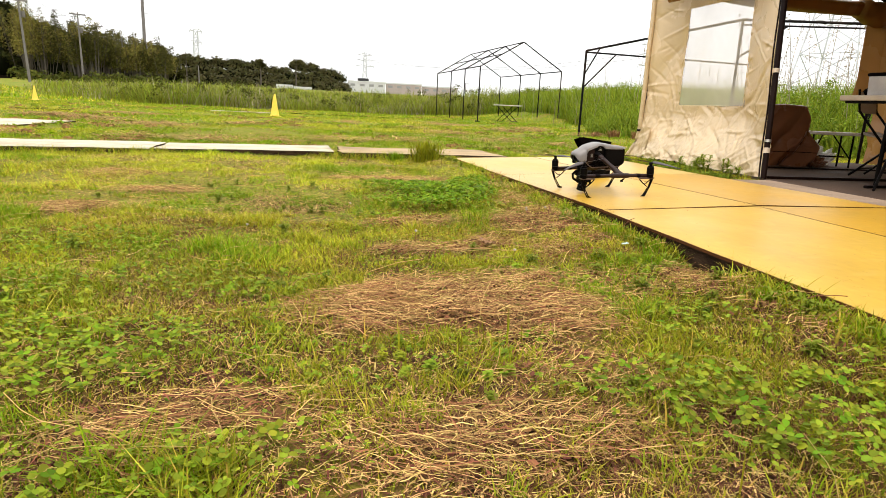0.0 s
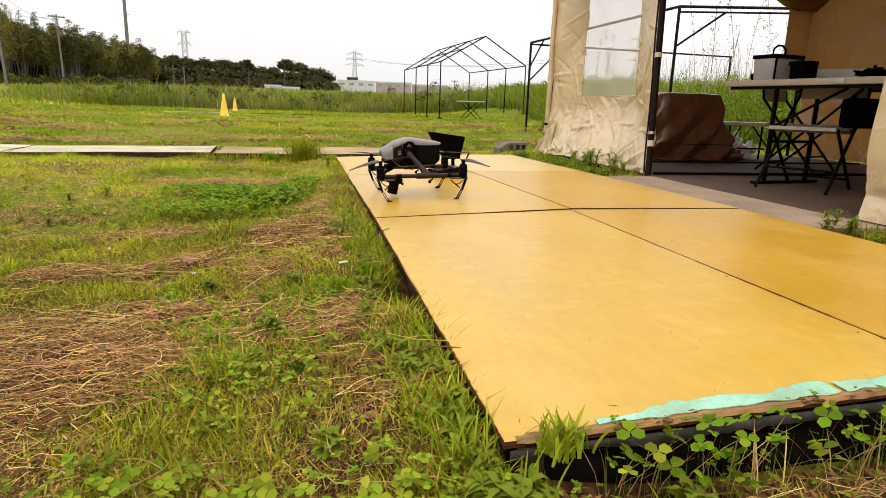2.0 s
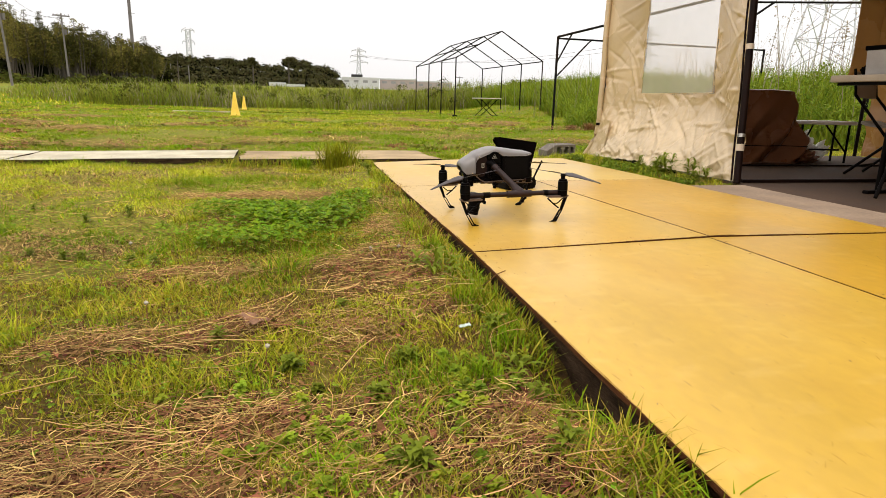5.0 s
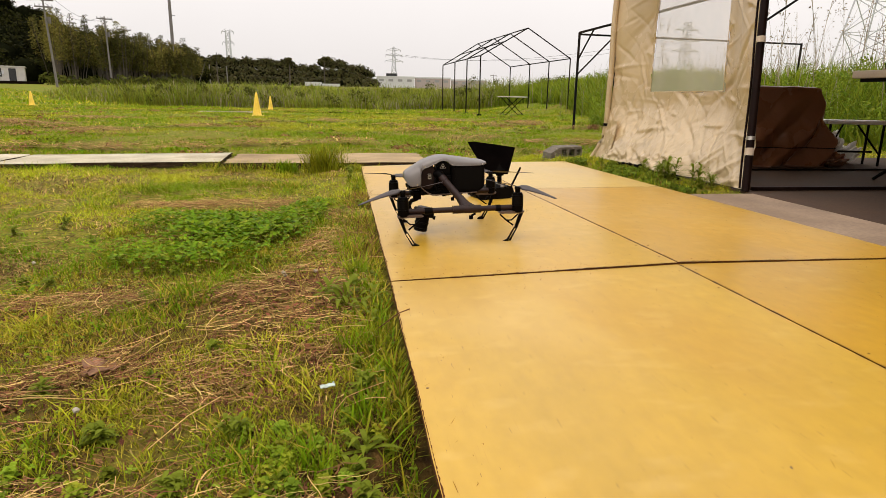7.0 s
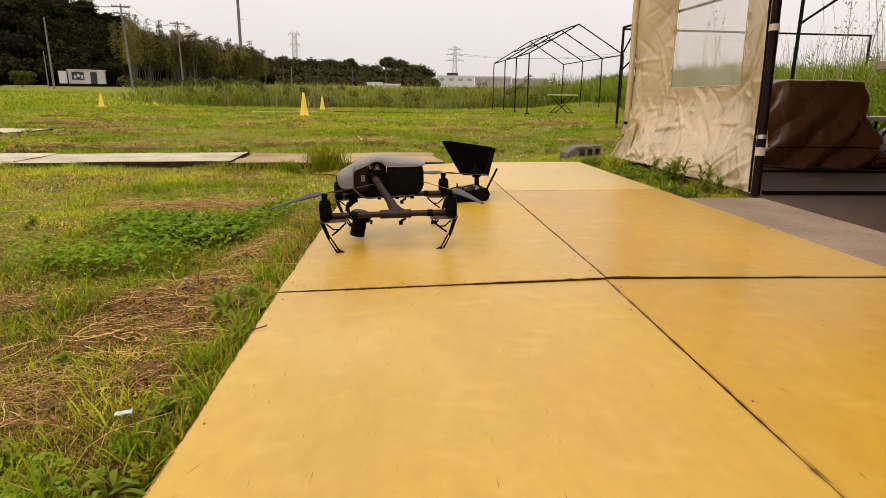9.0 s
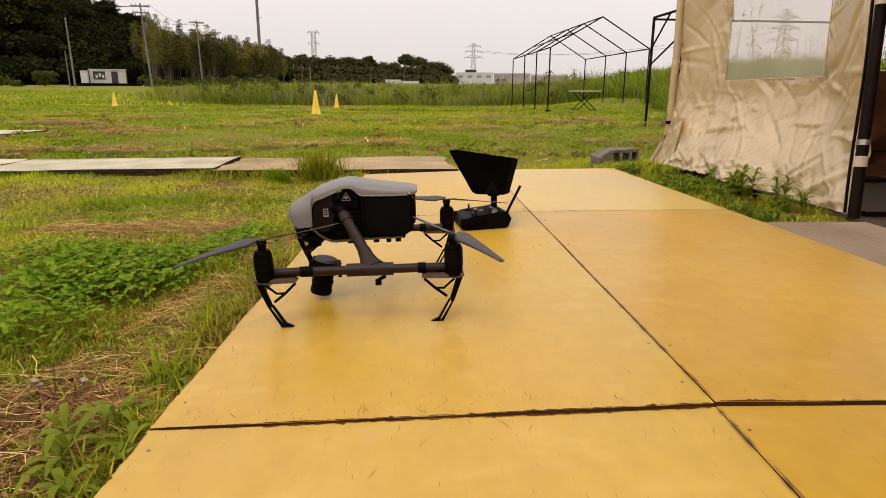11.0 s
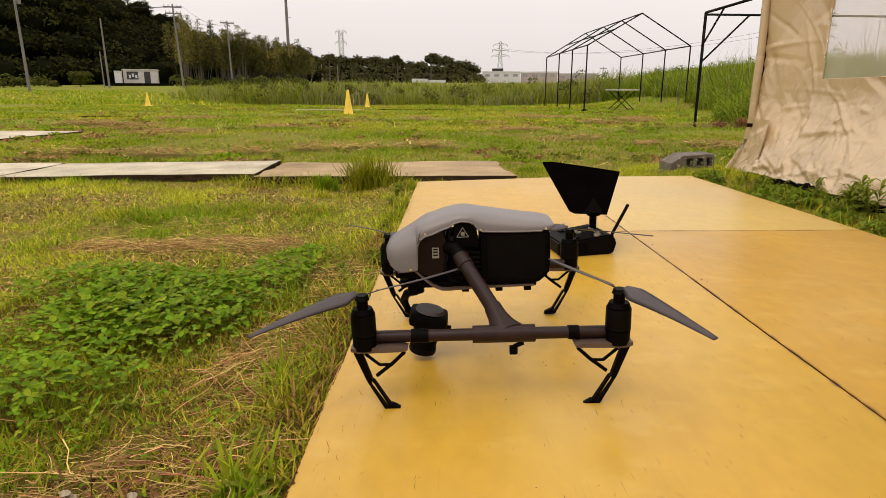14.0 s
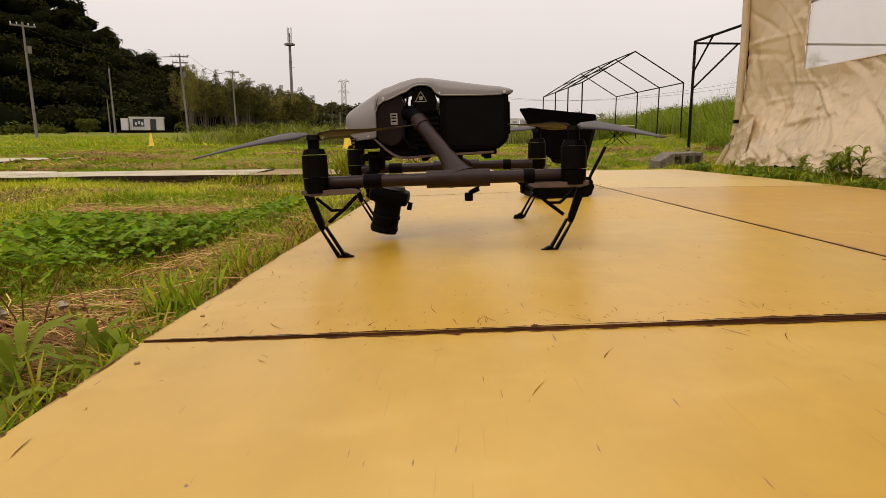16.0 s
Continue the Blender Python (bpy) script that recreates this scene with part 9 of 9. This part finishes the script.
def weed_mesh(name, seed, h, leaf_len, stems=3, whorls=7, material=None, broad=0.14):
    """A leafy weed: stems with pointed leaves in whorls."""
    rng = np.random.default_rng(seed)
    vs, fs = [], []

    def leafblade(root, p, a, up, ln, w):
        # the leaf grows out of the stem's own pair of vertices
        ca, sa = math.cos(a), math.sin(a)
        b = len(vs)
        for t, ww, zz in ((0.18, 0.75, 0.22 * up), (0.40, 1.0, 0.38 * up), (0.65, 0.8, 0.42 * up), (0.86, 0.4, 0.33 * up), (1.0, 0.0, 0.22 * up)):
            for s in ((-1, 1) if ww else (0,)):
                vs.append((p[0] + ca * ln * t - sa * w * ww * s, p[1] + sa * ln * t + ca * w * ww * s, p[2] + zz * ln - 0.08 * abs(s) * w))
        fs.extend([(root, root + 1, b + 1, b)] + [(b + k, b + k + 1, b + k + 3, b + k + 2) for k in (0, 2, 4)] + [(b + 6, b + 7, b + 8)])

    vs.extend([(-0.002, 0, -0.01), (0.002, 0, -0.01)])
    for s in range(stems):
        a0 = rng.random() * 6.28
        lean = rng.uniform(0.05, 0.45)
        hh = h * rng.uniform(0.6, 1.0)
        bx, by = rng.normal(0, h * 0.10), rng.normal(0, h * 0.10)
        last = 0
        for k in range(whorls):
            t = (k + 0.6) / whorls
            p = (bx + math.cos(a0) * lean * hh * t, by + math.sin(a0) * lean * hh * t, hh * t)
            root = len(vs)
            vs.extend([(p[0] - 0.0018, p[1], p[2]), (p[0] + 0.0018, p[1], p[2])])
            fs.append((last, last + 1, root + 1, root))
            last = root
            for j in range(3):
                leafblade(root, p, a0 + k * 2.4 + j * 2.1 + rng.normal(0, 0.2), rng.uniform(0.3, 1.3) * (0.5 + t), leaf_len * rng.uniform(0.7, 1.1) * (1.15 - 0.5 * t), leaf_len * broad)
    me = bpy.data.meshes.new(name)
    me.from_pydata(vs, [], fs)
    me.polygons.foreach_set("use_smooth", [True] * len(me.polygons))
    me.materials.append(material or M_WEED)
    return me


WEEDS = [weed_mesh("weed", 40 + k, 0.15, 0.085, 5, 6, broad=0.095) for k in range(4)]
WEEDS_LONG = [weed_mesh("long_leaved_weed", 20 + k, 0.17, 0.120, 3, 6, broad=0.075) for k in range(4)]
WEEDS_ROUND = [weed_mesh("round_leaved_weed", 140 + k, 0.045, 0.034, 4, 3, material=M_CLOVER_PALE, broad=0.30) for k in range(5)]
WEEDS_LOW = [weed_mesh("low_weed", 60 + k, 0.07, 0.055, 4, 4) for k in range(4)]


def weed(kind, x, y, s, label, group):
    rng = random.Random(int(x * 1000) * 31 + int(y * 1000))
    ob = new("weed", kind[rng.randrange(len(kind))])
    ob.matrix_world = pose(x, y, float(height(x, y)) - 0.004, 0, 0, rng.uniform(0, 360)) @ Matrix.Diagonal((s, s, s * rng.uniform(0.85, 1.15), 1))
    return tagged(ob, label, "weed", group)


def weed_patch(kind, spots, material, label):
    """Many small weeds of one kind, scattered in the turf."""
    vs, fs, off = [], [], 0
    for i, (x, y, s, yaw) in enumerate(spots):
        me = kind[i % len(kind)]
        m = pose(x, y, float(height(x, y)) - 0.004, 0, 0, yaw) @ Matrix.Scale(s, 4)
        vs += [m @ v.co for v in me.vertices]
        fs += [[k + off for k in p.vertices] for p in me.polygons]
        off += len(me.vertices)
    me = bpy.data.meshes.new("small_weeds")
    me.from_pydata(vs, [], fs)
    me.materials.append(material)
    return tagged(new("small_weeds", me), label, "weeds", kind="stuff")


round_spots = []
rw = random.Random(4)
for k in range(28):
    t = k / 27
    y = 4.62 + 2.1 * t
    weed(WEEDS, 3.33 + 0.27 * rw.random() + 0.03 * math.sin(t * 7), y, rw.uniform(0.26, 0.56) * (1.0 - 0.45 * t), "leafy green weed at the foot of the curtain", "weeds by the curtain")
for x, y, s_ in ((3.62, 5.0, 0.9), (3.56, 5.12, 1.0), (3.60, 5.32, 0.95), (3.50, 5.46, 0.8), (3.58, 5.62, 1.05), (3.52, 5.25, 0.85), (3.66, 4.84, 0.6), (3.46, 5.9, 0.8), (3.5, 6.2, 0.7), (3.42, 6.45, 0.6)):
    weed(WEEDS_LONG, x, y, s_ * (0.92 if y < 5.4 else 0.6), "long-leaved green weed before the curtain", "weeds by the curtain")
for k in range(22):
    weed(WEEDS, 3.36 + 0.36 * rw.random(), 1.25 + 1.32 * rw.random(), rw.uniform(0.5, 0.9), "leafy green weed at the foot of the curtain", "weeds by the curtain")
for k in range(18):
    weed(WEEDS_LOW, 1.36 + 0.075 * rw.random(), 1.2 + 5.2 * rw.random(), rw.uniform(0.35, 0.75), "small green weed at the platform's edge", "weeds by the platform")
for k in range(70):
    x, y = rw.uniform(-1.6, 1.35), rw.uniform(0.6, 4.8)
    weed(WEEDS_LOW, x, y, rw.uniform(0.35, 0.8), "small leafy weed in the grass", "weeds in the grass")
for k in range(1500):
    x, y = rw.uniform(-1.0, 1.44), rw.uniform(0.62, 2.3)
    if float(LUMP_A(x + 17, y + 29, 2.6)) > 0.42 + 0.1 * y and field(STRAW, np.array([x]), np.array([y]))[0] < 0.35:
        round_spots.append((x, y, rw.uniform(0.32, 0.62), rw.uniform(0, 360)))
weed_patch(WEEDS_ROUND, round_spots, M_CLOVER_PALE, "small round-leaved pale green weeds in the turf")
for k in range(5):
    weed(WEEDS_LOW, 1.5 + 1.7 * rw.random(), 1.02 + 0.06 * rw.random(), rw.uniform(0.7, 1.3), "small green weed at the platform's edge", "weeds by the platform")


def tuft(x, y, h, n, w, label, z=None, material=None, spread=0.30):
    rng = np.random.default_rng(int(abs(x * 100 + y * 17)))
    px, py = rng.normal(0, h * spread, n), rng.normal(0, h * spread * 0.75, n)
    hh = h * (0.5 + 0.6 * rng.random(n))
    ob = blades(rng, px, py, hh, w * (0.6 + 0.7 * rng.random(n)), 0.15 + 0.7 * rng.random(n), "grass_tuft", material or M_BLADE_DEEP, label, "grass tuft", 4, z=np.zeros(n))
    ob.location = (x, y, float(height(x, y)) - 0.005 if z is None else z)
    ob["kind"] = "thing"
    del ob["kind"]
    tagged(ob, group="tufts")


tuft(1.16, 6.45, 0.27, 520, 0.0055, "tall tuft of green grass beside the platform corner", material=M_BLADE_NEAR, spread=0.24)
tuft(0.86, 6.55, 0.14, 200, 0.006, "tuft of green grass beside the path")
tuft(1.555, 1.122, 0.062, 80, 0.0065, "bright green grass tuft at the platform corner", z=0.018, material=M_CLUMP)
tuft(1.36, 2.62, 0.07, 70, 0.004, "tuft of green grass at the platform's edge")
tuft(1.34, 1.62, 0.06, 50, 0.004, "tuft of green grass at the platform's edge")
tuft(1.28, 2.15, 0.06, 50, 0.004, "tuft of green grass at the platform's edge")
tuft(1.40, 3.05, 0.06, 50, 0.004, "tuft of green grass at the platform's edge")


# dry yellow grass at the foot of the canopy post
for x, y, h in ((6.45, 12.7, 0.20), (6.75, 12.2, 0.22), (6.95, 11.8, 0.2), (6.2, 13.0, 0.14)):
    tuft(x, y, h, 260, 0.010, "brown dead grass at the foot of the canopy post", material=M_HEAP)


def long_stems():
    """Single long pale stems, lying loose over the grass."""
    rng = np.random.default_rng(91)
    n = 620
    x, y = rng.uniform(-1.8, 1.42, n * 4), rng.uniform(0.6, 5.4, n * 4)
    k = (rng.random(n * 4) < 0.16 + 0.6 * field(STRAW, x, y)) & free(x, y)
    x, y = x[k][:n], y[k][:n]
    m = len(x)
    yaw, ln = rng.random(m) * math.tau, 0.06 + 0.15 * rng.random(m) ** 1.6
    tilt, bend = rng.normal(0.10, 0.16, m), rng.normal(0, 0.35, m)
    z = height(x, y) + 0.022 + 0.02 * rng.random(m)
    rows = []
    for t in (-0.5, -0.25, 0, 0.25, 0.5):
        a = yaw + bend * t
        px, py = x + np.cos(a) * ln * t, y + np.sin(a) * ln * t
        pz = z + np.abs(tilt) * ln * (t + 0.5) + 0.05 * ln * np.cos(t * 5 + yaw)
        w = 0.0008
        rows += [np.stack([px + np.sin(a) * w, py - np.cos(a) * w, pz], 1), np.stack([px - np.sin(a) * w, py + np.cos(a) * w, pz], 1), np.stack([px, py, pz + 1.4 * w], 1)]
    v = np.stack(rows, 1).reshape(-1, 3)
    off = (np.arange(m) * 15)[:, None]
    f = np.concatenate([off + np.array([[3 * j + p, 3 * j + q, 3 * j + 3 + q, 3 * j + 3 + p]]) for j in range(4) for p, q in ((0, 1), (1, 2), (2, 0))])
    tagged(fast_mesh("long_straw", v, f, M_STRAW), "long pale dry stems lying loose on the grass", "straw", kind="stuff")


long_stems()


# ---- single plants and litter by the platform ----
DOCK = [weed_mesh("dock", 80 + k, 0.05, 0.125, 2, 2, broad=0.085) for k in range(3)]
for x, y, s_ in ((1.38, 2.88, 1.1), (1.33, 2.97, 1.3), (1.425, 3.00, 1.2), (1.29, 3.05, 1.1), (1.42, 2.78, 1.0), (1.355, 3.08, 1.2), (1.40, 3.24, 0.9), (1.40, 2.44, 0.9), (1.43, 2.05, 0.7), (1.30, 3.36, 0.7), (1.38, 4.9, 0.8)):
    weed(DOCK, x, y, s_ * 0.62, "broad-leaved green dock plant at the platform's edge", "dock plants")
for x, y, s_ in ((1.395, 1.58, 1.35), (1.36, 1.60, 1.2), (1.405, 1.54, 1.1), (1.33, 1.66, 1.0), (1.37, 2.20, 1.25), (1.35, 2.14, 1.0), (1.42, 1.36, 0.9), (1.425, 1.22, 1.5), (1.40, 1.27, 1.3), (1.43, 1.30, 1.2)):
    weed(DOCK, x, y, s_ * 0.42, "broad-leaved green dock plant at the platform's edge", "dock plants")
for x, y, s_ in ((1.445, 1.93, 0.50), (1.452, 1.99, 0.75)):
    weed(WEEDS_LOW, x, y, s_, "leafy green weed growing over the platform's edge", "weeds by the platform")
for x, y, s_ in ((1.452, 1.45, 1.9), (1.445, 1.33, 2.2), (1.43, 1.42, 1.4), (1.27, 1.62, 1.4), (1.22, 1.66, 1.3), (1.35, 1.72, 1.2), (1.41, 1.47, 1.5), (1.30, 1.50, 1.3)):
    weed(WEEDS_ROUND, x, y, s_ * 0.36, "round-leaved green weed at the platform's edge", "weeds by the platform")
for x, y, s_ in ((1.43, 1.10, 0.9), (1.47, 1.06, 1.0), (1.40, 1.03, 0.8), (1.50, 1.09, 0.8), (1.445, 1.15, 0.7)):
    weed(WEEDS_LOW, x, y, s_, "leafy green weed at the platform's corner", "weeds by the platform")
for x, y in ((1.43, 1.17), (1.455, 1.08)):
    tuft(x, y, 0.10, 40, 0.0045, "tall green grass at the platform's corner", material=M_CLUMP)
for x, y in ((1.448, 1.59), (1.450, 1.53), (1.446, 1.66)):
    tuft(x, y, 0.10, 4, 0.005, "few long grass blades standing at the platform's edge")
tuft(1.375, 3.27, 0.085, 60, 0.0065, "tuft of broad pale green grass at the platform's edge", material=M_CLUMP)
for x, y in ((1.38, 3.22), (1.37, 2.30)):
    tuft(x, y, 0.07, 60, 0.004, "tuft of green grass at the platform's edge")


def dry_stalk(x, y, h, dx, dy, head):
    z = float(height(x, y)) - 0.01
    t = empty("dry_stalk", pose(x, y, z), "reddish brown dry flower stalk beside the platform", "stalk", group="dry stalks")
    pts = [(dx * k * k, dy * k * k, h * k) for k in (0, 0.3, 0.6, 0.85, 1.0)]
    path_bar("stem", pts, 0.0014, M_RED_STEM, t, 6, taper=[1, 0.9, 0.8, 0.7, 0.6])
    if head:
        bm = bmesh.new()
        bmesh.ops.create_icosphere(bm, subdivisions=2, radius=(0.006, 0.0045, 0.0060)[head - 1])
        for v in bm.verts:
            v.co = v.co * (1 + (0.5 if head < 3 else 1.1) * noise.noise(v.co * 420)) + Vector((dx, dy, h))
        part("seed_head", bm, (M_SEED, M_DEADLEAF, M_STALK)[head - 1], t)


for x, y, h, dx, dy, head in ((1.168, 3.19, 0.065, -0.030, 0.022, 3), (1.162, 3.20, 0.055, -0.020, 0.018, 3), (1.262, 3.17, 0.060, -0.020, 0.030, 3), (1.15, 3.16, 0.05, -0.02, 0.01, 2), (1.17, 3.22, 0.11, 0.02, -0.02, 0), (1.20, 3.18, 0.10, -0.01, -0.03, 0), (1.24, 3.15, 0.12, 0.03, 0.02, 0), (1.08, 3.30, 0.10, -0.05, 0.02, 0),
                              (1.28, 3.20, 0.08, -0.02, 0.01, 0), (0.81, 2.42, 0.055, 0.005, 0, 1), (0.46, 2.78, 0.06, 0, 0, 1), (-0.3, 3.0, 0.05, 0, 0, 1), (0.2, 3.6, 0.06, 0.01, 0, 1)):
    dry_stalk(x, y, h, dx, dy, head)


def dead_leaf(x, y, s, seed):
    bm = bmesh.new()
    n = 10
    g = []
    for i in range(n + 1):
        row = []
        for j in range(5):
            u, v = i / n, (j / 4 - 0.5)
            w = math.sin(math.pi * min(1, u * 0.95 + 0.05)) ** 0.7 * (1 + 0.35 * math.sin(u * 19 + seed))
            row.append(bm.verts.new(((u - 0.5) * s, v * w * s * 0.7, 0.16 * s * (v * v * 3) * w + 0.22 * s * noise.noise((u * 5 + seed, v * 7, 0)) + 0.018)))
        g.append(row)
    for i in range(n):
        for j in range(4):
            bm.faces.new((g[i][j], g[i + 1][j], g[i + 1][j + 1], g[i][j + 1]))
    r = bmesh.ops.extrude_face_region(bm, geom=bm.faces[:])
    for v in r["geom"]:
        if isinstance(v, bmesh.types.BMVert):
            v.co.z -= 0.0012
    bmesh.ops.recalc_face_normals(bm, faces=bm.faces[:])
    ob = part("dead_leaf", bm, M_DEADLEAF, None, smooth=True)
    ob.matrix_world = pose(x, y, float(height(x, y)), 10, 8, seed * 70)
    tagged(ob, "curled reddish brown dead leaf lying in the grass", "leaf")


dead_leaf(0.764, 2.667, 0.095, 1)
dead_leaf(0.72, 2.70, 0.055, 2)


def scrap(x, y, s, yaw, material, label):
    bm = bmesh.new()
    n = 6
    g = [[bm.verts.new(((i / n - 0.5) * s, (j / n - 0.5) * s * 0.4, 0.010 + 0.006 * noise.noise((i * 0.8, j * 0.9, 3)))) for j in range(n + 1)] for i in range(n + 1)]
    for i in range(n):
        for j in range(n):
            bm.faces.new((g[i][j], g[i + 1][j], g[i + 1][j + 1], g[i][j + 1]))
    r = bmesh.ops.extrude_face_region(bm, geom=bm.faces[:])
    for v in r["geom"]:
        if isinstance(v, bmesh.types.BMVert):
            v.co.z += 0.002
    bmesh.ops.recalc_face_normals(bm, faces=bm.faces[:])
    ob = part("paint_chip", bm, material)
    ob.matrix_world = pose(x, y, float(height(x, y)) + 0.012, 4, -5, yaw)
    tagged(ob, label, "scrap")


def moss_clumps():
    """Small lumps of soil and moss along the splintered near edge."""
    rng = random.Random(55)
    bm = bmesh.new()
    for k in range(190):
        x = rng.uniform(X0 + 0.05, X2 - 0.1)
        if noise.noise((x * 4, 9, 2)) < -0.05:
            continue
        t = min(1, (x - X0) / (X1 - X0))
        z0 = ZL[Y0] + (ZM[Y0] - ZL[Y0]) * t
        r = rng.uniform(0.0015, 0.0055)
        c = Vector((x, Y0 + rng.uniform(-0.006, 0.022), z0 + 0.003))
        vs = bmesh.ops.create_icosphere(bm, subdivisions=2, radius=1)["verts"]
        for v in vs:
            q = v.co * (1 + 0.6 * noise.noise(v.co * 2.2 + c * 90))
            v.co = c + Vector((q.x * r * 1.6, q.y * r, max(-0.3, q.z) * r * 0.4))
    tagged(part("moss_clumps", bm, M_MOSS, None, smooth=True), "brown soil and moss along the worn platform edge", "moss", kind="stuff")


moss_clumps()


def small_flowers():
    """Tiny white blossoms on thin stems in the weeds by the block."""
    rng = np.random.default_rng(66)
    n = 90
    x, y = 3.36 + rng.normal(0, 0.16, n), 6.75 + rng.normal(0, 0.22, n)
    k = (x > 3.0) & (x < 3.75) & (y > 6.4)
    x, y = x[k], y[k]
    h = 0.05 + 0.09 * rng.random(len(x))
    z = height(x, y)
    q, f = leaf_cloud(rng, np.stack([x, y, z + h], 1), np.full(len(x), 0.003), 9, 0.0035)
    tagged(fast_mesh("small_flowers", q, f, M_SEED), "tiny white blossoms among the weeds", "flowers", kind="stuff")
    blades(rng, x, y, h, np.full(len(x), 0.0022), np.full(len(x), 0.04), "flower_stems", M_WEED, "thin stems of the small blossoms", "flowers", 2)


small_flowers()
scrap(1.302, 2.409, 0.030, 12, M_SCRAP, "pale turquoise scrap lying in the grass")
tagged(path_bar("twig", [(1.42, 2.67, 0.01), (1.47, 2.69, 0.040), (1.50, 2.705, 0.045)], 0.0014, M_LITTER, None, 6), "thin dry twig poking over the platform's edge", "twig")
for x0, y0, x1, y1 in ((0.55, 2.52, 0.85, 2.50), (0.98, 2.30, 1.08, 2.46), (0.2, 2.2, 0.42, 2.35)):
    z0, z1 = float(height(x0, y0)) + 0.02, float(height(x1, y1)) + 0.022
    tagged(path_bar("twig", [(x0, y0, z0), ((x0 + x1) / 2, (y0 + y1) / 2 + 0.01, (z0 + z1) / 2 + 0.006), (x1, y1, z1)], 0.0012, M_STRAW, None, 6), "pale dry stem lying on the grass", "twig")
tagged(path_bar("twig", [(1.385, 1.535, 0.015), (1.42, 1.505, 0.042), (1.455, 1.478, 0.050), (1.480, 1.462, 0.052)], 0.0013, M_RED_STEM, None, 6), "reddish twig lying over the platform's edge", "twig")


def wire_basket():
    """A small grid of pale wire, lying at the far end of the boards."""
    b = empty("wire_basket", pose(2.45, 6.64, float(height(2.45, 6.64)) + 0.012, 0, 0, 4), "small pale wire grid lying in the grass", "basket")
    for k in range(7):
        x = -0.10 + 0.20 * k / 6
        path_bar("wire", [(x, -0.045, 0.035), (x, -0.045, 0.0), (x, 0.045, 0.0), (x, 0.045, 0.035)], 0.0018, M_SEED, b, 6)
    for y, z in ((-0.045, 0.035), (0.045, 0.035), (-0.045, 0.0), (0.045, 0.0)):
        path_bar("rim_wire", [(-0.105, y, z), (0.105, y, z)], 0.0024, M_SEED, b, 6)


wire_basket()
